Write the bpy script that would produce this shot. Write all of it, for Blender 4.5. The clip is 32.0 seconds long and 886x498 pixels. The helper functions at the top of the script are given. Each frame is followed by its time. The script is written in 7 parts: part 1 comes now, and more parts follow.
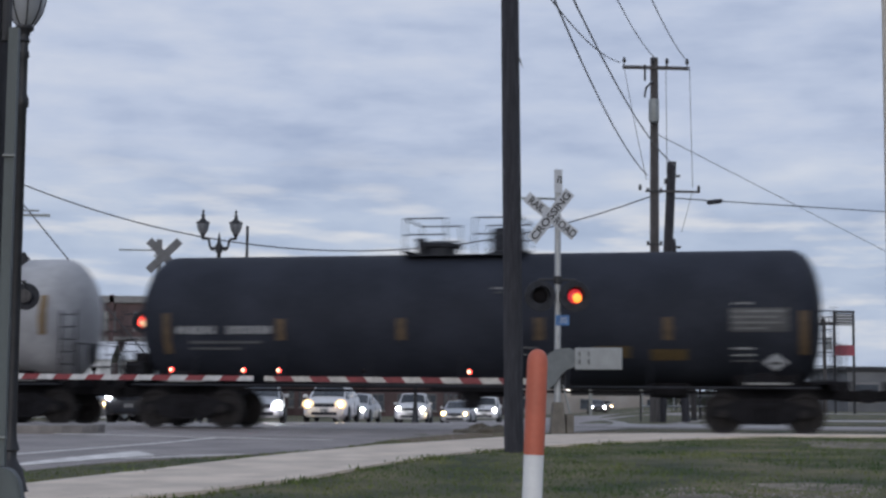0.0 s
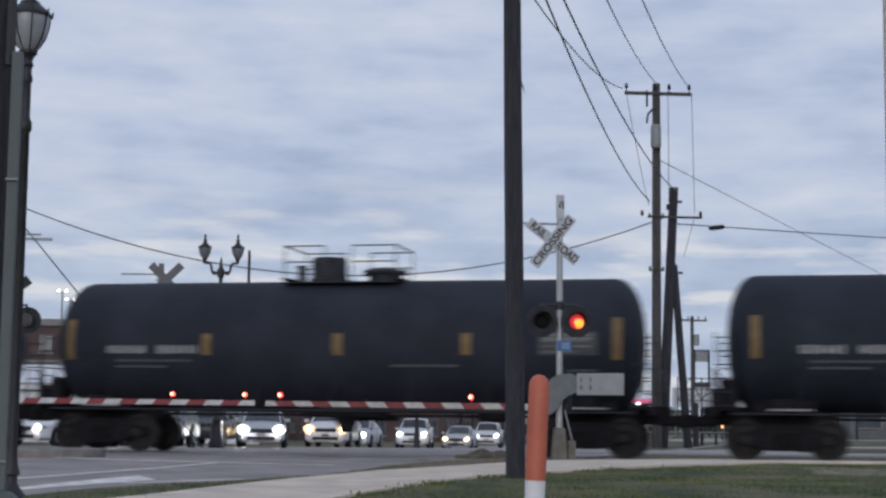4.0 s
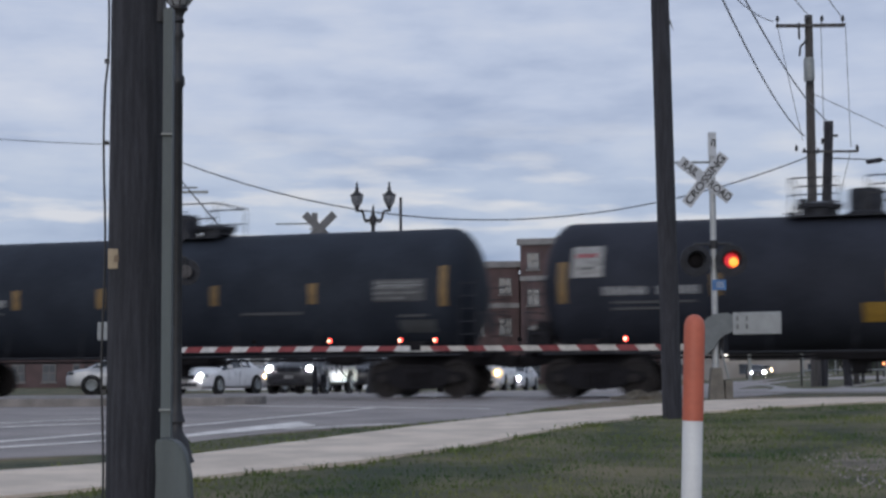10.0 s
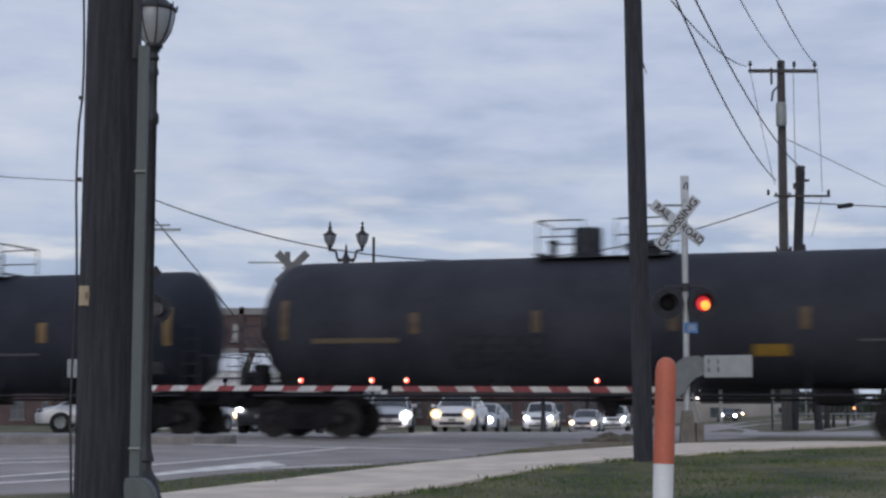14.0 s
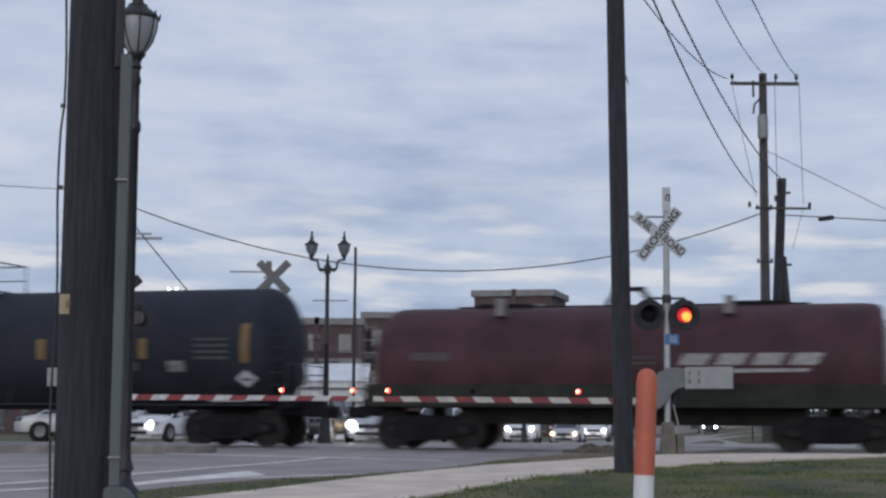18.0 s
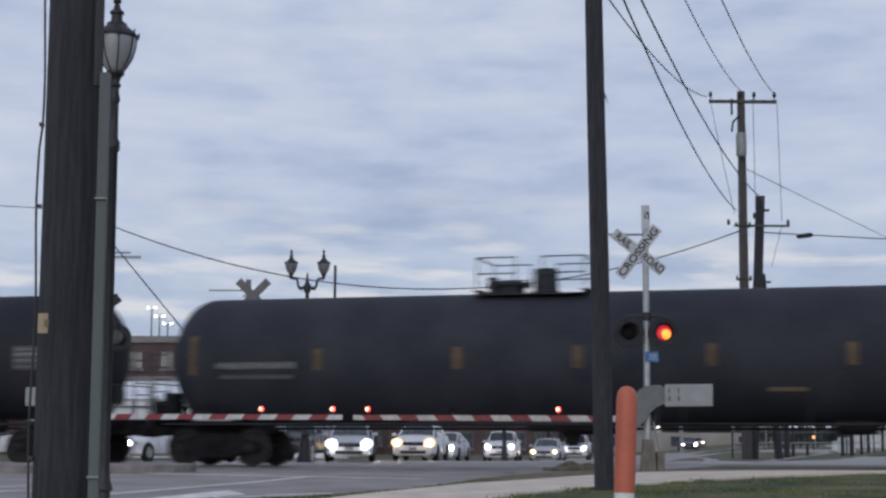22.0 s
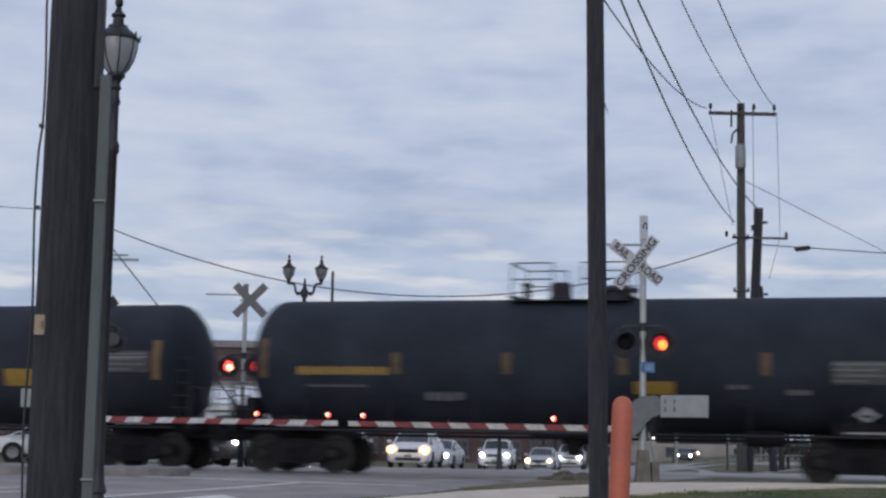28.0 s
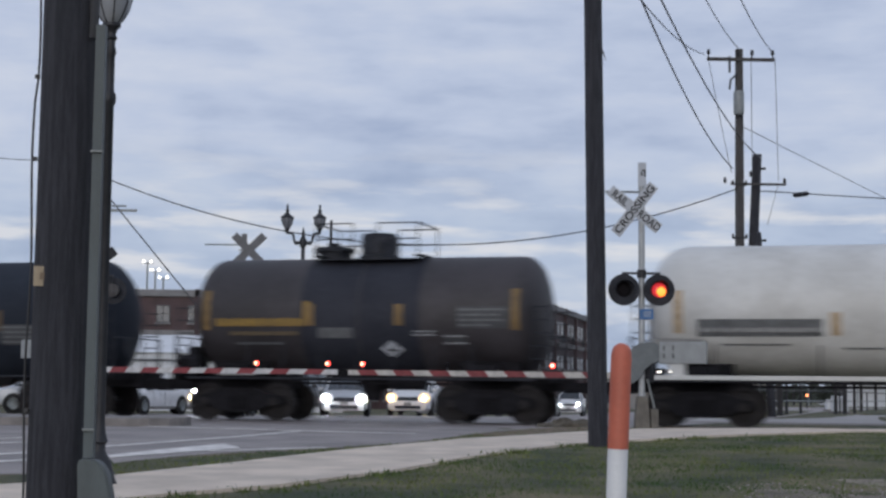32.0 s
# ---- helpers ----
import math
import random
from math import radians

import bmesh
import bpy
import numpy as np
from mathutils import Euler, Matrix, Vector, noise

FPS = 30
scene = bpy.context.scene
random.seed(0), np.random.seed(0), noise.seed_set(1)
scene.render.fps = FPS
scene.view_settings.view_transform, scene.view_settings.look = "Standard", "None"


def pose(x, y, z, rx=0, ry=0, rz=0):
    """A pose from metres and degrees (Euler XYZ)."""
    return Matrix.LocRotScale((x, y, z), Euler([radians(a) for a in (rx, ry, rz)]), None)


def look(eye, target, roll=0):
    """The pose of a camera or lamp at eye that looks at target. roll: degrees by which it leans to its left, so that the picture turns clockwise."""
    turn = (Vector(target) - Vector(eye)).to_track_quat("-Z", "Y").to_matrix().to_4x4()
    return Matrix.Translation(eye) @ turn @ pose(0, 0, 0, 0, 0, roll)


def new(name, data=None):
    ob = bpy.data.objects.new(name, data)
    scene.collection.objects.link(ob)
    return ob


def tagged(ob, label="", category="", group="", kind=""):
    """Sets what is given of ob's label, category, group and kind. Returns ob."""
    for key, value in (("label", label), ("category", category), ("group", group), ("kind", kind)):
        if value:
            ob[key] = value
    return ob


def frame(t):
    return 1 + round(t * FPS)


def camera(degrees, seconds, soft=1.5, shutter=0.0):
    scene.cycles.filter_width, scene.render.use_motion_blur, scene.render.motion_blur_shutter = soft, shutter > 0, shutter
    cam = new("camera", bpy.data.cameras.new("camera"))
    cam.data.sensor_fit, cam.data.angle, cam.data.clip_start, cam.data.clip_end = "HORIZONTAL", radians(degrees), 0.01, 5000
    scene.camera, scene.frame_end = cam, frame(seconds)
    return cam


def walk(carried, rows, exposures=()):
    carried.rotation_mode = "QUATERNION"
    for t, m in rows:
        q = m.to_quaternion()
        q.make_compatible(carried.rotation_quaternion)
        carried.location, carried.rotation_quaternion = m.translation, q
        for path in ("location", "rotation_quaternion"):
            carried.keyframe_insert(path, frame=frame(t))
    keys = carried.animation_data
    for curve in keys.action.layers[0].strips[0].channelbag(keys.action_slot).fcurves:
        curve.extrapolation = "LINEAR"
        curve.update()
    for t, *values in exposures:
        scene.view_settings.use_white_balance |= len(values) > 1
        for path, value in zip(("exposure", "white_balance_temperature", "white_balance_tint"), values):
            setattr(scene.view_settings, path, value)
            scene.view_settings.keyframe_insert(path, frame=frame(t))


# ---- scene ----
# The camera is hand-held from one spot: it only turns. Rows: seconds, yaw, pitch, roll.
EYE = (0.0, 0.0, 0.68)
PATH = [
    (0.0, -4.765, 5.497, -0.444),
    (0.5, -4.796, 5.754, -0.450),
    (1.0, -4.799, 5.877, -0.441),
    (1.5, -4.869, 5.922, -0.521),
    (2.0, -4.937, 6.015, -0.568),
    (2.5, -4.884, 6.073, -0.564),
    (4.5, -4.662, 6.448, -0.598),
    (4.8, -4.632, 6.334, -0.579),
    (4.9, -4.632, 6.231, -0.572),
    (5.0, -4.652, 6.129, -0.566),
    (5.1, -4.664, 6.014, -0.466),
    (5.2, -4.676, 5.817, -0.366),
    (5.3, -4.809, 5.292, -0.267),
    (5.4, -4.963, 4.603, -0.167),
    (5.5, -4.691, 5.225, -0.067),
    (5.6, -4.649, 5.448, -0.098),
    (5.7, -4.628, 5.507, -0.128),
    (5.8, -4.586, 5.627, -0.159),
    (5.9, -4.605, 5.666, -0.189),
    (6.0, -4.584, 5.684, -0.220),
    (6.1, -4.604, 5.561, -0.198),
    (6.2, -4.625, 5.500, -0.176),
    (6.3, -4.645, 5.459, -0.154),
    (6.5, -4.631, 5.466, -0.110),
    (7.0, -4.639, 5.676, -0.192),
    (7.1, -4.527, 5.668, -0.150),
    (7.2, -4.045, 5.614, 0.000),
    (7.3, -2.380, 5.442, 0.400),
    (7.4, -0.297, 5.013, 0.800),
    (7.5, 1.043, 4.631, 0.767),
    (7.6, 1.261, 4.515, 0.699),
    (7.7, 0.877, 4.587, 0.631),
    (7.8, 0.585, 4.705, 0.564),
    (7.9, 0.339, 4.753, 0.496),
    (8.0, 0.233, 4.778, 0.428),
    (8.1, 0.263, 4.790, 0.433),
    (8.2, 0.386, 4.778, 0.438),
    (8.3, 0.531, 4.743, 0.443),
    (8.4, 0.840, 4.755, 0.448),
    (8.5, 0.939, 4.696, 0.453),
    (8.6, 0.873, 4.652, 0.392),
    (8.8, 0.791, 4.734, 0.269),
    (9.0, 0.974, 4.959, 0.147),
    (9.1, 0.970, 5.139, 0.124),
    (9.2, 0.967, 5.114, 0.101),
    (9.3, 1.186, 5.150, 0.078),
    (9.4, 1.507, 5.064, 0.055),
    (9.5, 1.706, 5.203, 0.032),
    (9.6, 1.730, 5.660, 0.102),
    (9.7, 1.694, 5.379, 0.173),
    (9.8, 1.393, 4.730, 0.243),
    (9.9, 0.911, 4.244, 0.314),
    (10.0, 0.874, 4.353, 0.384),
    (10.1, 0.874, 4.496, 0.378),
    (10.2, 0.854, 4.558, 0.372),
    (10.3, 0.894, 4.763, 0.366),
    (10.5, 1.058, 4.877, 0.354),
    (11.0, 0.856, 4.949, 0.320),
    (11.5, 0.613, 5.144, 0.179),
    (12.0, 0.544, 5.265, 0.133),
    (12.5, 0.248, 5.392, 0.064),
    (13.0, 0.000, 5.488, -0.000),
    (13.5, -0.168, 5.563, -0.148),
    (14.0, -0.161, 5.813, -0.114),
    (14.5, -0.158, 5.924, -0.103),
    (16.5, -0.532, 5.852, -0.394),
    (17.0, -0.750, 5.903, -0.387),
    (17.5, -0.791, 6.002, -0.356),
    (18.0, -0.849, 6.187, -0.363),
    (18.5, -0.932, 6.142, -0.243),
    (18.8, -0.939, 6.129, -0.077),
    (19.0, -1.061, 6.129, 0.034),
    (19.1, -1.161, 6.151, 0.207),
    (19.2, -1.404, 6.276, 0.380),
    (19.3, -1.443, 6.462, 0.554),
    (19.4, -1.462, 6.608, 0.727),
    (19.5, -1.522, 6.712, 0.900),
    (19.6, -1.573, 6.743, 0.803),
    (19.7, -1.523, 6.774, 0.706),
    (19.8, -1.412, 6.805, 0.609),
    (19.9, -1.322, 6.816, 0.512),
    (20.0, -1.292, 6.847, 0.415),
    (20.2, -1.150, 6.929, 0.222),
    (20.4, -1.069, 6.970, 0.029),
    (20.5, -1.103, 6.931, -0.068),
    (20.6, -1.130, 7.072, -0.084),
    (20.8, -1.475, 6.867, -0.115),
    (21.0, -1.626, 6.806, -0.147),
    (21.5, -1.507, 6.831, -0.088),
    (22.0, -1.564, 6.847, -0.151),
    (22.5, -1.665, 7.003, -0.118),
    (22.8, -1.770, 7.062, -0.026),
    (22.9, -1.790, 7.062, 0.004),
    (23.0, -1.770, 7.042, 0.035),
    (23.1, -1.759, 7.048, 0.073),
    (23.2, -1.687, 7.034, 0.111),
    (23.3, -1.575, 7.020, 0.148),
    (23.4, -1.280, 7.006, 0.186),
    (23.5, -0.559, 6.972, 0.224),
    (23.6, -0.627, 6.924, 0.192),
    (23.7, -1.040, 6.875, 0.160),
    (23.8, -1.270, 6.929, 0.127),
    (23.9, -1.298, 6.942, 0.095),
    (24.0, -1.305, 6.996, 0.063),
    (24.1, -1.264, 7.057, 0.003),
    (24.2, -1.285, 7.078, -0.057),
    (24.3, -1.285, 7.078, -0.117),
    (24.5, -1.181, 7.210, -0.237),
    (26.5, -1.324, 7.195, -0.831),
    (27.0, -1.478, 7.321, -0.906),
    (27.5, -1.773, 7.269, -1.016),
    (28.0, -1.744, 7.116, -1.002),
    (28.5, -1.560, 6.836, -1.013),
    (29.0, -1.607, 6.530, -1.019),
    (29.5, -1.942, 5.905, -0.817),
    (30.0, -2.104, 6.007, -0.723),
    (30.5, -1.904, 5.893, -0.644),
    (31.0, -1.880, 5.549, -0.578),
    (31.5, -1.854, 5.460, -0.498),
    (32.0, -1.756, 5.250, -0.589),
]
cam = camera(31.3, 32.0, soft=2.6, shutter=0.7)
walk(cam, [(t, pose(*EYE, 90 + p, r, y)) for t, y, p, r in PATH])

# ---- world and light: an overcast evening ----
world = bpy.data.worlds.new("evening_sky")
scene.world = world
world.use_nodes = True


def build_sky():
    nt = world.node_tree
    nt.nodes.clear()
    n = nt.nodes.new
    link = nt.links.new
    out = n("ShaderNodeOutputWorld")
    tex = n("ShaderNodeTexCoord")
    sky = n("ShaderNodeTexSky")
    sky.sky_type = "NISHITA"
    sky.sun_disc = False
    sky.sun_elevation = radians(10)
    sky.sun_rotation = radians(194)
    # cloud sheet: bands drawn out along the horizon
    sep = n("ShaderNodeSeparateXYZ")
    link(tex.outputs["Generated"], sep.inputs[0])
    comb = n("ShaderNodeMapping")
    comb.inputs["Location"].default_value = (7.1, 0.4, 4.35)
    comb.inputs["Scale"].default_value = (4.2, 4.2, 25)
    link(tex.outputs["Generated"], comb.inputs[0])
    big = n("ShaderNodeTexNoise")
    big.inputs["Scale"].default_value = 1.0
    big.inputs["Detail"].default_value = 8
    big.inputs["Roughness"].default_value = 0.57
    big.inputs["Distortion"].default_value = 0.1
    link(comb.outputs[0], big.inputs["Vector"])
    ramp = n("ShaderNodeValToRGB")
    e = ramp.color_ramp.elements
    e[0].position, e[0].color = 0.31, (0.325, 0.395, 0.565, 1)
    e[1].position, e[1].color = 0.68, (0.61, 0.65, 0.755, 1)
    mid = ramp.color_ramp.elements.new(0.5)
    mid.color = (0.48, 0.545, 0.70, 1)
    # softer rounded puffs inside the bands
    puff_map = n("ShaderNodeMapping")
    puff_map.inputs["Location"].default_value = (0.7, 3.1, 0.2)
    puff_map.inputs["Scale"].default_value = (17, 17, 44)
    link(tex.outputs["Generated"], puff_map.inputs[0])
    puff = n("ShaderNodeTexNoise")
    puff.inputs["Scale"].default_value = 1.0
    puff.inputs["Detail"].default_value = 4
    puff.inputs["Roughness"].default_value = 0.5
    link(puff_map.outputs[0], puff.inputs["Vector"])
    blend = n("ShaderNodeMix")
    blend.inputs[0].default_value = 0.36
    link(big.outputs["Fac"], blend.inputs[2])
    link(puff.outputs["Fac"], blend.inputs[3])
    link(blend.outputs[0], ramp.inputs[0])
    # bright gaps low over the horizon
    gaps = n("ShaderNodeTexNoise")
    gaps.inputs["Scale"].default_value = 1.0
    gaps.inputs["Detail"].default_value = 5
    gap_map = n("ShaderNodeMapping")
    gap_map.inputs["Scale"].default_value = (12, 12, 70)
    link(tex.outputs["Generated"], gap_map.inputs[0])
    link(gap_map.outputs[0], gaps.inputs["Vector"])
    gr = n("ShaderNodeMapRange")
    gr.inputs["From Min"].default_value = 0.5
    gr.inputs["From Max"].default_value = 0.64
    link(gaps.outputs["Fac"], gr.inputs[0])
    low = n("ShaderNodeMapRange")
    low.inputs["From Min"].default_value = 0.165
    low.inputs["From Max"].default_value = 0.105
    link(sep.outputs["Z"], low.inputs[0])
    both = n("ShaderNodeMath")
    both.operation = "MULTIPLY"
    link(gr.outputs[0], both.inputs[0])
    link(low.outputs[0], both.inputs[1])
    half = n("ShaderNodeMath")
    half.operation = "MULTIPLY"
    half.inputs[1].default_value = 0.8
    link(both.outputs[0], half.inputs[0])
    mix = n("ShaderNodeMix")
    mix.data_type = "RGBA"
    link(half.outputs[0], mix.inputs[0])
    deep = n("ShaderNodeMix")
    deep.data_type = "RGBA"
    deep.blend_type = "MULTIPLY"
    link(low.outputs[0], deep.inputs[0])
    link(ramp.outputs[0], deep.inputs[6])
    deep.inputs[7].default_value = (0.91, 0.94, 0.95, 1)
    link(deep.outputs[2], mix.inputs[6])
    mix.inputs[7].default_value = (0.70, 0.705, 0.745, 1)
    clouds = n("ShaderNodeBackground")
    link(mix.outputs[2], clouds.inputs[0])
    clouds.inputs[1].default_value = 1.0
    clear = n("ShaderNodeBackground")
    link(sky.outputs[0], clear.inputs[0])
    clear.inputs[1].default_value = 0.004
    total = n("ShaderNodeAddShader")
    link(clouds.outputs[0], total.inputs[0])
    link(clear.outputs[0], total.inputs[1])
    link(total.outputs[0], out.inputs[0])


build_sky()
sun_data = bpy.data.lights.new("sun", "SUN")
sun_data.energy, sun_data.angle, sun_data.color = 1.05, radians(40), (1.0, 0.94, 0.88)
sun = new("sun", sun_data)
sun.matrix_world = look((-22, -62, 16), (0, 24, 0))


# ---- materials ----
def mat(name, color, rough=0.7, metal=0.0, var=0.18, scale=6.0, bump=0.0, fine=60.0, glow=None, power=0.0, other=None, island=False, stretch=None, spec=0.5):
    """A procedural material: colour varied by a coarse and a fine noise, with relief."""
    m = bpy.data.materials.new(name)
    m.use_nodes = True
    nt = m.node_tree
    b = nt.nodes["Principled BSDF"]
    n, link = nt.nodes.new, nt.links.new
    tc = n("ShaderNodeTexCoord")
    src = tc.outputs["Object"]
    if stretch:
        mp = n("ShaderNodeMapping")
        mp.inputs["Scale"].default_value = stretch
        link(src, mp.inputs[0])
        src = mp.outputs[0]
    a = n("ShaderNodeTexNoise")
    a.inputs["Scale"].default_value, a.inputs["Detail"].default_value = scale, 6
    c = n("ShaderNodeTexNoise")
    c.inputs["Scale"].default_value, c.inputs["Detail"].default_value = fine, 3
    link(src, a.inputs["Vector"])
    link(src, c.inputs["Vector"])
    ramp = n("ShaderNodeValToRGB")
    e = ramp.color_ramp.elements
    lo = [x * (1 - var) for x in color]
    hi = list(other) if other else [min(1, x * (1 + var)) for x in color]
    e[0].position, e[0].color = 0.36, (*lo, 1)
    e[1].position, e[1].color = 0.66, (*hi, 1)
    add = n("ShaderNodeMath")
    add.operation = "MULTIPLY_ADD"
    add.inputs[1].default_value = 0.35
    link(c.outputs["Fac"], add.inputs[0])
    sub = n("ShaderNodeMath")
    sub.operation = "SUBTRACT"
    sub.inputs[1].default_value = 0.175
    link(a.outputs["Fac"], sub.inputs[0])
    link(sub.outputs[0], add.inputs[2])
    link(add.outputs[0], ramp.inputs[0])
    col = ramp.outputs[0]
    if island:
        g = n("ShaderNodeNewGeometry")
        hsv = n("ShaderNodeHueSaturation")
        mr = n("ShaderNodeMapRange")
        mr.inputs["To Min"].default_value, mr.inputs["To Max"].default_value = 0.6, 1.4
        link(g.outputs["Random Per Island"], mr.inputs[0])
        link(mr.outputs[0], hsv.inputs["Value"])
        link(col, hsv.inputs["Color"])
        col = hsv.outputs[0]
    link(col, b.inputs["Base Color"])
    b.inputs["Metallic"].default_value = metal
    b.inputs["Specular IOR Level"].default_value = spec
    rr = n("ShaderNodeMapRange")
    rr.inputs["To Min"].default_value, rr.inputs["To Max"].default_value = max(0.02, rough - 0.12), min(1, rough + 0.12)
    link(a.outputs["Fac"], rr.inputs[0])
    link(rr.outputs[0], b.inputs["Roughness"])
    if bump:
        bp = n("ShaderNodeBump")
        bp.inputs["Strength"].default_value = bump
        bp.inputs["Distance"].default_value = 0.02
        link(c.outputs["Fac"], bp.inputs["Height"])
        link(bp.outputs[0], b.inputs["Normal"])
    if glow:
        b.inputs["Emission Color"].default_value = (*glow, 1)
        b.inputs["Emission Strength"].default_value = power
    return m


def glass(name, tint, rough=0.05):
    m = bpy.data.materials.new(name)
    m.use_nodes = True
    b = m.node_tree.nodes["Principled BSDF"]
    b.inputs["Base Color"].default_value = (*tint, 1)
    b.inputs["Transmission Weight"].default_value = 1.0
    b.inputs["Roughness"].default_value = rough
    b.inputs["IOR"].default_value = 1.45
    return m


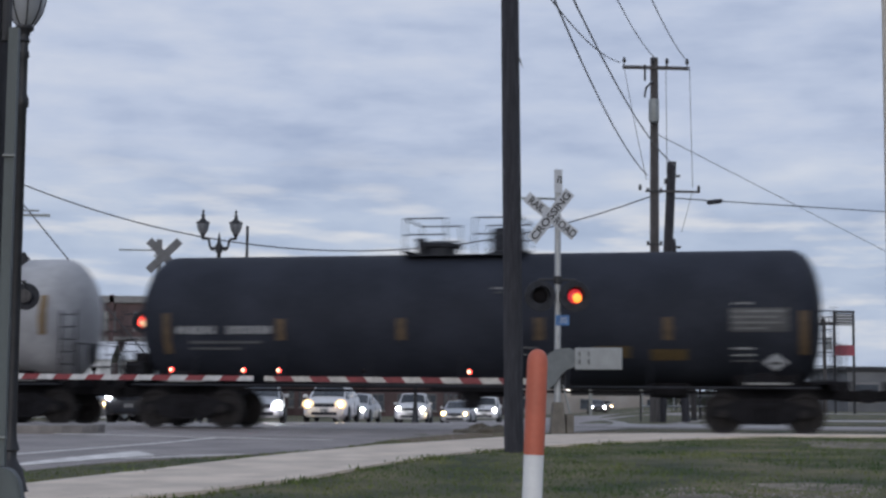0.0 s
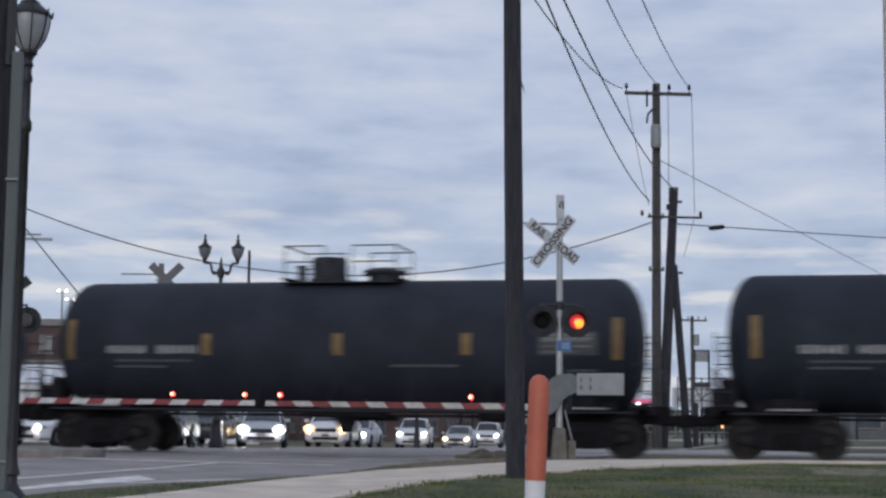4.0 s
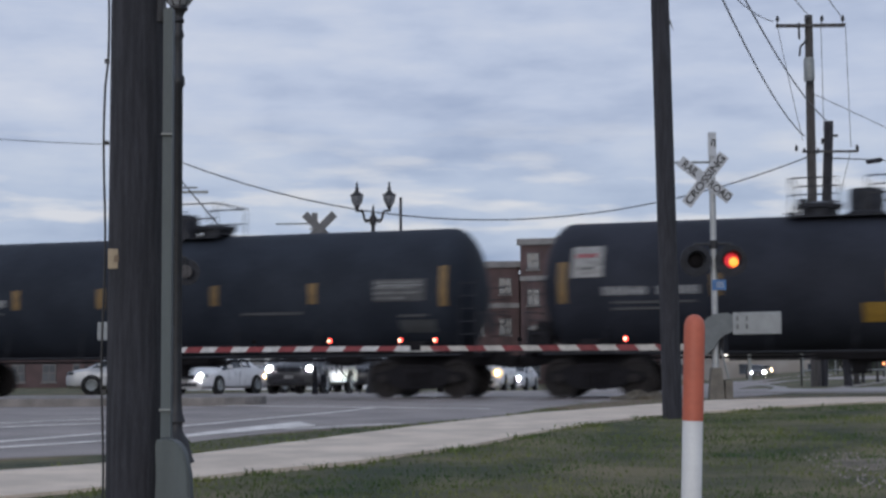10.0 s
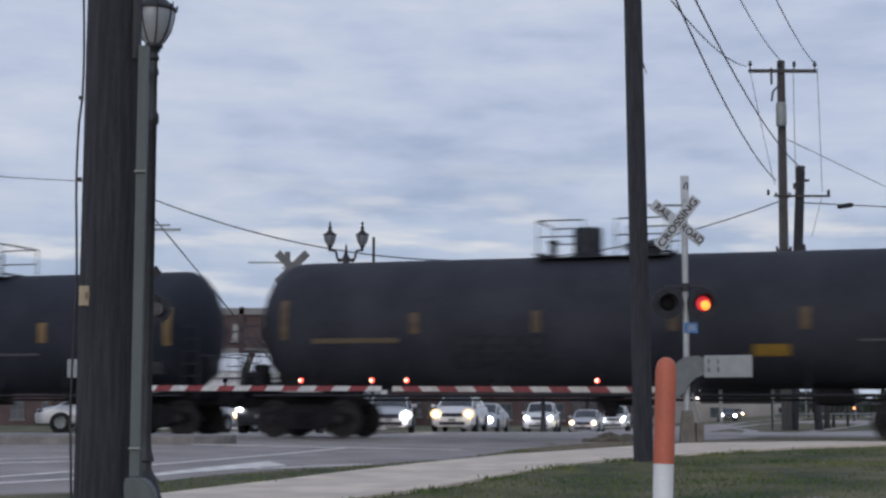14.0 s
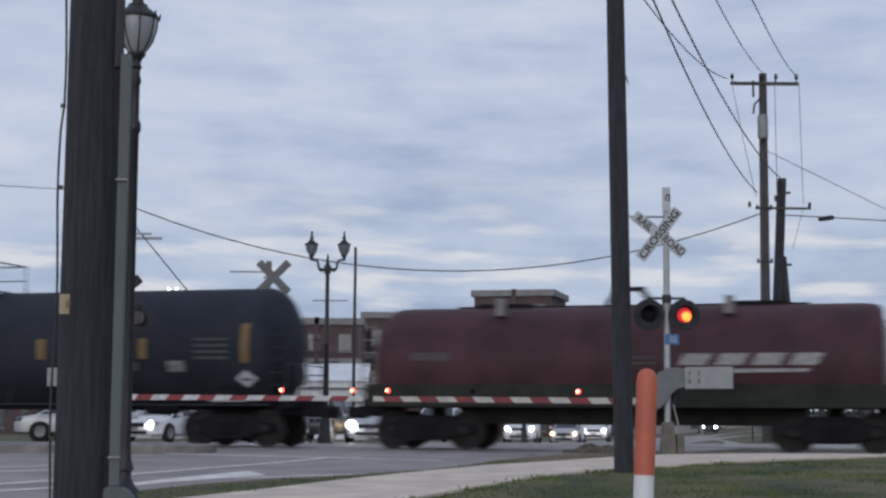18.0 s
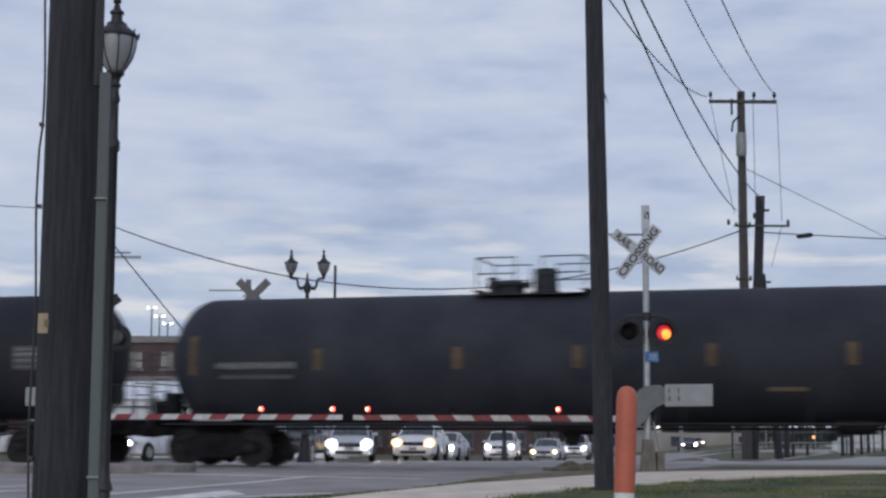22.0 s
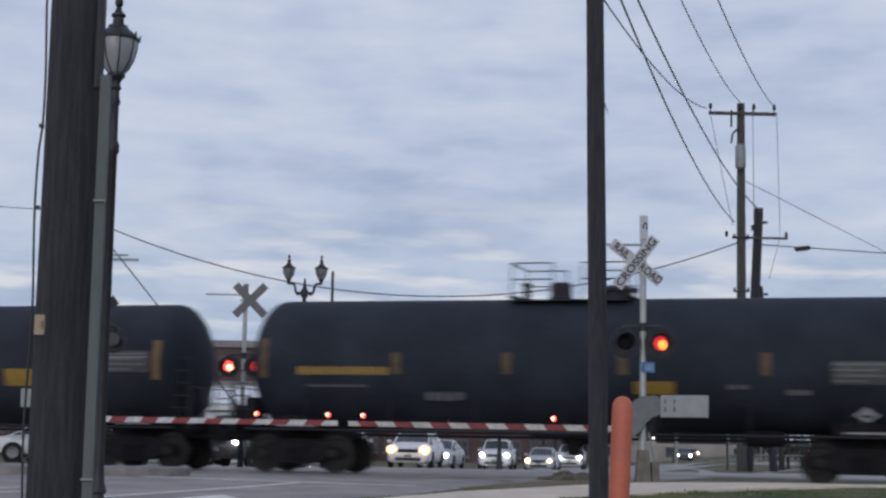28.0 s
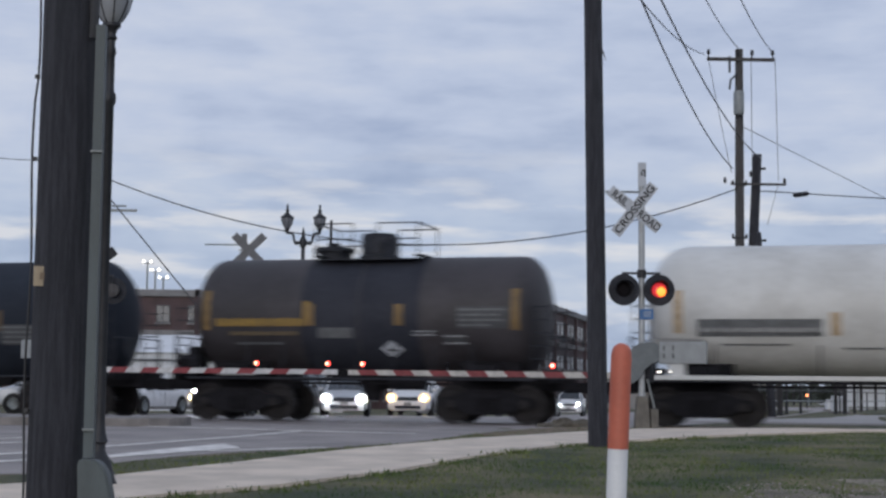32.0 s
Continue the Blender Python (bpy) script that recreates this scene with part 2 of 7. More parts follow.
M = {
    "grass": mat("grass", (0.03, 0.052, 0.016), 0.95, 0, 0.35, 0.8, 0.6, 40, other=(0.15, 0.127, 0.068)),
    "blade": mat("grass_blade", (0.04, 0.1, 0.019), 0.8, 0, 0.3, 0.6, 0, 30, other=(0.15, 0.165, 0.055), island=True),
    "dry": mat("dry_earth", (0.16, 0.12, 0.085), 0.95, 0, 0.3, 5, 0.6, 60),
    "asphalt": mat("asphalt", (0.218, 0.192, 0.182), 0.6, 0, 0.2, 0.9, 0.3, 90, other=(0.3, 0.266, 0.252)),
    "concrete": mat("concrete", (0.61, 0.52, 0.43), 0.85, 0, 0.16, 1.6, 0.25, 70),
    "kerb": mat("kerb_concrete", (0.2, 0.185, 0.175), 0.9, 0, 0.25, 3, 0.3, 60),
    "line": mat("road_paint", (0.66, 0.63, 0.6), 0.7, 0, 0.22, 4, 0.1, 50),
    "ballast": mat("ballast", (0.25, 0.225, 0.21), 0.95, 0, 0.4, 9, 0.8, 45),
    "rail": mat("rail_steel", (0.22, 0.19, 0.17), 0.4, 0.8, 0.2, 4, 0, 40),
    "wood": mat("pole_wood", (0.031, 0.0325, 0.042), 0.9, 0, 0.28, 5, 0.7, 40, other=(0.05, 0.05, 0.0605), stretch=(6, 6, 0.5)),
    "wood_grey": mat("weathered_wood", (0.07, 0.066, 0.066), 0.9, 0, 0.3, 5, 0.4, 40, stretch=(6, 6, 0.5)),
    "galv": mat("galvanised", (0.25, 0.27, 0.275), 0.55, 0.25, 0.12, 5, 0.1, 60),
    "guard": mat("grey_green_guard", (0.085, 0.101, 0.104), 0.6, 0, 0.14, 3, 0.15, 50, stretch=(3, 3, 0.6)),
    "steel_clamp": mat("clamp_steel", (0.2, 0.215, 0.215), 0.5, 0.3, 0.1),
    "black": mat("black_paint", (0.026, 0.028, 0.035), 0.6, 0, 0.3, 6, 0.05, spec=0.2),
    "iron": mat("cast_iron", (0.019, 0.02, 0.024), 0.5, 0.2, 0.25, 9, 0.1),
    "orange": mat("orange_plastic", (0.49, 0.125, 0.075), 0.55, 0, 0.1, 4, 0.05, 50),
    "white_plastic": mat("white_plastic", (0.62, 0.62, 0.62), 0.5, 0, 0.08, 4),
    "white": mat("white_paint", (0.6, 0.61, 0.62), 0.55, 0, 0.1, 5),
    "sign_white": mat("sign_white", (0.43, 0.455, 0.495), 0.45, 0, 0.07, 6),
    "ink": mat("sign_black", (0.015, 0.015, 0.017), 0.5),
    "silver": mat("aluminium_paint", (0.36, 0.375, 0.385), 0.45, 0.3, 0.12, 6),
    "counter": mat("counterweight_grey", (0.27, 0.285, 0.29), 0.55, 0.1, 0.1, 5),
    "lever_grey": mat("lever_grey", (0.14, 0.155, 0.16), 0.6, 0.15, 0.14, 5),
    "gate_red": mat("gate_red", (0.22, 0.038, 0.044), 0.5, 0, 0.15, 8),
    "gate_cream": mat("gate_dull_cream", (0.44, 0.42, 0.39), 0.55, 0, 0.16, 8),
    "gate_dark_red": mat("gate_dull_red", (0.19, 0.034, 0.038), 0.55, 0, 0.2, 8),
    "mound": mat("mound_earth", (0.095, 0.082, 0.062), 0.95, 0, 0.35, 6, 0.6, 50),
    "gate_white": mat("gate_white", (0.5, 0.5, 0.5), 0.5, 0, 0.12, 8),
    "blue": mat("blue_sign", (0.045, 0.14, 0.33), 0.5),
    "yellow": mat("yellow_tape", (0.17, 0.105, 0.035), 0.6, 0, 0.2, 6),
    "tank": mat("tank_black", (0.0245, 0.0285, 0.040), 0.7, 0, 0.2, 0.9, 0.05, 9, other=(0.0305, 0.0345, 0.0475), spec=0.14),
    "tank_grey": mat("tank_dusty_black", (0.033, 0.036, 0.048), 0.7, 0, 0.2, 0.8, 0.05, 9, other=(0.041, 0.0435, 0.055), spec=0.14),
    "tank_blue": mat("tank_blue_black", (0.022, 0.0275, 0.0395), 0.7, 0, 0.2, 0.9, 0.05, 9, other=(0.0275, 0.034, 0.047), spec=0.14),
    "tank_rust": mat("tank_rusty_black", (0.0225, 0.026, 0.0355), 0.7, 0, 0.2, 0.7, 0.06, 9, other=(0.032, 0.032, 0.039), spec=0.12),
    "tank_brown": mat("tank_brown", (0.034, 0.030, 0.034), 0.6, 0, 0.3, 1.0, 0.08, 9),
    "tank_white": mat("tank_white", (0.56, 0.555, 0.53), 0.45, 0, 0.12, 0.7, 0.05, 7, other=(0.64, 0.64, 0.62)),
    "tank_dirty": mat("tank_dirty_grey", (0.2, 0.195, 0.185), 0.6, 0, 0.25, 0.9, 0.05, 7),
    "tank_pale": mat("tank_pale_grey", (0.33, 0.335, 0.35), 0.55, 0, 0.18, 0.8, 0.05, 7, other=(0.42, 0.425, 0.44)),
    "coil_red": mat("coil_cover_red", (0.052, 0.021, 0.027), 0.6, 0, 0.3, 1.2, 0.06, 9, spec=0.25),
    "truck": mat("truck_grime", (0.014, 0.0135, 0.016), 0.9, 0, 0.3, 5, 0.3, 40, spec=0.15),
    "wheel": mat("wheel_steel", (0.022, 0.020, 0.021), 0.7, 0.1, 0.35, 5, spec=0.25),
    "yellow_dim": mat("faded_yellow_tape", (0.085, 0.055, 0.028), 0.7, 0, 0.3, 6),
    "yellow_pale": mat("pale_yellow_tape", (0.42, 0.31, 0.19), 0.7, 0, 0.2, 6),
    "plate_grey": mat("lettered_plate_grey", (0.12, 0.125, 0.13), 0.6, 0, 0.25, 5),
    "plate_letter": mat("plate_letter_grey", (0.24, 0.24, 0.235), 0.6, 0, 0.25, 12),
    "letter": mat("stencil_white", (0.19, 0.197, 0.205), 0.6, 0, 0.35, 9),
    "logo_white": mat("logo_white", (0.27, 0.27, 0.275), 0.6, 0, 0.3, 8),
    "letter_dim": mat("stencil_grey", (0.052, 0.055, 0.06), 0.6, 0, 0.3, 12),
    "letter_dark": mat("stencil_dark", (0.05, 0.055, 0.06), 0.6),
    "letter_ochre": mat("stencil_ochre", (0.085, 0.058, 0.025), 0.6, 0, 0.2, 12),
    "letter_yellow": mat("stencil_yellow", (0.24, 0.145, 0.022), 0.6, 0, 0.2, 12),
    "brick": mat("red_brick", (0.092, 0.062, 0.064), 0.9, 0, 0.2, 0.6, 0.2, 8),
    "stone": mat("pale_stone", (0.215, 0.212, 0.215), 0.85, 0, 0.12, 1.0, 0.1, 8),
    "frame_grey": mat("window_frame_grey", (0.105, 0.105, 0.11), 0.7, 0, 0.15, 2),
    "pane": mat("window_pane", (0.06, 0.07, 0.085), 0.12, 0, 0.3, 0.5),
    "tent": mat("tent_canvas", (0.62, 0.64, 0.67), 0.7, 0, 0.08, 0.6),
    "bulb_orange": mat("lamp_orange", (0.9, 0.3, 0.1), 0.4, glow=(1.0, 0.27, 0.025), power=1.9),
    "bulb_red": mat("lamp_red", (0.9, 0.1, 0.08), 0.4, glow=(1.0, 0.06, 0.045), power=4.0),
    "bulb_red_dim": mat("lamp_red_fading", (0.5, 0.04, 0.05), 0.4, glow=(1.0, 0.04, 0.06), power=0.45),
    "bulb_white": mat("headlight_glow", (0.9, 0.9, 0.9), 0.3, glow=(0.95, 0.97, 1.0), power=280.0),
    "bulb_warm": mat("headlight_warm", (0.9, 0.85, 0.7), 0.3, glow=(1.0, 0.70, 0.36), power=170.0),
    # glowing shells that imitate the glare bleeding out round lit headlights
    "glare_halo": mat("headlight_glare_halo", (0.8, 0.82, 0.85), 0.25, glow=(0.95, 0.97, 1.0), power=0.85),
    "glare_halo_warm": mat("headlight_glare_halo_warm", (0.8, 0.7, 0.5), 0.25, glow=(1.0, 0.66, 0.3), power=1.3),
    "bulb_hot": mat("lamp_white_hot", (0.95, 0.85, 0.7), 0.4, glow=(1.0, 0.74, 0.42), power=2.6),
    "bulb_far": mat("far_lamp_glow", (0.9, 0.9, 0.85), 0.3, glow=(1.0, 0.93, 0.85), power=5.0),
    "foot": mat("foot_tan_grey", (0.155, 0.142, 0.122), 0.8, 0, 0.2, 6, 0.2),
    "lens_dark": mat("lens_dark", (0.009, 0.008, 0.009), 0.7, spec=0.08),
    # darker copy of the lantern glass, for twin lamps and marquee windows
    "globe_dim": mat("lantern_glass_dark", (0.17, 0.18, 0.2), 0.35, 0, 0.1),
    "globe": mat("lantern_globe", (0.3, 0.315, 0.34), 0.25, 0, 0.06),
    "car_white": mat("car_white", (0.62, 0.62, 0.63), 0.3, 0, 0.05, 3),
    "car_silver": mat("car_silver", (0.42, 0.43, 0.45), 0.35, 0.3, 0.05, 3),
    "car_dark": mat("car_dark", (0.03, 0.031, 0.036), 0.3, 0.2, 0.1, 3),
    "car_glass": mat("car_glass", (0.03, 0.035, 0.042), 0.06),
    "tyre": mat("tyre", (0.016, 0.016, 0.016), 0.85),
    "plate": mat("plate", (0.22, 0.22, 0.22), 0.6),
    "wire": mat("wire", (0.03, 0.03, 0.033), 0.6),
    "leaf": mat("far_foliage", (0.085, 0.095, 0.075), 0.9, 0, 0.4, 1.5, 0, 20, island=True),
    "twig": mat("bark", (0.036, 0.033, 0.034), 0.9, 0, 0.2, 5, 0.2),
    "dark_front": mat("dark_shop_front", (0.04, 0.043, 0.05), 0.7, 0, 0.3, 0.3),
    "worn": mat("worn_bare_earth", (0.15, 0.128, 0.098), 0.95, 0, 0.35, 2.5, 0.6, 40, other=(0.26, 0.225, 0.175)),
    "roof_grey": mat("roof_grey", (0.13, 0.135, 0.145), 0.8, 0, 0.15, 0.6),
    "lot": mat("worn_concrete", (0.32, 0.295, 0.275), 0.75, 0, 0.16, 0.35, 0.15, 8, other=(0.34, 0.325, 0.315)),
    "hedge": mat("hedge_leaves", (0.07, 0.08, 0.068), 0.95, 0, 0.2, 0.5, 0.3, 9, spec=0.1),
    "pink_glow": mat("pink_sign_glow", (0.5, 0.1, 0.2), 0.5, glow=(0.9, 0.22, 0.4), power=0.5),
    "violet_glow": mat("violet_sign_glow", (0.3, 0.1, 0.5), 0.5, glow=(0.7, 0.25, 0.6), power=0.28),
    "sign_red": mat("sign_red", (0.26, 0.05, 0.07), 0.5),
}


# ---- mesh tools ----
def mesh_of(name, bm, material):
    me = bpy.data.meshes.new(name)
    bm.to_mesh(me)
    bm.free()
    me.materials.append(material)
    return me


def part(name, bm, material, parent=None, label="", smooth=None):
    """Links a bmesh as one mesh object under a thing or a part."""
    me = mesh_of(name, bm, material)
    if smooth is not None:
        for p in me.polygons:
            p.use_smooth = True
        me.set_sharp_from_angle(angle=radians(smooth))
    ob = new(name, me)
    ob.parent = parent
    if label:
        ob["label"] = label
    return ob


def share(name, data, parent, m):
    ob = new(name, data)
    ob.parent = parent
    ob.matrix_basis = m
    return ob


def thing(name, label, category, group="", kind="", m=None):
    ob = new(name)
    ob.empty_display_size = 0.2
    if m is not None:
        ob.matrix_basis = m
    return tagged(ob, label, category, group, kind)


def box(bm, x, y, z, sx, sy, sz, bevel=0.0, m=None):
    r = bmesh.ops.create_cube(bm, size=1, matrix=(m or Matrix()) @ Matrix.Translation((x, y, z)) @ Matrix.Diagonal((sx, sy, sz, 1)))
    if bevel:
        edges = list({e for v in r["verts"] for e in v.link_edges})
        bmesh.ops.bevel(bm, geom=edges, offset=bevel, segments=2, affect="EDGES", profile=0.6)
    return bm


def tube(bm, a, b, r0, r1=None, seg=12, caps=True):
    a, b = Vector(a), Vector(b)
    d = b - a
    if d.length < 1e-6:
        return bm
    m = Matrix.Translation((a + b) / 2) @ d.to_track_quat("Z", "Y").to_matrix().to_4x4()
    bmesh.ops.create_cone(bm, cap_ends=caps, segments=seg, radius1=r0, radius2=r0 if r1 is None else r1, depth=d.length, matrix=m)
    return bm


def lathe(bm, profile, seg=24, m=None):
    """Turns (radius, height) pairs round z; m places the result."""
    m = m or Matrix()
    rings = []
    for r, z in profile:
        if r < 1e-5:
            rings.append([bm.verts.new(m @ Vector((0, 0, z)))])
        else:
            rings.append([bm.verts.new(m @ Vector((r * math.cos(2 * math.pi * k / seg), r * math.sin(2 * math.pi * k / seg), z))) for k in range(seg)])
    for p, q in zip(rings, rings[1:]):
        for k in range(seg):
            j = (k + 1) % seg
            if len(p) == 1 and len(q) > 1:
                bm.faces.new((p[0], q[j], q[k]))
            elif len(q) == 1 and len(p) > 1:
                bm.faces.new((p[k], p[j], q[0]))
            elif len(p) > 1:
                bm.faces.new((p[k], p[j], q[j], q[k]))
    bmesh.ops.recalc_face_normals(bm, faces=bm.faces)
    return bm


def prism(bm, outline, depth, m=None):
    """A flat outline in the x-z plane, given depth along y."""
    m = m or Matrix()
    f = [bm.verts.new(m @ Vector((x, -depth / 2, z))) for x, z in outline]
    k = [bm.verts.new(m @ Vector((x, depth / 2, z))) for x, z in outline]
    bm.faces.new(f)
    bm.faces.new(k[::-1])
    for i in range(len(f)):
        j = (i + 1) % len(f)
        bm.faces.new((f[j], f[i], k[i], k[j]))
    bmesh.ops.recalc_face_normals(bm, faces=bm.faces)
    return bm


def pipe(name, points, radius, material, parent=None, label=""):
    """A bent rod or cable through the points, as one mesh."""
    bm = bmesh.new()
    rings = []
    for k, p in enumerate(points):
        d = (Vector(points[min(k + 1, len(points) - 1)]) - Vector(points[max(k - 1, 0)])).normalized()
        side = d.cross(Vector((0.3, 1, 0.1))).normalized()
        up = side.cross(d).normalized()
        rings.append([bm.verts.new(Vector(p) + (side * math.cos(q) + up * math.sin(q)) * radius) for q in [math.pi / 4 * j for j in range(8)]])
    for p, q in zip(rings, rings[1:]):
        for j in range(8):
            bm.faces.new((p[j], p[(j + 1) % 8], q[(j + 1) % 8], q[j]))
    return part(name, bm, material, parent, label, smooth=50)


def B():
    return bmesh.new()


# ---- ground ----
def ease(a, b, v):
    t = max(0.0, min(1.0, (v - a) / (b - a)))
    return t * t * (3 - 2 * t)


def ground_z(x, y):
    """Height of the land: low by the camera, up to the crossing, gently down beyond it."""
    z = -0.42 + 0.40 * ease(7, 23, y) + 0.10 * ease(22, 29, y) - 0.09 * ease(29.5, 32, y)
    # the road beyond the track dips, the open lot beside it stays level
    z -= (0.20 * ease(44, 60, y) + 0.6 * ease(60, 105, y) + 0.5 * ease(110, 250, y)) * (1 - ease(0.15, 0.215, x / max(y, 1.0)))
    return z


def sheet(bm, x0, x1, y0, y1, nx, ny, lift=0.0, rough=0.0):
    xs = [x0 + (x1 - x0) * i / nx for i in range(nx + 1)]
    ys = [y0 + (y1 - y0) * j / ny for j in range(ny + 1)]
    v = [[bm.verts.new((x, y, ground_z(x, y) + lift + (rough * noise.noise((x * 1.3, y * 1.3, 0)) if rough else 0))) for x in xs] for y in ys]
    for j in range(ny):
        for i in range(nx):
            bm.faces.new((v[j][i], v[j][i + 1], v[j + 1][i + 1], v[j + 1][i]))
    return bm


def band(bm, left, right, lift, thick=0.05, cuts=24):
    """A ribbon between two polylines of the plan, laid on the ground with a thickness."""
    def at(line, t):
        seg = t * (len(line) - 1)
        i = min(int(seg), len(line) - 2)
        a, b = Vector(line[i]), Vector(line[i + 1])
        return a.lerp(b, seg - i)
    rows = []
    n = cuts
    for k in range(n + 1):
        a, b = at(left, k / n), at(right, k / n)
        row = []
        for q in range(5):
            p = a.lerp(b, q / 4)
            row.append((p.x, p.y, ground_z(p.x, p.y) + lift))
        rows.append(row)
    top = [[bm.verts.new(p) for p in row] for row in rows]
    low = [[bm.verts.new((p[0], p[1], p[2] - thick)) for p in (row[0], row[-1])] for row in rows]
    for k in range(n):
        for q in range(4):
            bm.faces.new((top[k][q], top[k][q + 1], top[k + 1][q + 1], top[k + 1][q]))
        bm.faces.new((low[k][0], top[k][0], top[k + 1][0], low[k + 1][0]))
        bm.faces.new((top[k][4], low[k][1], low[k + 1][1], top[k + 1][4]))
    for k in (0, n):
        bm.faces.new((low[k][0], low[k][1], top[k][4], top[k][3], top[k][2], top[k][1], top[k][0]))
    bmesh.ops.recalc_face_normals(bm, faces=bm.faces)
    return bm


def build_ground():
    bm = B()
    # one sheet: fine rings near, coarse far
    xs = [-4000, -1500, -600, -250, -120, -60, -30] + [-20 + i for i in range(45)] + [26 + 2 * i for i in range(18)] + [66, 80, 120, 250, 600, 1500, 4000]
    ys = [-4000, -1500, -400, -100, -30, -10] + [i for i in range(0, 64)] + [66 + 3 * i for i in range(28)] + [155, 170, 190, 220, 250, 300, 500, 1200, 4000]
    v = [[bm.verts.new((x, y, ground_z(x, y) + (0.018 * noise.noise((x * 0.7, y * 0.7, 0)) if abs(x) < 40 and 0 < y < 30 else 0))) for x in xs] for y in ys]
    for j in range(len(ys) - 1):
        for i in range(len(xs) - 1):
            bm.faces.new((v[j][i], v[j][i + 1], v[j + 1][i + 1], v[j + 1][i]))
    tagged(part("ground", bm, M["grass"], smooth=60), "patchy green and straw-coloured grass verge beside the crossing", "ground", kind="structure")


build_ground()
WALK_LEFT = [(-9.5, 11.6), (-5.6, 13.4), (-3.5, 15.0), (-2.74, 16.0), (-1.59, 18.0), (0.03, 21.4), (1.0, 23.7), (2.0, 25.0), (4.2, 28.0), (6.5, 29.5), (10.5, 30.6), (18, 30.4), (30, 28)]
WALK_RIGHT = [(-8.0, 9.6), (-4.4, 11.6), (-2.6, 13.4), (-2.0, 14.2), (-1.1, 15.1), (0.02, 16.85), (0.76, 18.6), (1.55, 20.3), (2.9, 23.0), (5.0, 25.4), (8.4, 28.2), (17, 28.4), (30, 26)]
ROAD_EDGE = [(-14.0, 13.0), (-6.0, 15.3), (-3.62, 16.3), (-3.06, 17.8), (-2.24, 19.3), (-0.8, 20.8), (0.1, 22.3), (1.3, 25.8), (2.6, 28.6), (4.0, 31.5), (6.5, 37.0), (11, 48), (25, 90), (42, 140)]
ROAD_FAR = [(-60, 14.0), (-58, 18), (-55, 21), (-52, 23), (-48, 25), (-40, 26), (-34, 32), (-28, 36), (-22, 40), (-16, 48), (-12, 60), (4, 100), (20, 142)]


def build_road():
    bm = band(B(), ROAD_FAR, ROAD_EDGE, 0.012, 0.06, 60)
    tagged(part("road", bm, M["asphalt"], smooth=60), "worn grey asphalt road over the railway crossing", "road", kind="structure")
    bm = band(B(), WALK_LEFT, WALK_RIGHT, 0.035, 0.12, 64)
    tagged(part("pavement", bm, M["concrete"], smooth=40), "pale concrete footpath curving beside the road", "pavement", kind="structure")


build_road()


def stripe(a, b, w, name="road_line"):
    """A painted line on the road between two points of the plan."""
    a, b = Vector(a), Vector(b)
    d = (b - a).normalized()
    s = Vector((-d.y, d.x)) * w / 2
    bm = band(B(), [a + s, b + s], [a - s, b - s], 0.020, 0.004, max(2, int((b - a).length / 1.5)))
    return tagged(part(name, bm, M["line"]), "worn white painted line on the asphalt", "road marking", "painted road lines", "structure")


for a, b, w in (((-9.6, 12.9), (-4.03, 18.0), 0.17), ((-9.6, 12.0), (-4.32, 19.2), 0.17), ((-8.4, 18.6), (-4.84, 21.5), 0.14), ((-8.2, 19.6), (-5.3, 22.9), 0.13),
                ((-3.73, 20.42), (-1.56, 25.96), 0.14), ((-8.6, 29.8), (-2.3, 26.4), 0.13), ((-2.3, 26.4), (0.35, 25.55), 0.13),
                ((-2.26, 19.75), (-0.9, 20.72), 0.13)):
    stripe(a, b, w)



def wedge():
    """A broad painted wedge that widens away from the viewer."""
    bm = band(B(), [(-3.42, 18.62), (-2.28, 21.5)], [(-3.22, 18.45), (-1.95, 20.45)], 0.020, 0.004, 6)
    tagged(part("road_wedge", bm, M["line"]), "worn white painted wedge on the asphalt", "road marking", kind="structure")


wedge()

# ---- the railway ----
TRACK = Vector((0.0, 38.35))
TURN = -17.2
ALONG = Vector((math.cos(radians(TURN)), math.sin(radians(TURN))))
ACROSS = Vector((-ALONG.y, ALONG.x))


def on_track(u, n=0.0, z=0.0):
    p = TRACK + ALONG * u + ACROSS * n
    return Vector((p.x, p.y, z))


def track_pose(u, n=0.0, z=0.0):
    p = on_track(u, n, z)
    return pose(p.x, p.y, p.z, 0, 0, TURN)


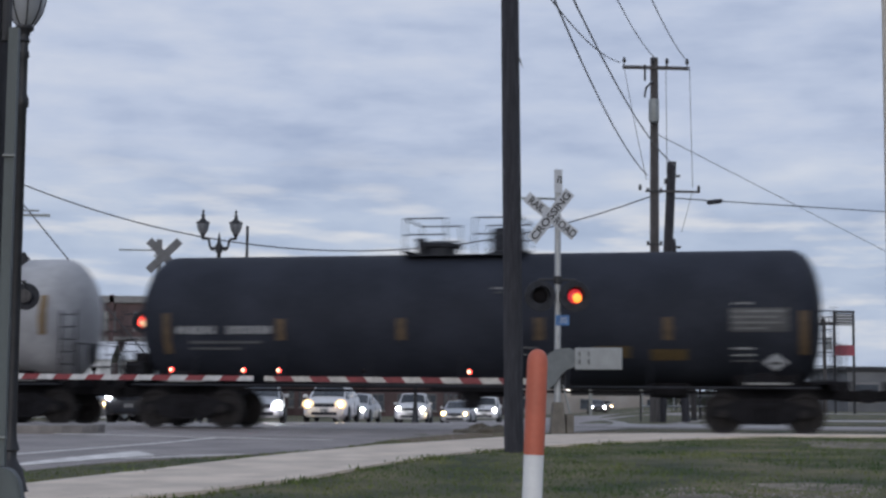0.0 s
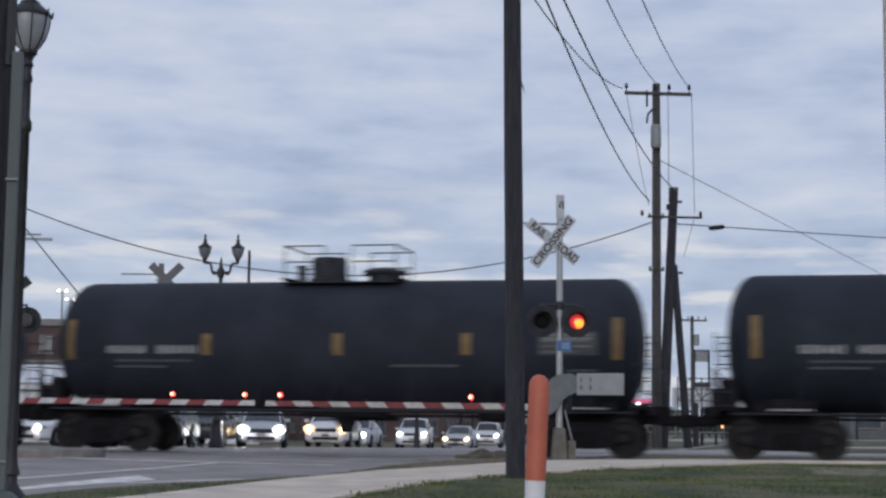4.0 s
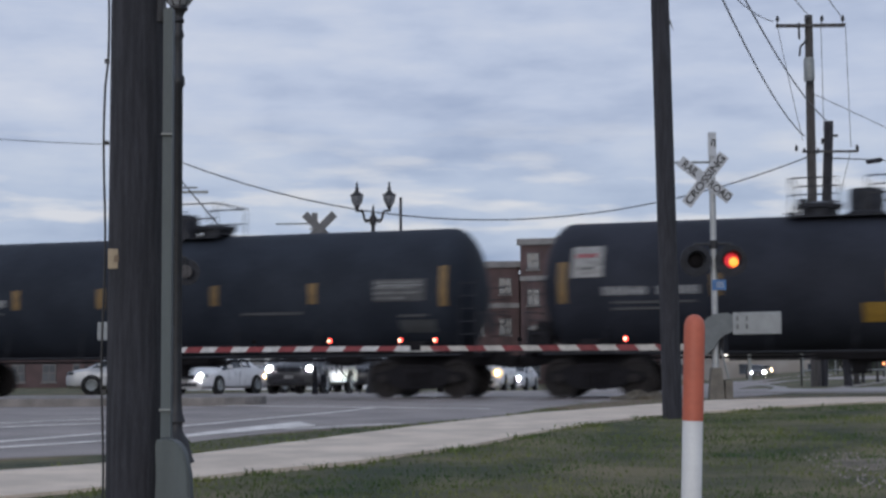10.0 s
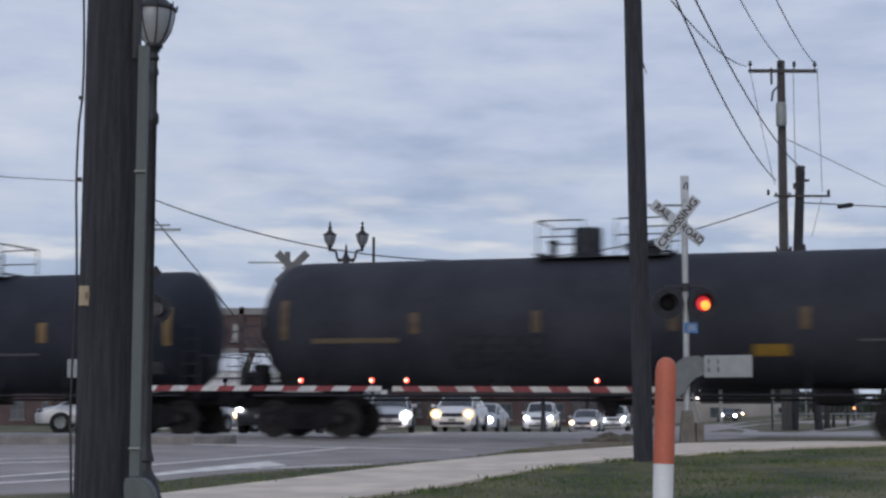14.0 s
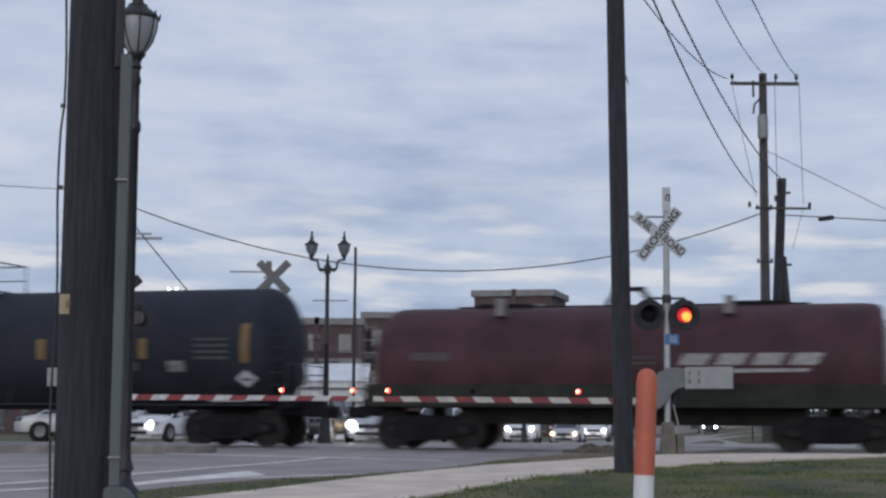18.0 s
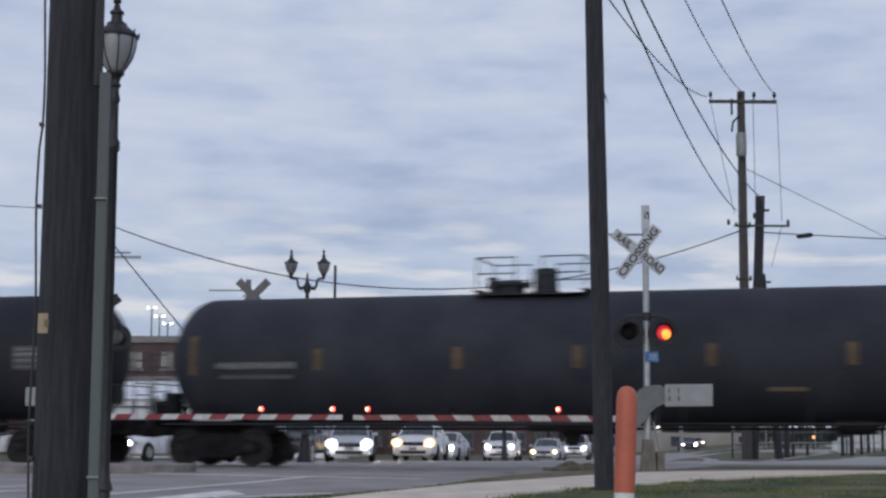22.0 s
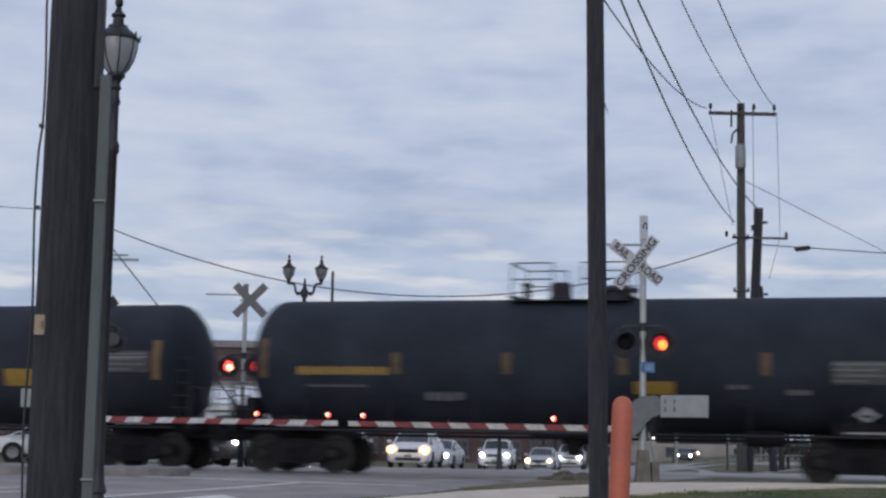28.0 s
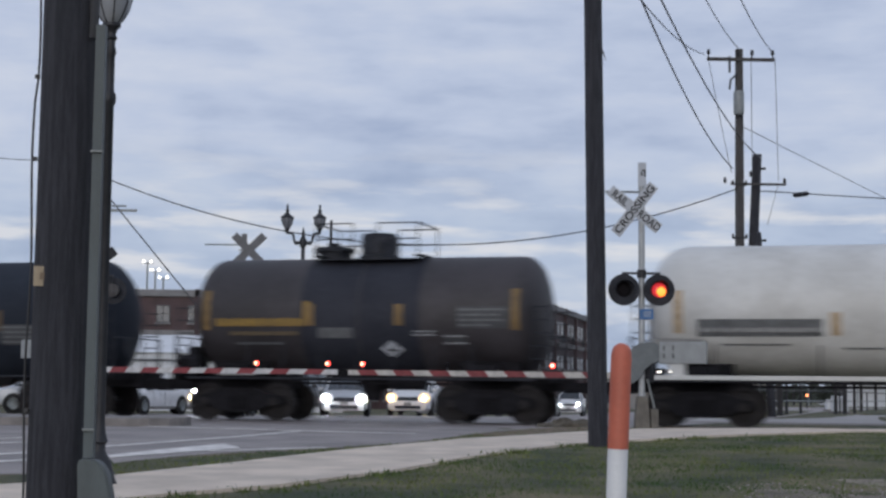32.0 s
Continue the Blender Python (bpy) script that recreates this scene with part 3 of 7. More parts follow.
def build_track():
    base = track_pose(0)
    bm = B()
    v = []
    n = 120
    for k in range(n + 1):
        x = -360 + 720 * k / n
        v.append([bm.verts.new(base @ Vector((x, yy, zz))) for yy, zz in ((-2.6, -0.32), (-1.7, -0.11), (0, -0.09), (1.7, -0.11), (2.6, -0.4))])
    for k in range(n):
        for q in range(4):
            bm.faces.new((v[k][q], v[k + 1][q], v[k + 1][q + 1], v[k][q + 1]))
    tagged(part("ballast", bm, M["ballast"], smooth=60), "grey-brown crushed stone ballast under the rails", "ballast", kind="structure")
    rail = thing("railway_track", "pair of worn steel rails on timber sleepers", "railway track", kind="structure")
    profile = [(-0.075, -0.16), (0.075, -0.16), (0.075, -0.145), (0.01, -0.12), (0.01, -0.04), (0.036, -0.03), (0.036, 0.0), (-0.036, 0.0), (-0.036, -0.03), (-0.01, -0.04), (-0.01, -0.12), (-0.075, -0.145)]
    for side in (-0.755, 0.755):
        bm = B()
        prism(bm, [(x, z) for x, z in profile], 720, base @ pose(0, side, 0, 0, 0, 90))
        part("rail", bm, M["rail"], rail, "steel rail with a bright worn head")
    bm = box(B(), 0, 0, -0.16, 0.22, 2.6, 0.16)
    me = mesh_of("sleeper", bm, M["truck"])
    for k in range(-60, 60):
        share("sleeper", me, rail, base @ pose(k * 0.55 + 4, 0, 0.0))
    # concrete crossing panels where the road passes
    panels = thing("crossing_panels", "grey concrete panels filling the crossing between the rails", "crossing surface", kind="structure")
    me = mesh_of("panel", box(B(), 0, 0, -0.105, 2.4, 1.30, 0.19, 0.01), M["kerb"])
    me2 = mesh_of("panel", box(B(), 0, 0, -0.105, 2.4, 0.66, 0.19, 0.01), M["kerb"])
    for k in range(-7, 2):
        share("panel", me, panels, base @ pose(k * 2.42, 0, 0))
        for s in (-1.2, 1.2):
            share("panel", me2, panels, base @ pose(k * 2.42, s, 0))


build_track()


# ---- the train ----
def tank_profile(length, r, kind):
    """Half-outline of a tank along its axis: a straight shell with domed ends."""
    h = length / 2
    cap = 0.62 * r if kind == "round" else 0.42 * r
    pts = []
    for k in range(9):
        a = math.pi / 2 * k / 8
        pts.append((r * math.sin(a) ** 0.8 if k else 0.0, -h + cap * (1 - math.cos(a))))
    return pts + [(q[0], -q[1]) for q in pts[::-1]]




def wheelset_mesh():
    bm = B()
    turn = pose(0, 0, 0, 90)
    tube(bm, (0, -1.0, 0), (0, 1.0, 0), 0.08, seg=10)
    for s in (-0.755, 0.755):
        lathe(bm, [(0.0, -0.05), (0.12, -0.06), (0.13, -0.03), (0.34, -0.02), (0.37, -0.055), (0.445, -0.06), (0.457, 0.06), (0.37, 0.055), (0.34, 0.02), (0.13, 0.03), (0.12, 0.06), (0.0, 0.05)], 24, pose(0, s, 0) @ turn)
    # bearing end caps with bolt heads
    for s in (-1.02, 1.02):
        tube(bm, (0, s - 0.06, 0), (0, s + 0.06, 0), 0.11, seg=10)
        for k in range(3):
            a = 2.1 * k
            box(bm, 0.06 * math.cos(a), s + (0.07 if s > 0 else -0.07), 0.06 * math.sin(a), 0.03, 0.03, 0.03)
    me = mesh_of("wheelset", bm, M["wheel"])
    return me


def side_frame_mesh():
    """A cast side frame: arched top, spring window, pedestal jaws."""
    bm = B()
    out = [(-1.15, 0.42), (-1.1, 0.60), (-0.85, 0.64), (-0.42, 0.80), (0.42, 0.80), (0.85, 0.64), (1.1, 0.60), (1.15, 0.42), (1.02, 0.40), (1.0, 0.5),
           (0.78, 0.5), (0.74, 0.36), (0.42, 0.22), (-0.42, 0.22), (-0.74, 0.36), (-0.78, 0.5), (-1.0, 0.5), (-1.02, 0.40)]
    prism(bm, out, 0.16)
    for x in (-0.2, -0.07, 0.07, 0.2):
        tube(bm, (x, -0.1, 0.28), (x, -0.1, 0.56), 0.05, seg=8)
    box(bm, 0, -0.09, 0.62, 0.62, 0.1, 0.1, 0.02)
    box(bm, 0, -0.09, 0.25, 0.66, 0.12, 0.06, 0.015)
    return mesh_of("side_frame", bm, M["truck"])


def bolster_mesh():
    bm = B()
    box(bm, 0, 0, 0.66, 0.42, 2.2, 0.26, 0.03)
    tube(bm, (0, 0, 0.75), (0, 0, 0.98), 0.2, seg=14)
    for x in (-0.45, 0.45):
        box(bm, x, 0, 0.42, 0.1, 1.9, 0.12, 0.02)
        for s in (-0.6, 0.6):
            box(bm, x * 1.05, s, 0.45, 0.08, 0.3, 0.3, 0.02)
    return mesh_of("bolster", bm, M["truck"])


WHEELSET, SIDE_FRAME, BOLSTER = wheelset_mesh(), side_frame_mesh(), bolster_mesh()
WHEELS = []   # (object, place in its truck, the car's number along the train)


def add_truck(car, x, s0):
    t = new("truck")
    t.empty_display_size = 0.2
    t.parent = car
    t.matrix_basis = pose(x, 0, 0)
    share("bolster", BOLSTER, t, Matrix())
    for s in (-0.98, 0.98):
        share("side_frame", SIDE_FRAME, t, pose(0, s, 0) @ (Matrix() if s < 0 else pose(0, 0, 0, 0, 0, 180)))
    for w in (-0.89, 0.89):
        ob = share("wheelset", WHEELSET, t, pose(w, 0, 0.457))
        WHEELS.append((ob, w, s0 + x + w))
    return t


def bars(bm, x, z, w, h, y):
    """A stencilled line of writing as a row of short bars."""
    rng = random.Random(int(x * 100) + int(z * 1000))
    k = x - w / 2
    while k < x + w / 2 - 0.3 * h:
        step = h * rng.uniform(0.5, 0.85)
        tall = h * rng.uniform(0.86, 1.0)
        box(bm, k + step * 0.42, y, z, step * 0.78, 0.012, tall)
        k += step
    return bm


def side_y(r, zc, z):
    """The near face of the shell at height z."""
    d = z - zc
    return -math.sqrt(max(0.05, r * r - d * d))


def patch(bm, x, z, w, h, r, zc, proud=0.012):
    """A plate that follows the shell's curve on its near side."""
    n = 4
    lo = []
    for k in range(n + 1):
        zz = z - h / 2 + h * k / n
        y = side_y(r, zc, zz) - proud
        lo.append((bm.verts.new((x - w / 2, y, zz)), bm.verts.new((x + w / 2, y, zz))))
    for a, b in zip(lo, lo[1:]):
        bm.faces.new((a[0], a[1], b[1], b[0]))
    return bm


def placard(car, x, z, r, zc):
    """A white warning diamond in its holder, low on the near side."""
    y = side_y(r, zc, z)
    lean = math.atan2(z - zc, -y)
    m = pose(x, y - 0.03, z, -math.degrees(lean) * 0.9)
    holder = part("placard", prism(B(), [(-0.27, 0), (0, -0.24), (0.27, 0), (0, 0.24)], 0.012, m), M["sign_white"], car, "white diamond warning placard")
    part("placard_band", prism(B(), [(-0.13, 0.02), (0.13, 0.02), (0.13, -0.05), (-0.13, -0.05)], 0.006, m @ pose(0, -0.012, 0)), M["letter_dim"], holder)


def rods(bm, pts, r=0.02):
    for a, b in zip(pts, pts[1:]):
        tube(bm, a, b, r, seg=6)
    return bm


def tank_car(s_left, s_right, top, dia=3.1, color="tank", ends="flat", marks=(), bars_at=(), panels=(), yellow=(), deck=0.0, deck_len=3.4, dome=(0.55, 0.75, 0.9), hatch=-0.9, label="", saddle=None, outlet=True, tape="yellow", sill=None, mark_dz=0.0, tall_dz=None):
    """One tank car; s_left and s_right are the shell's ends along the train."""
    length = s_right - s_left
    mid = (s_left + s_right) / 2
    r = dia / 2
    zc = top - r
    car = thing("tank_car", label or "black railway tank car with yellow reflector strips", "tank car", "cars of the freight train")
    half = length / 2
    bm = B()
    lathe(bm, tank_profile(length, r, ends), 56, pose(0, 0, zc, 0, 90))
    tank = part("tank", bm, M[color], car, "", smooth=35)
    # shell seams
    for x in (-half * 0.5, 0.02, half * 0.5):
        bm = B()
        lathe(bm, [(r - 0.01, -0.03), (r + 0.006, -0.02), (r + 0.006, 0.02), (r - 0.01, 0.03)], 48, pose(x, 0, zc, 0, 90))
        part("weld_seam", bm, M[color], tank, smooth=35)
    if saddle:
        bm = B()
        lathe(bm, [(r - 0.01, -saddle / 2), (r + 0.004, -saddle / 2), (r + 0.004, saddle / 2), (r - 0.01, saddle / 2)], 48, pose(0.05, 0, zc, 0, 90))
        part("jacket_band", bm, M["tank_grey"], tank, "blackened jacket band round the middle", smooth=35)
    # stub sills, bolsters and couplers
    for s in (-1, 1):
        bm = B()
        box(bm, s * (half - 0.9), 0, 0.98, 3.0, 0.55, 0.42, 0.03)
        box(bm, s * (half - 1.25), 0, 1.2, 0.5, 2.7, 0.3, 0.03)
        box(bm, s * (half + 0.25), 0, 1.05, 0.16, 2.75, 0.18, 0.02)
        prism(bm, [(s * (half - 1.9), 1.05), (s * (half - 0.6), 1.05), (s * (half - 0.35), zc - 0.55), (s * (half - 2.1), zc - 0.75)], 1.7)
        part("end_sill", bm, M["truck"], car)
        bm = B()
        box(bm, s * (half + 0.66), 0, 0.86, 0.75, 0.22, 0.24, 0.04)
        box(bm, s * (half + 0.98), 0.06 * s, 0.86, 0.28, 0.34, 0.3, 0.05)
        part("coupler", bm, M["truck"], car)
        # corner ladders and the end grab rail
        for n in (-1.28, 1.28):
            ladder = None
            for x in (half - 0.18, half + 0.22):
                stile = part("ladder" if ladder is None else "stile", tube(B(), (s * x, n, 1.05), (s * x, n, zc + 0.2), 0.02, seg=6), M["black"], ladder or car)
                ladder = ladder or stile
            rung = mesh_of("rung", tube(B(), (s * (half - 0.18), 0, 0), (s * (half + 0.22), 0, 0), 0.014, seg=6), M["black"])
            for k in range(6):
                share("rung", rung, ladder, pose(0, n, 1.2 + k * 0.3))
        pipe("grab_rail", [(s * (half + 0.28), -1.3, 1.1), (s * (half + 0.28), -1.3, 2.0), (s * (half + 0.28), 1.3, 2.0), (s * (half + 0.28), 1.3, 1.1)], 0.02, M["black"], car)
        bm = B()
        box(bm, s * (half + 0.08), 0, 1.12, 0.5, 2.6, 0.03)
        part("end_platform", bm, M["truck"], car)
        if s < 0:
            bm = B()
            box(bm, s * (half + 0.05), -0.75, 1.36, 0.62, 0.5, 0.44, 0.03)
            box(bm, s * (half - 0.05), -0.75, 1.66, 0.36, 0.36, 0.24, 0.03)
            tube(bm, (s * (half + 0.34), -0.9, 1.15), (s * (half + 0.34), -0.9, 1.72), 0.03, seg=6)
            part("brake_valve", bm, M["truck"], car, "dark brake valve box on the end platform")
        for n in (-1.44, 1.44):
            part("sill_lip", box(B(), s * (half - 1.3) + 0.1, n, 1.11, 0.95, 0.05, 0.045, 0.008), M["plate_letter"], car, "pale worn edge of the end sill")
        add_truck(car, s * (half - 1.3), mid)
    # running boards' handrail along the belly
    for n in (-1.42, 1.42):
        rail = part("side_rail", tube(B(), (-half + 0.1, n, 1.02), (half - 0.1, n, 1.02), 0.025, seg=6), M["black"], car)
        stay = mesh_of("rail_stay", tube(B(), (0, n, 1.02), (0, n * 0.86, zc - 0.75), 0.018, seg=6), M["black"])
        for k in range(7):
            share("rail_stay", stay, rail, pose(-half + 1.6 + (length - 3.2) * k / 6, 0, 0))
    if sill:
        for n in (-1.45, 1.45):
            part("side_sill", box(B(), 0, n, 1.1, length + 0.5, 0.06, 0.1, 0.01), M[sill], car, "pale side sill")
        for s in (-1, 1):
            part("end_bracket", box(B(), s * (half - 0.78), -1.2, 1.72, 1.2, 0.3, 0.5, 0.05), M["tank_dirty"], car, "grimy grey end bracket")
            part("bracket_post", box(B(), s * (half - 0.78), -1.38, 1.3, 0.36, 0.1, 0.36, 0.02), M[sill], car)
    if outlet:
        bm = B()
        lathe(bm, [(0.0, 0.52), (0.2, 0.52), (0.24, 0.7), (0.34, 0.9), (0.4, zc - r + 0.08)], 16)
        box(bm, 0.6, 0, 0.85, 1.4, 0.16, 0.12, 0.02)
        box(bm, 0, 0, zc - r + 0.02, 2.0, 0.9, 0.36, 0.06)
        part("bottom_outlet", bm, M["truck"], car)
    bm = B()
    lathe(bm, [(0, -0.5), (0.17, -0.45), (0.2, 0), (0.17, 0.45), (0, 0.5)], 14, pose(half - 3.4, -0.4, 0.98, 0, 90))
    rods(bm, [(-half + 2.4, -0.35, 0.92), (half - 2.4, -0.35, 0.92)], 0.03)
    part("brake_gear", bm, M["truck"], car)
    # brake wheel on the trailing end
    bm = B()
    bmesh.ops.create_cone(bm, cap_ends=True, segments=18, radius1=0.27, radius2=0.27, depth=0.04, matrix=pose(half + 0.42, -0.7, 1.75, 0, 90))
    part("brake_wheel", bm, M["black"], car)
    # walkway on the crown: deck, rails, bonnet and manway
    dx = deck
    w = deck_len * (0.4 if deck_len < 3.9 else 0.45)
    for n in (-0.62, 0.62):
        board = part("walkway", box(B(), dx, n, top - 0.085, 2 * w, 0.5, 0.03, 0.006), M["black"], car)
        for x in (-w * 0.96, 0, w * 0.96):
            part("walkway_stay", tube(B(), (dx + x, n, top - 0.09), (dx + x, n * 0.8, top - 0.34), 0.03, seg=6), M["black"], board)
    for x in (-w, w):
        part("end_board", box(B(), dx + x, 0, top + 0.012, 0.25, 1.6, 0.024, 0.006), M["black"], car)
    rail_h = 0.78
    for lo, hi in ((-w, -0.28 * w), (0.22 * w, w)):
        for n in (-0.86, 0.86):
            rail = pipe("handrail", [(dx + lo, n, top - 0.08), (dx + lo, n, top + rail_h), (dx + hi, n, top + rail_h), (dx + hi, n, top - 0.08)], 0.022, M["iron"], car)
            pipe("mid_rail", [(dx + lo, n, top + 0.4), (dx + hi, n, top + 0.4)], 0.016, M["iron"], rail)
        x = lo if lo < -w * 0.9 else hi
        pipe("end_rail", [(dx + x, -0.86, top + rail_h), (dx + x, 0.86, top + rail_h)], 0.022, M["iron"], car)
    dw, dh, dpos = dome
    bm = B()
    lathe(bm, [(dw * 0.98, top - 0.12), (dw * 0.98, top + 0.04), (dw * 0.86, top + 0.07), (dw * 0.86, top + dh - 0.12), (dw * 0.8, top + dh - 0.03), (0, top + dh)], 22, pose(dx + dpos, 0, 0))
    part("valve_bonnet", bm, M["black"], car, smooth=40)
    bm = B()
    lathe(bm, [(0.4, top - 0.1), (0.4, top + 0.16), (0.5, top + 0.17), (0.5, top + 0.24), (0.2, top + 0.32), (0, top + 0.33)], 20, pose(dx + hatch, 0, 0))
    for k in range(6):
        a = k * math.pi / 3
        box(bm, dx + hatch + 0.5 * math.cos(a), 0.5 * math.sin(a), top + 0.2, 0.07, 0.07, 0.16)
    part("manway", bm, M["black"], car, smooth=40)
    bm = B()
    tube(bm, (dx - w + 0.25, -0.3, top - 0.05), (dx - w + 0.25, -0.3, top + 0.3), 0.09, seg=10)
    tube(bm, (dx - w + 0.25, -0.3, top + 0.3), (dx - w + 0.25, -0.3, top + 0.36), 0.13, seg=10)
    part("relief_valve", bm, M["black"], car)
    # reflectors and markings on the near side (offsets from the left end of the shell)
    for off, tall in marks:
        h = 0.95 if tall else 0.5
        z = (zc + 0.08 if tall else zc - 0.04) + (mark_dz if not tall else 0.5 * mark_dz if tall_dz is None else tall_dz)
        part("reflector", patch(B(), -half + off, z, 0.19 if tall else 0.21, h, r if not tall else r - 0.004, zc, 0.014), M[tape], car, "yellow reflector strip")
    for off, z, wd, ht, m in bars_at:
        bm = B()
        if m == "plain":
            patch(bm, -half + off, z, wd, ht, r, zc)
            part("marking", bm, M["letter_dim"], car)
        else:
            bars(bm, -half + off, z, wd, ht, side_y(r, zc, z) - 0.004)
            part("marking", bm, M[m], car)
    for off, z, wd, ht, m in panels:
        if m == "letter" and wd < 0.43:
            placard(car, -half + off, z, r, zc)
        else:
            plate = part("panel", patch(B(), -half + off, z, wd, ht, r, zc, 0.01), M[m], car)
            if m == "letter_dim" and wd > 0.9:
                for k in range(4):
                    zz = z + ht * (0.36 - 0.24 * k)
                    part("panel_writing", patch(B(), -half + off - wd * (0.02, 0.08, 0.04, 0.18)[k], zz, wd * (0.92, 0.8, 0.88, 0.6)[k], 0.045, r, zc, 0.016), M["plate_grey"], plate)
    MOVING.append((car, mid))
    return car


def standard_marks(length, inner):
    return [(0.42, True), (length - 0.5, True)] + [(x, False) for x in inner]


MOVING = []
SPEED = 9.5


def line(a, b, z, h, m):
    """A stencilled line from offset a to offset b along the shell."""
    return ((a + b) / 2, z, b - a, h, m)


def fleet_a():
    """Two alike long cars with plates and panels low on the flank."""
    return dict(marks=[(0.95, True), (15.65, True)] + [(x, False) for x in (3.77, 6.66, 9.85, 12.72)], mark_dz=-0.25, tall_dz=-0.46,
                bars_at=[line(1.2, 2.25, 2.32, 0.24, "letter"), line(2.45, 3.6, 2.32, 0.24, "letter"), line(1.5, 3.3, 2.02, 0.08, "letter_dim"), line(1.5, 2.8, 1.88, 0.08, "letter_dim"),
                         (9.0, 3.24, 0.5, 0.05, "letter"), (9.05, 3.14, 0.4, 0.05, "letter_dim"), (9.4, 1.9, 0.7, 0.06, "letter_dim"), (9.4, 1.75, 0.7, 0.06, "letter_dim"),
                         (14.35, 1.88, 0.5, 0.06, "letter"), (14.35, 1.74, 0.5, 0.06, "letter"), (14.35, 1.62, 0.5, 0.06, "letter_dim"), (14.35, 2.86, 0.45, 0.05, "letter")],
                panels=[(14.7, 2.5, 1.25, 0.52, "letter_dim"), (11.47, 1.8, 0.8, 0.26, "letter_ochre"), (12.73, 1.74, 0.8, 0.24, "letter_ochre"), (15.04, 1.58, 0.42, 0.34, "letter")])


def fleet_b(length, inner):
    return dict(marks=[(0.66, True), (length - 0.5, True)] + [(x, False) for x in inner],
                bars_at=[line(1.6, 2.6, 2.42, 0.2, "letter"), line(2.85, 3.85, 2.42, 0.2, "letter"), line(1.8, 3.7, 2.16, 0.06, "letter_dim"), line(1.8, 3.1, 2.02, 0.06, "letter_dim"), (length - 4.9, 2.05, 1.6, 0.07, "letter_dim"),
                         (length - 1.3, 1.95, 0.7, 0.06, "letter_dim"), (length - 1.6, 2.66, 1.1, 0.05, "letter"), (length - 1.6, 2.5, 1.1, 0.04, "letter_dark")],
                panels=[(length - 1.6, 2.55, 1.3, 0.52, "letter_dim"), (length - 1.2, 1.7, 0.9, 0.3, "letter_dark")])


def build_train():
    tank_car(-22.0, -5.76, 4.15, color="tank_pale", marks=standard_marks(16.2, (3, 6, 9, 12)), label="dusty pale grey railway tank car")
    tank_car(-4.06, 12.0, 4.15, tape="yellow_dim", deck=-0.1, dome=(0.46, 0.62, 0.95), hatch=-0.7, **fleet_a())
    tank_car(13.9, 30.05, 4.15, tape="yellow_dim", color="tank_blue", deck=-0.1, dome=(0.46, 0.62, 0.95), hatch=-0.7, **fleet_a())
    tank_car(31.75, 46.0, 4.13, dome=(0.5, 0.6, -0.5), hatch=0.9, **fleet_b(14.25, (4.1, 7.3, 10.33)))
    tank_car(47.85, 61.75, 4.17, color="tank_blue", dome=(0.5, 0.6, -0.5), hatch=0.8, **fleet_b(13.9, (3.8, 6.1, 9.65)))
    tank_car(63.55, 77.6, 4.14, dome=(0.46, 0.6, -0.3), hatch=0.6, color="tank_grey", **fleet_b(14.05, (4.05, 6.22, 9.6)))
    tank_car(79.3, 95.4, 4.1, color="tank_blue", dome=(0.48, 0.6, 0.0), hatch=0.95, **fleet_b(16.1, (4.1, 6.55, 9.7, 12.3)))
    g = fleet_b(14.2, (4.16, 7.95, 10.5))
    g["panels"] = g["panels"] + [(1.24, 3.1, 0.72, 0.72, "plate_letter"), (7.64, 1.85, 0.7, 0.42, "letter_yellow")]
    g["bars_at"] = g["bars_at"] + [(1.24, 3.2, 0.5, 0.2, "sign_red"), (1.24, 2.92, 0.4, 0.1, "letter_dim")]
    tank_car(97.1, 111.3, 4.1, dome=(0.46, 0.6, 0.25), hatch=-0.8, label="black railway tank car with a white square placard", **g)
    tank_car(113.0, 127.0, 4.18, color="tank", dome=(0.5, 0.6, -0.1), hatch=-1.0, **fleet_b(14.0, (4.4, 7.95, 10.03)))
    tank_car(128.65, 145.75, 4.3, 3.14, "tank_grey", "round", tape="yellow_dim", marks=[(0.95, True), (4.23, False), (7.15, False), (10.28, False), (13.16, False), (16.37, True)],
             bars_at=[line(1.68, 3.8, 2.32, 0.17, "letter_ochre"), (14.6, 2.2, 0.6, 0.06, "letter_dim")], panels=[(6.27, 2.0, 2.3, 0.75, "black"), (12.41, 2.0, 0.8, 0.26, "letter_yellow")],
             dome=(0.4, 0.7, -0.5), hatch=0.9, deck_len=3.8, label="dusty black round-ended tank car with yellow lettering")
    tank_car(147.85, 167.8, 3.93, 3.02, "tank", "flat", marks=[(0.65, True), (3.84, False), (6.85, False), (10.2, False), (13.7, False), (16.5, False), (19.2, True)],
             bars_at=[line(1.7, 3.5, 2.3, 0.2, "letter_ochre"), (18.3, 2.6, 0.9, 0.07, "letter_dim"), (18.3, 2.45, 0.9, 0.07, "letter_dim"), (18.3, 2.3, 0.9, 0.07, "letter_dim"), (18.3, 2.15, 0.9, 0.07, "letter_dim"), (3.2, 2.0, 1.6, 0.07, "letter_dim")],
             panels=[(15.08, 1.92, 0.85, 0.26, "plate_letter"), (16.2, 1.95, 0.35, 0.2, "letter_dim"), (17.37, 1.95, 0.45, 0.26, "letter"), (19.2, 1.65, 0.35, 0.22, "letter")],
             dome=(0.32, 0.42, 0.7), hatch=-0.6, deck_len=4.0, label="long black railway tank car with yellow lettering")
    coil_car(170.4, 181.85)
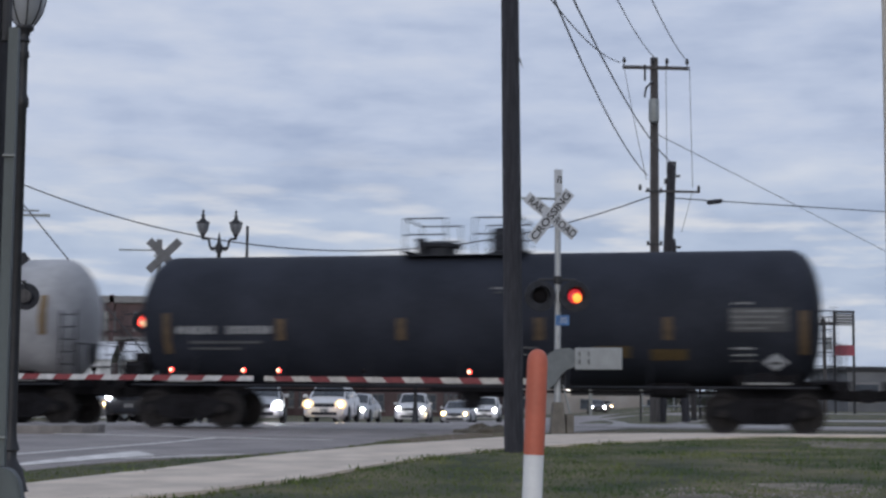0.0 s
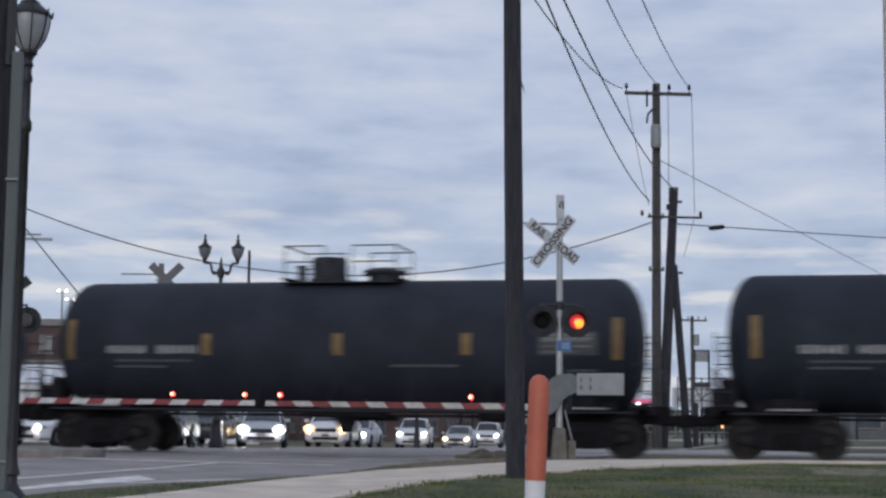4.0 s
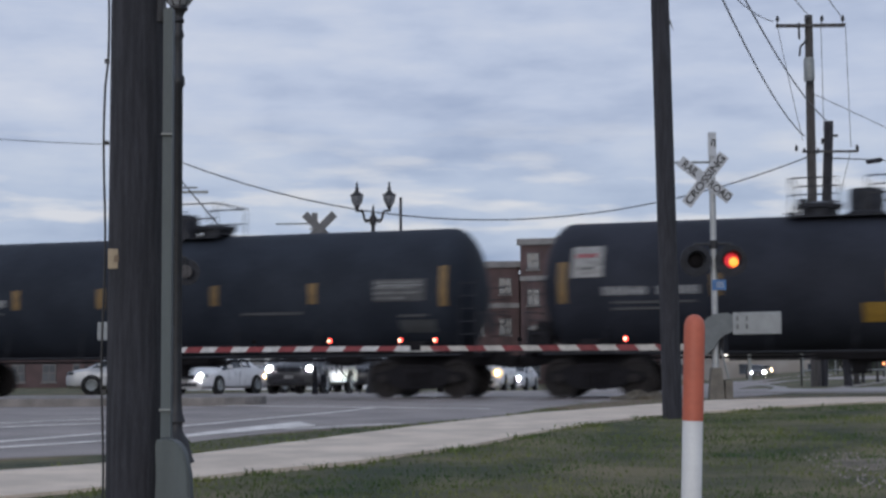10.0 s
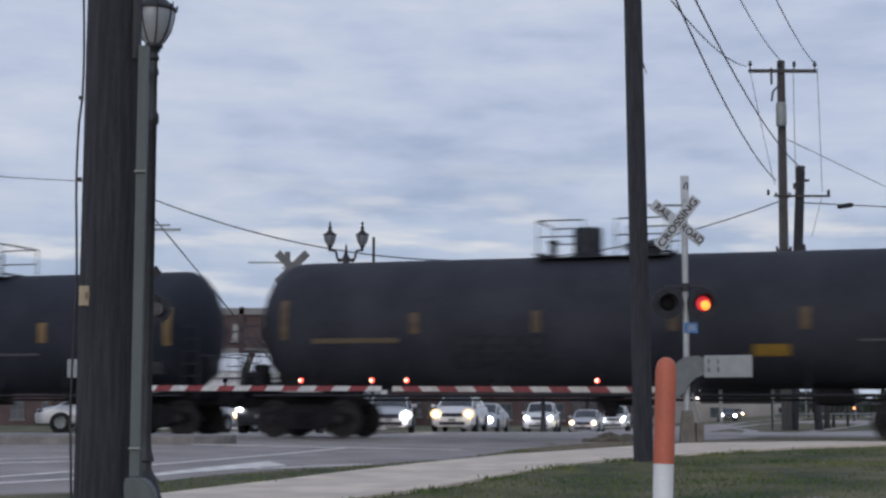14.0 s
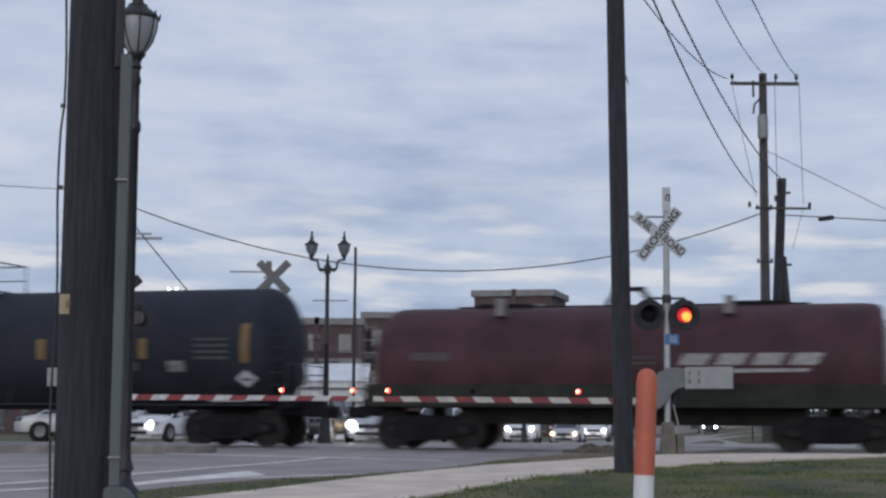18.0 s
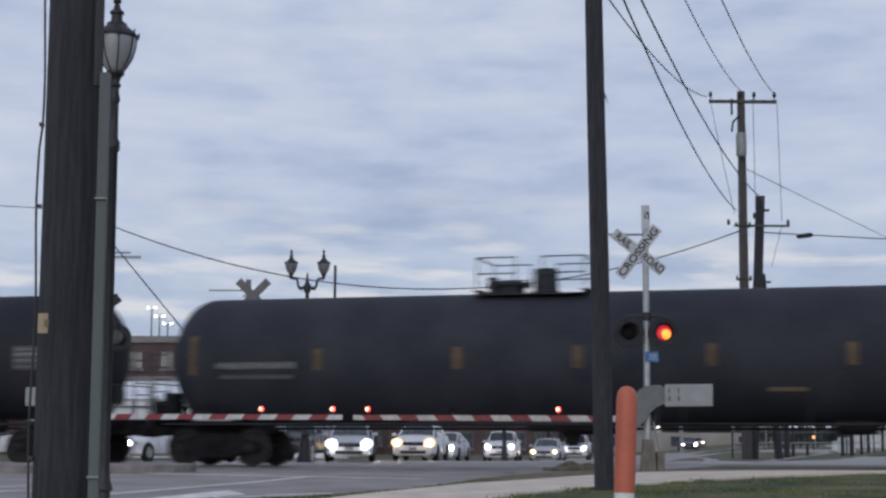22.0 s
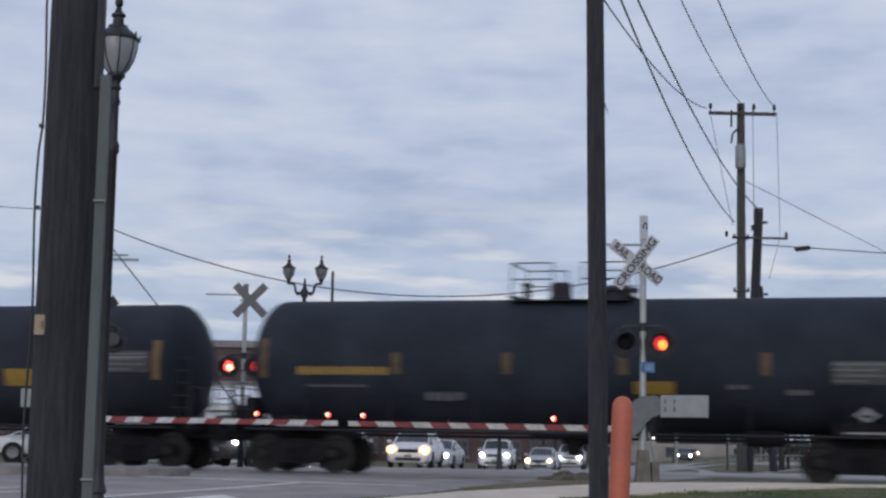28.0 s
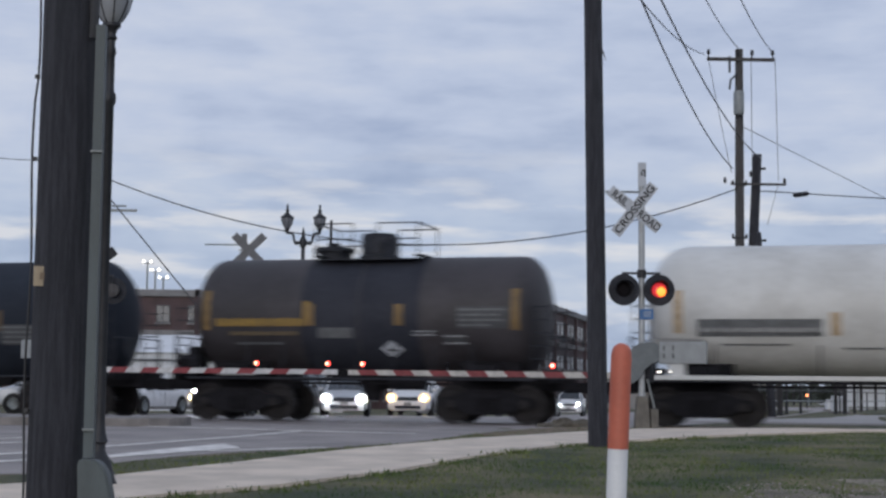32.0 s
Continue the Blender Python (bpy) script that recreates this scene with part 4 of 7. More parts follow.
    tank_car(184.35, 201.5, 4.34, 3.2, "tank_rust", "round", tape="yellow_dim", marks=[(0.99, True), (4.15, False), (7.07, False), (10.15, False), (13.1, False), (16.4, True)],
             bars_at=[line(1.55, 2.35, 2.35, 0.18, "letter_dim"), line(2.55, 3.9, 2.35, 0.18, "letter"), (9.0, 3.3, 0.5, 0.07, "letter_dim"), (15.61, 2.75, 1.0, 0.05, "letter"), (15.61, 2.6, 1.0, 0.05, "letter")],
             panels=[(15.61, 2.65, 1.1, 0.6, "letter_dim"), (12.2, 2.2, 0.7, 0.2, "letter_dim"), (16.6, 1.5, 0.35, 0.25, "letter")],
             dome=(0.36, 0.62, 0.35), hatch=-0.6, deck=-0.4, deck_len=2.6, label="rust-streaked black round-ended tank car")
    tank_car(203.35, 223.1, 4.12, 3.1, "tank_grey", "round", tape="yellow_dim", marks=[(0.91, True), (4.1, False), (7.5, False), (10.3, False), (13.3, False), (16.3, False), (19.02, True)],
             bars_at=[line(1.5, 3.5, 2.4, 0.16, "plate_grey"), line(1.6, 3.4, 2.14, 0.12, "letter_dim"), (14.9, 1.8, 0.8, 0.16, "letter_ochre"), (17.94, 2.3, 1.1, 0.06, "letter")], panels=[(17.94, 2.45, 1.2, 0.45, "letter_dim"), (18.8, 1.4, 0.3, 0.25, "letter")],
             dome=(0.33, 0.6, 0.2), hatch=-0.7, deck_len=3.2, deck=-0.8, label="long dusty black round-ended tank car")
    tank_car(224.9, 241.8, 4.32, 3.24, "tank_blue", "flat", marks=[(1.04, True), (4.14, False), (7.17, False), (10.31, False), (13.31, False), (16.3, True)],
             bars_at=[(2.06, 2.25, 0.85, 0.19, "letter"), (3.21, 2.25, 0.75, 0.19, "letter"), (2.7, 1.95, 1.9, 0.07, "letter"), (5.6, 2.1, 0.9, 0.25, "letter_dark")], panels=[(12.7, 2.35, 0.85, 0.36, "letter_yellow"), (15.2, 2.6, 1.0, 0.5, "letter_dim")],
             dome=(0.42, 0.5, 0.3), hatch=-0.9)
    tank_car(243.7, 260.95, 4.11, 3.1, "tank", "flat", marks=[(0.8, True), (3.97, False), (7.08, False), (10.58, False), (13.7, False), (16.69, True)],
             bars_at=[line(1.5, 3.7, 2.3, 0.2, "letter"), (4.4, 2.3, 0.3, 0.2, "letter_dim"), (11.1, 2.15, 0.85, 0.07, "letter_dim"), (11.1, 2.0, 0.8, 0.07, "letter_dim"), (15.9, 2.7, 1.1, 0.05, "letter")],
             panels=[(7.68, 2.42, 0.8, 0.34, "letter_yellow"), (13.0, 2.2, 0.85, 0.42, "letter_yellow"), (15.9, 2.6, 1.2, 0.52, "letter_dim")], dome=(0.46, 0.66, -0.55), hatch=0.5)
    tank_car(262.6, 278.2, 4.17, 3.1, "tank_blue", "flat", tape="yellow_dim", marks=[(0.58, True), (3.87, False), (6.5, False), (9.16, False), (12.3, False), (15.16, True)],
             bars_at=[line(1.44, 3.75, 2.4, 0.2, "letter_yellow"), (2.4, 2.05, 1.5, 0.07, "letter_dim"), (5.0, 1.9, 0.9, 0.36, "letter_dark"), (11.7, 2.1, 0.5, 0.16, "letter_dim"), (13.0, 2.0, 0.55, 0.2, "letter_dim")],
             panels=[(9.85, 2.05, 0.9, 0.28, "letter_yellow"), (14.3, 2.4, 1.2, 0.5, "letter_dim"), (14.4, 1.5, 0.4, 0.3, "letter")], dome=(0.3, 0.42, -0.35), hatch=0.95, label="black railway tank car with yellow lettering")
    tank_car(280.0, 296.9, 3.98, 3.08, "tank_blue", "flat", tape="yellow_dim", marks=[(0.5, True), (3.23, False), (5.26, False), (7.44, False), (9.7, False), (11.85, False), (14.1, False), (16.6, True)],
             bars_at=[line(2.35, 4.45, 2.15, 0.2, "letter"), (3.3, 1.75, 1.0, 0.06, "letter_dim"), (3.3, 1.62, 1.0, 0.06, "letter_dim"), (9.3, 1.7, 0.6, 0.12, "letter_dim"), (12.5, 1.7, 0.8, 0.2, "letter_yellow")], panels=[(14.8, 2.05, 1.3, 0.5, "letter_dim")],
             dome=(0.22, 0.42, 0.45), hatch=-0.8, deck_len=3.4, deck=0.1)
    tank_car(299.1, 307.85, 3.96, 2.8, "tank_brown", "flat", marks=[(0.56, True), (3.2, False), (5.4, False), (8.19, True)],
             bars_at=[line(0.82, 3.1, 2.35, 0.2, "letter_yellow"), (2.0, 2.1, 1.7, 0.13, "letter_ochre"), (1.9, 1.86, 1.2, 0.08, "letter_dim"), (6.0, 2.13, 0.55, 0.045, "letter"), (6.0, 2.05, 0.55, 0.045, "letter"), (6.75, 2.02, 0.55, 0.05, "letter"), (6.75, 1.86, 0.55, 0.05, "letter")],
             panels=[(3.83, 2.1, 0.85, 0.24, "plate_grey"), (3.12, 2.6, 0.17, 0.5, "letter_yellow"), (7.42, 2.45, 1.2, 0.5, "letter_dim"), (5.2, 1.72, 0.3, 0.28, "letter"), (6.75, 1.94, 0.5, 0.1, "letter_dim")], deck=0.05, deck_len=3.2,
             dome=(0.52, 0.62, 0.05), hatch=-1.1, saddle=2.9, label="short rusty brown tank car with a blackened middle")
    tank_car(310.2, 327.0, 4.13, 2.98, "tank_white", "round", marks=[(0.81, True), (4.21, False), (8, False), (12, False), (16.3, True)],
             bars_at=[line(1.3, 3.9, 2.2, 0.2, "plate_letter"), (2.5, 1.84, 1.5, 0.05, "letter_dim"), (4.8, 1.76, 0.9, 0.05, "letter_dim")], panels=[(2.58, 2.2, 2.7, 0.38, "plate_grey")], tape="yellow_pale", sill="tank_white", mark_dz=-0.32,
             label="white railway tank car with a dark lettered panel")


def coil_car(s_left, s_right):
    """A covered coil car: rounded dark red hood on a deep underframe."""
    length = s_right - s_left
    mid = (s_left + s_right) / 2
    h = length / 2
    car = thing("coil_car", "dark red covered coil car with a white slanted logo", "freight car", "cars of the freight train")
    bm = B()
    arc = [(math.cos(a) * 1.5, 1.95 + 1.41 * max(0.0, math.sin(a)) + 0.45 * min(0.0, math.sin(a) * 3.2)) for a in [radians(-18 + 216 * k / 20) for k in range(21)]]
    rings = []
    for x, q in ((-h, 0.91), (-h + 0.07, 0.965), (-h + 0.2, 0.99), (-h + 0.45, 1.0), (h - 0.45, 1.0), (h - 0.2, 0.99), (h - 0.07, 0.965), (h, 0.91)):
        rings.append([bm.verts.new((x, y * (0.9 + 0.1 * q), 1.5 + (z - 1.5) * q)) for y, z in arc])
    for p, q in zip(rings, rings[1:]):
        for k in range(20):
            bm.faces.new((p[k], p[k + 1], q[k + 1], q[k]))
    bm.faces.new(rings[0])
    bm.faces.new(rings[-1][::-1])
    bmesh.ops.recalc_face_normals(bm, faces=bm.faces)
    hood = part("hood", bm, M["coil_red"], car, "dark red rounded steel hood", smooth=30)
    bm = B()
    for x in (-h * 0.52, h * 0.52):
        box(bm, x, 0, 3.36, 1.3, 0.5, 0.16, 0.02)
    box(bm, 0, 0, 3.34, length * 0.72, 0.3, 0.1, 0.02)
    for s in (-1, 1):
        tube(bm, (s * 0.55, 0, 3.38), (s * 0.28, 0, 3.75), 0.07, seg=8)
    box(bm, 0, 0, 3.76, 0.75, 0.2, 0.1, 0.02)
    part("lifting_bracket", bm, M["truck"], hood)
    for x in (-h * 0.5, h * 0.42):
        for n in (-0.95, 0.95):
            part("hood_guide", box(B(), x, n, 3.3, 0.18, 0.3, 0.42, 0.02), M["tank_dirty"], hood)
    bm = B()
    box(bm, 0, 0, 1.25, length + 0.6, 2.9, 0.52, 0.03)
    box(bm, 0, 0, 0.85, length - 3.4, 0.9, 0.5, 0.04)
    part("deck_frame", bm, mat("deck_green_grey", (0.027, 0.028, 0.025), 0.85, 0, 0.3, 3, spec=0.2), car)
    for s in (-1, 1):
        bm = B()
        box(bm, s * (h + 0.3), 0, 0.98, 1.0, 0.55, 0.4, 0.03)
        box(bm, s * (h + 0.95), 0.05 * s, 0.86, 0.5, 0.3, 0.28, 0.05)
        part("coupler", bm, M["truck"], car)
        for n in (-1.35, 1.35):
            bm = B()
            for x in (h + 0.06, h + 0.4):
                tube(bm, (s * x, n, 1.2), (s * x, n, 2.9), 0.022, seg=6)
            for k in range(6):
                tube(bm, (s * (h + 0.06), n, 1.35 + k * 0.3), (s * (h + 0.4), n, 1.35 + k * 0.3), 0.015, seg=6)
            part("end_ladder", bm, M["tank_dirty"], car)
        add_truck(car, s * (h - 1.1), mid)
    # slanted logo drawn as plain shapes, with an underline
    for k in range(4):
        bm = B()
        x = 1.32 + k * 0.8
        prism(bm, [(x, 1.93), (x + 0.6, 1.93), (x + 0.76, 2.19), (x + 0.16, 2.19)], 0.03, pose(0, -1.5, 0))
        part("logo_block", bm, M["logo_white"], car, "white slanted logo block")
    bm = prism(B(), [(1.15, 1.74), (4.1, 1.78), (4.2, 1.85), (1.3, 1.85)], 0.03, pose(0, -1.5, 0))
    part("logo_underline", bm, M["logo_white"], car, "white slanted underline")
    for z in (2.1, 1.98):
        part("marking", bars(B(), 0.4, z, 0.9, 0.06, -1.502), M["letter_dim"], car)
    part("marking", bars(B(), -h + 1.3, 2.15, 0.9, 0.2, -1.502), M["letter_dim"], car)
    MOVING.append((car, mid))
    return car


build_train()


# ---- poles and street furniture near the camera ----
def wood_pole(name, label, foot, head, r0, r1, material):
    t = thing(name, label, "utility pole")
    bm = B()
    a, b = Vector(foot), Vector(head)
    n = 14
    pts = [a.lerp(b, k / n) for k in range(n + 1)]
    rings = []
    for k, p in enumerate(pts):
        r = r0 + (r1 - r0) * k / n
        rings.append([bm.verts.new((p.x + r * math.cos(q) * (1 + 0.02 * noise.noise((q * 2, p.z * 0.4, foot[0]))), p.y + r * math.sin(q), p.z)) for q in [2 * math.pi * j / 20 for j in range(20)]])
    for p, q in zip(rings, rings[1:]):
        for j in range(20):
            bm.faces.new((p[j], p[(j + 1) % 20], q[(j + 1) % 20], q[j]))
    bm.faces.new(rings[-1])
    part("shaft", bm, material, t, smooth=40)
    return t


near_pole = wood_pole("wooden_pole", "dark weathered wooden utility pole with a conduit up its side", (-2.205, 10.5, -0.5), (-2.19, 10.5, 9.5), 0.19, 0.172, M["wood"])


def dress_near_pole(t):
    # U-shaped cable guard with a flared foot
    bm = B()
    prism(bm, [(-0.032, 0.25), (-0.031, 3.08), (0.031, 3.08), (0.032, 0.25)], 0.07, pose(-1.962, 10.33, 0))
    part("cable_guard", bm, M["guard"], t, "grey-green metal cable guard", smooth=30)
    bm = prism(B(), [(-0.07, -0.5), (-0.05, 0.0), (-0.058, 0.225), (-0.04, 0.25), (0.075, 0.235), (0.13, 0.17), (0.165, 0.0), (0.18, -0.5)], 0.16, pose(-1.955, 10.28, 0))
    bmesh.ops.bevel(bm, geom=bm.edges[:], offset=0.012, segments=2, affect="EDGES")
    part("guard_foot", bm, M["guard"], t, "flared grey-green foot of the cable guard", smooth=40)
    for z in (2.235, 0.43):
        bm = B()
        box(bm, -1.962, 10.285, z, 0.08, 0.03, 0.014, 0.003)
        part("strap", bm, M["steel_clamp"], t, "bright steel strap")
    bm = B()
    box(bm, -2.3, 10.345, 1.42, 0.115, 0.012, 0.13, 0.003, None)
    part("tag", bm, mat("tag_tan", (0.34, 0.27, 0.18), 0.6), t, "small tan pole tag")
    part("tag_mark", box(B(), -2.3, 10.335, 1.42, 0.03, 0.006, 0.045), M["dry"], t)
    pts = []
    for k in range(40):
        z = -0.2 + 6.4 * k / 39
        pts.append((-2.40 - 0.018 * math.sin(z * 2.1) ** 2 + 0.012 * (z > 2.6), 10.45, z))
    pipe("ground_wire", pts, 0.008, M["wire"], t, "loose dark ground wire")
    for z in (0.55, 2.2, 2.75):
        part("staple", box(B(), -2.392, 10.42, z, 0.03, 0.03, 0.025), M["wire"], t)
    bm = tube(B(), (-2.02, 10.36, 3.0), (-2.02, 10.36, 6.5), 0.03, seg=8)
    part("riser_cable", bm, M["wire"], t)


dress_near_pole(near_pole)

lean_pole = wood_pole("wooden_pole", "leaning brown wooden utility pole in the grass beside the footpath", (2.8345, 22.0, -0.2), (2.692, 22.0, 10.75), 0.139, 0.118, M["wood"])
part("splinter", tube(B(), (2.875, 21.94, 5.55), (2.93, 21.94, 5.40), 0.014, 0.002, 6), M["wood_grey"], lean_pole)


def marker_post():
    t = thing("marker_post", "orange and white plastic marker post in the grass", "marker post")
    prof = [(0.056, 0.41), (0.056, 0.90), (0.054, 0.925), (0.047, 0.95), (0.034, 0.966), (0.016, 0.975), (0, 0.977)]
    lean = Matrix.Translation((1.186, 8.5, -0.012)) @ pose(0, 0, 0, 0, 2.1)
    part("orange_cap", lathe(B(), prof, 28, lean), M["orange"], t, "orange rounded plastic cap", smooth=40)
    part("post", lathe(B(), [(0.0545, -0.55), (0.0545, 0.413), (0.05, 0.42)], 28, lean), M["white_plastic"], t, "white plastic post", smooth=40)


marker_post()


def lantern(t, x, y, z, r, name="lantern", dim=False):
    """An acorn lantern: ribbed glass bowl, iron cap and finial. z is the bottom of the bowl."""
    m = pose(x, y, z)
    bowl = [(0.30 * r, 0), (0.55 * r, 0.25 * r), (0.82 * r, 0.75 * r), (0.97 * r, 1.35 * r), (1.0 * r, 1.75 * r)]
    g = part(name, lathe(B(), bowl + [(0.9 * r, 1.76 * r), (0, 1.77 * r)], 24, m), M["globe_dim" if dim else "globe"], t, "grey glass lantern bowl" if dim else "pale glass lantern bowl", smooth=50)
    bm = lathe(B(), [(1.06 * r, 1.74 * r), (1.08 * r, 1.86 * r), (0.95 * r, 2.05 * r), (0.62 * r, 2.3 * r), (0.5 * r, 2.42 * r), (0.5 * r, 2.5 * r), (0.3 * r, 2.6 * r), (0.26 * r, 2.95 * r), (0.36 * r, 3.0 * r),
                     (0.36 * r, 3.1 * r), (0.2 * r, 3.25 * r), (0.12 * r, 3.5 * r), (0.2 * r, 3.6 * r), (0.2 * r, 3.85 * r), (0.06 * r, 4.1 * r), (0, 4.25 * r)], 20, m)
    for k in range(8):
        a = 2 * math.pi * k / 8 + 0.3
        tube(bm, m @ Vector((1.05 * r * math.cos(a), 1.05 * r * math.sin(a), 1.78 * r)), m @ Vector((1.16 * r * math.cos(a), 1.16 * r * math.sin(a), 2.12 * r)), 0.1 * r, 0.02 * r, 6)
    part("cap", bm, M["iron"], g, "black cast-iron cap with a crown of points", smooth=40)
    bm = B()
    for k in range(8):
        a = 2 * math.pi * k / 8 + 0.3
        rods(bm, [m @ Vector((rr * 1.02 * math.cos(a), rr * 1.02 * math.sin(a), zz)) for rr, zz in bowl], 0.035 * r)
    part("rib", bm, M["iron"], g)
    bm = lathe(B(), [(0.16 * r, -0.9 * r), (0.3 * r, -0.7 * r), (0.22 * r, -0.5 * r), (0.3 * r, -0.25 * r), (0.46 * r, -0.1 * r), (0.46 * r, 0.04 * r), (0.3 * r, 0.08 * r)], 18, m)
    part("holder", bm, M["iron"], g, smooth=40)
    return g


def street_lamp_near():
    t = thing("street_lamp", "black ornamental street lamp with one acorn lantern", "street lamp")
    x, y = -2.765, 15.05
    g0 = ground_z(x, y)
    bm = lathe(B(), [(0.18, -0.1), (0.18, 0.02), (0.15, 0.1), (0.12, 0.24), (0.08, 0.3), (0.06, 0.34), (0.06, 0.4), (0.085, 0.42), (0.06, 0.5), (0.05, 0.6)], 20, pose(x, y, g0))
    part("base", bm, M["iron"], t, smooth=40)
    bm = lathe(B(), [(0.05, 0.55), (0.044, 3.62), (0.062, 3.65), (0.062, 3.72), (0.042, 3.76), (0.04, 4.1), (0.055, 4.13), (0.04, 4.2), (0.045, 4.35)], 16, pose(x, y, g0))
    part("post", bm, M["iron"], t, smooth=40)
    lantern(t, x, y, 4.19, 0.192)
    return t


street_lamp_near()


def twin_lamp(x, y, top, spread, r, label, foot=0.42):
    t = thing("twin_street_lamp", label, "street lamp", "twin lanterns along the road")
    g0 = ground_z(x, y)
    bm = lathe(B(), [(max(0.1, foot * k), h) for k, h in ((1, 0), (1, 0.2), (0.81, 0.3), (0.71, 0.75), (0.52, 0.95), (0.62, 1.02), (0.38, 1.15), (0.28, 1.4))], 18, pose(x, y, g0))
    part("base", bm, M["iron"], t, smooth=40)
    bm = lathe(B(), [(0.105, 1.3), (0.085, 3.6 if top > 6 else 2.8), (0.12, 3.65 if top > 6 else 2.85), (0.08, 3.75 if top > 6 else 2.95), (0.07, top - g0 - 1.5), (0.13, top - g0 - 1.45), (0.13, top - g0 - 1.25), (0.06, top - g0 - 1.1), (0.04, top - g0 - 0.85), (0, top - g0 - 0.7)], 14, pose(x, y, g0))
    part("post", bm, M["iron"], t, smooth=40)
    for s in (-1, 1):
        pts = [(x + s * dx * spread / 0.6, y, top - dz) for dx, dz in ((0.6, 0.82), (0.59, 0.92), (0.54, 0.965), (0.44, 0.97), (0.37, 1.02), (0.35, 1.12), (0.33, 1.26), (0.27, 1.36), (0.19, 1.36), (0.12, 1.28), (0.0, 1.26))]
        arm = pipe("bracket", pts, 0.046, M["iron"], t, "curved black iron bracket")
        part("scroll", lathe(B(), [(0, -0.08), (0.085, -0.02), (0.075, 0.06), (0, 0.08)], 10, pose(x + s * spread * 0.4, y, top - 1.33)), M["iron"], arm)
        part("banner_arm", tube(B(), (x, y, top - 2.47), (x + s * (0.77 if s > 0 else 0.53), y, top - 2.47), 0.018, seg=6), M["iron"], t)
    part("hub", lathe(B(), [(0.09, -1.48), (0.13, -1.42), (0.13, -1.2), (0.08, -1.14), (0.055, -1.0), (0.03, -0.92), (0.045, -0.88), (0, -0.8)], 12, pose(x, y, top)), M["iron"], t, "iron hub with a spike", smooth=40)
    for s in (-1, 1):
        lantern(t, x + s * spread, y, top - 0.80, r * 0.94, dim=True)
    return t


twin_lamp(-3.44, 58.3, 7.52, 0.6, 0.235, "black ornamental street lamp with two acorn lanterns", 0.3)
twin_lamp(5.6, 85, 6.3, 0.6, 0.24, "black ornamental street lamp with two acorn lanterns before brick flats", 0.2)


def slim_pole():
    t = thing("slim_pole", "plain dark slim pole beside the street lamp", "pole")
    part("shaft", tube(B(), (-2.92, 70, -0.4), (-2.9, 70, 8.32), 0.075, 0.06, 10), M["iron"], t, smooth=40)


slim_pole()


# ---- crossing signals ----
M["board_back"] = mat("board_back_grey", (0.12, 0.122, 0.13), 0.6, 0.1, 0.15, 5)


def text_mesh(name, body, size, depth=0.004):
    c = bpy.data.curves.new(name, "FONT")
    c.body, c.size, c.extrude, c.offset = body, size, depth, 0.004
    c.align_x, c.align_y = "CENTER", "CENTER"
    ob = bpy.data.objects.new(name, c)
    scene.collection.objects.link(ob)
    dg = bpy.context.evaluated_depsgraph_get()
    me = bpy.data.meshes.new_from_object(ob.evaluated_get(dg))
    bpy.data.objects.remove(ob)
    bpy.data.curves.remove(c)
    me.materials.clear()
    me.materials.append(M["ink"])
    return me


def lay_text(name, parent, body, size, m, squeeze=1.0):
    ob = new(name, text_mesh(name, body, size))
    ob.parent = parent
    ob.matrix_basis = m @ Matrix.Diagonal((squeeze, 1, 1, 1))
    return ob


def signal_head(t, x, z, lamp, back):
    """One round warning light: disc background, hood, lens."""
    bm = lathe(B(), [(0.0, -0.02), (0.30, -0.02), (0.305, 0.0), (0.30, 0.02), (0, 0.02)], 32, pose(x, -0.16, z, 90))
    head = part("signal_head", bm, M["black"], t, "round black signal background", smooth=30)
    bm = lathe(B(), [(0.0, 0.0), (0.12, 0.01), (0.15, 0.05), (0.15, 0.2), (0.0, 0.24)], 20, pose(x, -0.14, z, -90))
    part("housing", bm, M[back], head, smooth=40)
    bm = B()
    for k in range(13):
        a0 = radians(-25 + 230 * k / 13)
        a1 = radians(-25 + 230 * (k + 1) / 13)
        v = [bm.verts.new((x + 0.185 * math.cos(a), -0.16 - d * (0.35 + 0.65 * max(0, math.sin(a))), z + 0.185 * math.sin(a))) for a, d in ((a0, 0), (a1, 0), (a1, 0.26), (a0, 0.26))]
        bm.faces.new(v)
    bmesh.ops.remove_doubles(bm, verts=bm.verts[:], dist=0.0005)
    bmesh.ops.recalc_face_normals(bm, faces=bm.faces)
    bmesh.ops.solidify(bm, geom=bm.faces[:], thickness=0.006)
    part("hood", bm, M["black"], head)
    lit = lamp != "lens_dark"
    bm = lathe(B(), [(0, 0.06), (0.08, 0.05), (0.12, 0.03), (0.145, 0)], 24, pose(x, -0.185, z, 90))
    part("lens", bm, M["bulb_red" if lamp == "bulb_hot" else "bulb_red_dim" if lit else lamp], head, "warning light lens", smooth=50)
    if lit:
        bm = lathe(B(), [(0, 0.07), (0.055, 0.06), (0.085, 0.04), (0.1, 0)], 20, pose(x + 0.03, -0.205, z - 0.028, 90))
        part("glowing_lens", bm, M[lamp], head, "glowing part of the lens", smooth=50)


